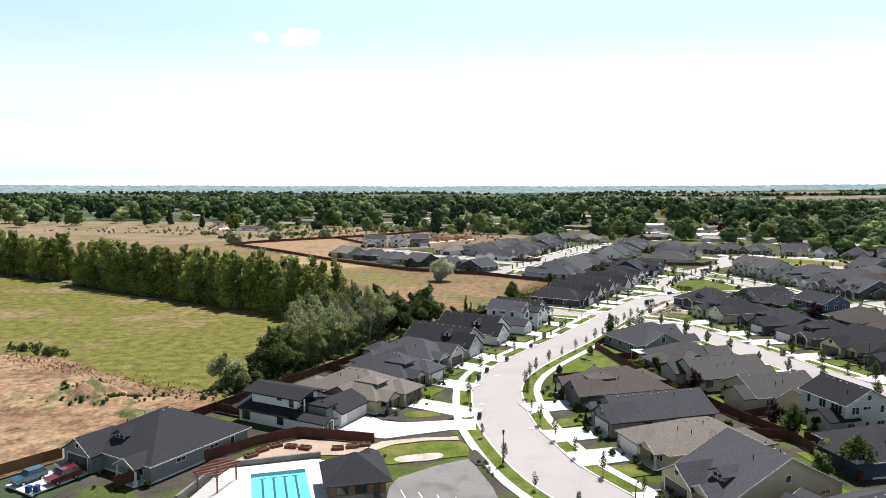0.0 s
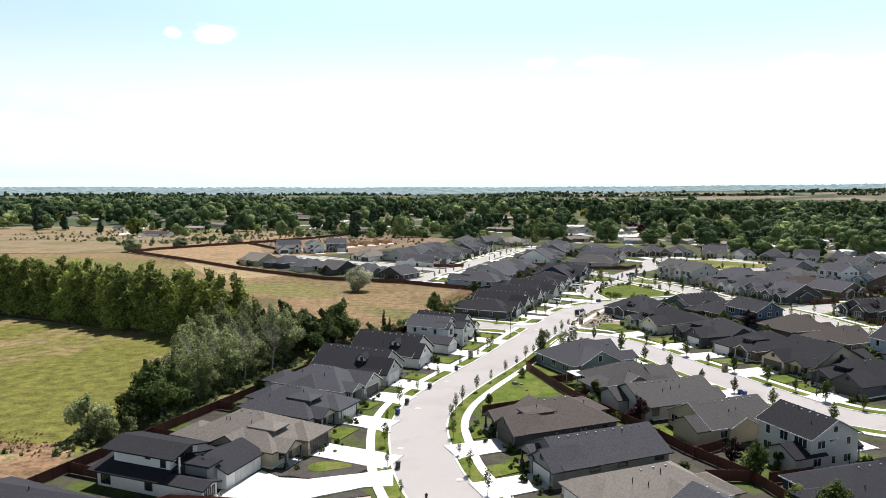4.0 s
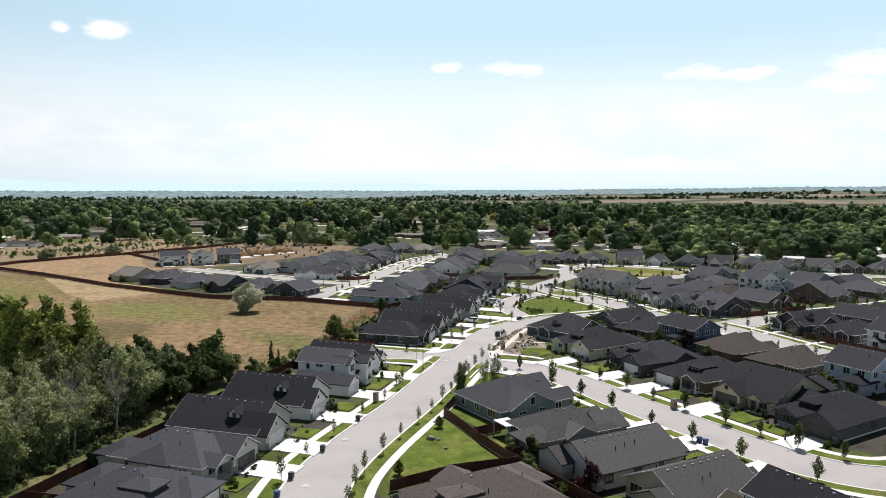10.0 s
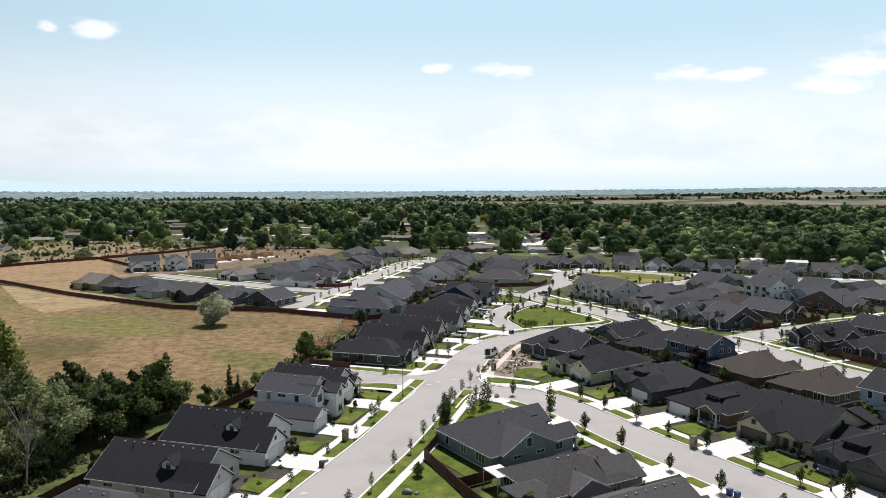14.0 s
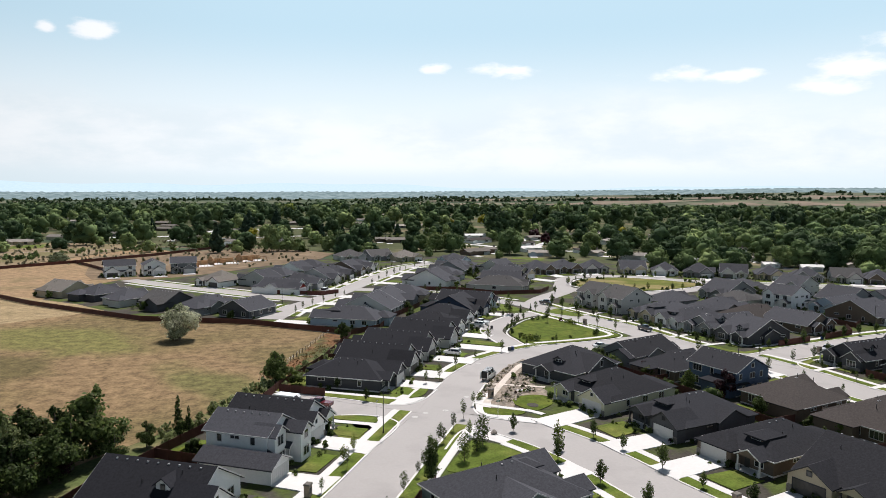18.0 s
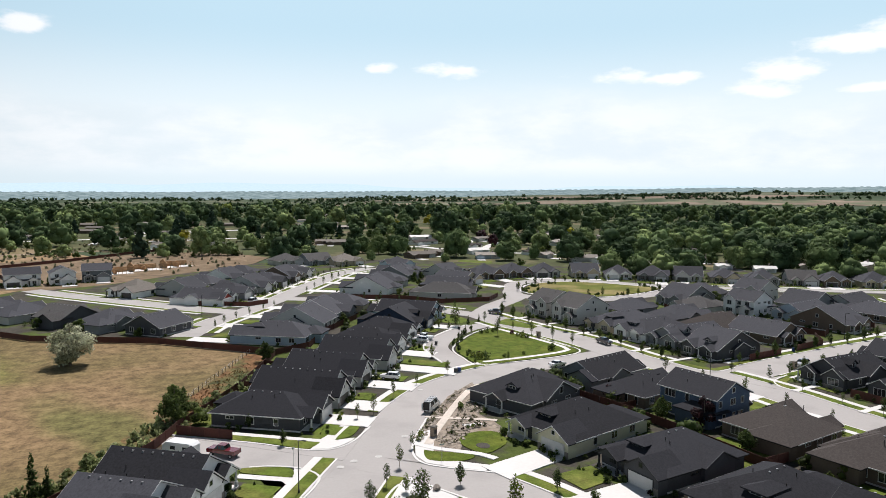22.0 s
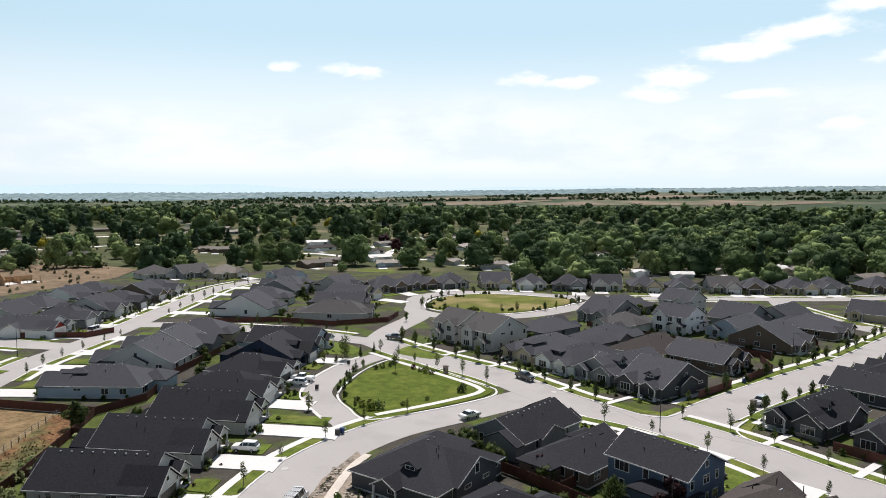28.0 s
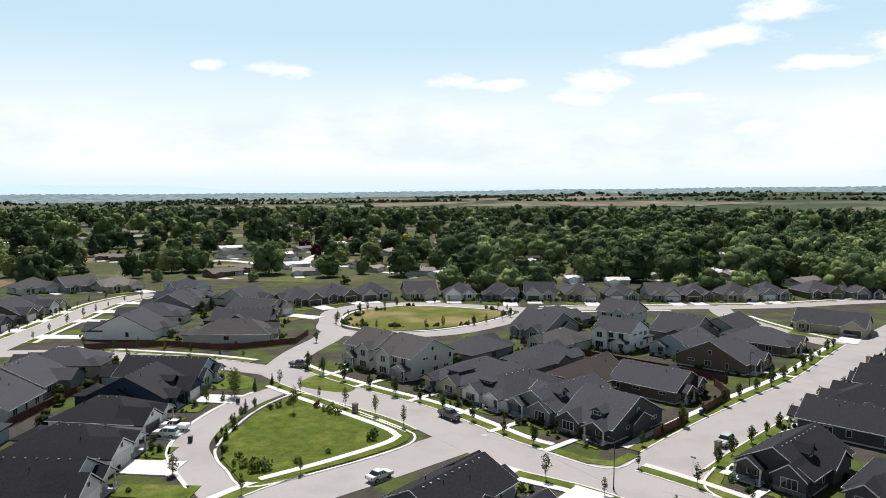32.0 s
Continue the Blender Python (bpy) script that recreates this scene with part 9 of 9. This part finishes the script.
# covered patios of pale metal behind two houses
for x, y, a in ((49.2, 171.4, 14), (50.2, 163.8, 14)):
    root = new("patio_cover"); root.matrix_basis = pose(x, y, 0, 0, 0, a)
    part("roof_panel", Solid().box(-1.6, 1.6, -2.2, 2.2, 2.6, 2.72, 0.02), TRIM, root)
    for px in (-1.5,):
        for py in (-2.0, 2.0):
            part("post", Solid().box(px - 0.06, px + 0.06, py - 0.06, py + 0.06, 0, 2.6), TRIM, root)
    tagged(root, "white metal patio cover behind a house", "patio cover")

# unfinished timber house frames on the bare earth
for x, y, a in ((-12, 528, 25), (2, 542, 25), (18, 556, 25)):
    root = new("unfinished_house"); root.matrix_basis = pose(x, y, 0, 0, 0, a)
    for k in range(9):
        for yy in (-5, 5):
            part("stud", Solid().box(-7.9 + k * 1.97, -7.75 + k * 1.97, yy - 0.1, yy + 0.1, 0, 2.6), LUMBER, root)
    for yy in (-5, 5):
        part("top_plate", Solid().box(-8, 8, yy - 0.12, yy + 0.12, 2.604, 2.8), LUMBER, root)
    part("sheathing", Solid().box(-8, 8, 5.11, 5.2, 0, 2.6), LUMBER, root)
    part("gable_truss", Solid().add([(-8.1, -5.2, 2.8), (-8.1, 5.2, 2.8), (-8.1, 0, 5.0), (-7.9, -5.2, 2.8), (-7.9, 5.2, 2.8), (-7.9, 0, 5.0)], [(1, 0, 2), (3, 4, 5), (0, 1, 4, 3), (1, 2, 5, 4), (2, 0, 3, 5)]), LUMBER, root)
    part("end_sheathing", Solid().box(-8.1, -7.98, -5, 5, 0, 2.6), LUMBER, root)
    part("partition", Solid().box(-1.0, -0.85, -4.8, 5.0, 0.1, 2.6), LUMBER, root)
    part("floor_slab", Solid().box(-8.2, 8.2, -5.4, 5.4, -0.06, 0.1), CONCRETE, root)
    tagged(root, "unfinished orange timber house frame on bare earth", "unfinished house")


# ---- shrubs ----
SHRUBS = [leaf_cloud("shrub", LEAF[k], 90, [(0, 0, 0.4, 0.5, 0.4), (0.2, 0.1, 0.6, 0.3, 0.3)], 0.12, np.random.default_rng(i)) for i, k in enumerate(("green", "dark", "lime", "plum"))]
srng = random.Random(9)


def shrub(x, y, s, label="rounded leafy shrub in a planting bed", k=None):
    ob = put("shrub", SHRUBS[k] if k is not None else srng.choice(SHRUBS[:2] * 3 + SHRUBS[2:]), None, pose(x, y, 0.06, 0, 0, srng.random() * 360) @ Matrix.Scale(s, 4))
    tagged(ob, label, "shrub", "garden shrubs")


for ob in [o for o in scene.objects if o.name.split(".")[0] == "house"]:
    c = ob.matrix_basis.translation
    if c.y > 330 or c.x > 200:
        continue
    for i in range(3):
        p = ob.matrix_basis @ Vector((srng.uniform(-6, 6), -9.2 - srng.uniform(-0.4, 2.0), 0))
        shrub(p.x, p.y, srng.uniform(0.5, 1.2))
for x, y, s in ((114.3, 321.6, 1.5), (116.3, 322.0, 1.7), (118.8, 322.6, 1.5), (123.8, 314.6, 1.6), (125.2, 314.4, 1.8), (125.0, 310.9, 1.7), (124.2, 293.9, 2.2), (100.4, 293.5, 1.9), (101.2, 290.9, 2.4), (103.0, 290.2, 2.4), (108.4, 290.4, 1.2), (114.7, 291.8, 1.1),
                (100.8, 297.7, 1.5), (120.2, 324.6, 1.4), (123.0, 317.6, 1.6), (124.0, 312.4, 1.5), (125.6, 295.6, 1.8), (99.8, 302.5, 1.2), (102.0, 292.6, 1.9), (121.9, 327.0, 1.3)):
    shrub(x, y, s, "clump of shrubs on the park lawn")
for x, y in ((67.8, 236.8), (68.8, 238.9), (78.4, 240.0), (79.6, 240.3), (80.8, 240.6), (77.2, 239.6), (82, 240.6), (74.6, 238.2)):
    shrub(x, y, srng.uniform(0.7, 1.4), "ragged shrub in an unfinished front yard")
for x, y in ((5.8, 107.2), (6.6, 105.6), (7.2, 104), (7.6, 102.4), (6.9, 106.8), (-9.2, 109.4)):
    shrub(x, y, srng.uniform(0.5, 0.8), "small clipped shrub in the car park island")
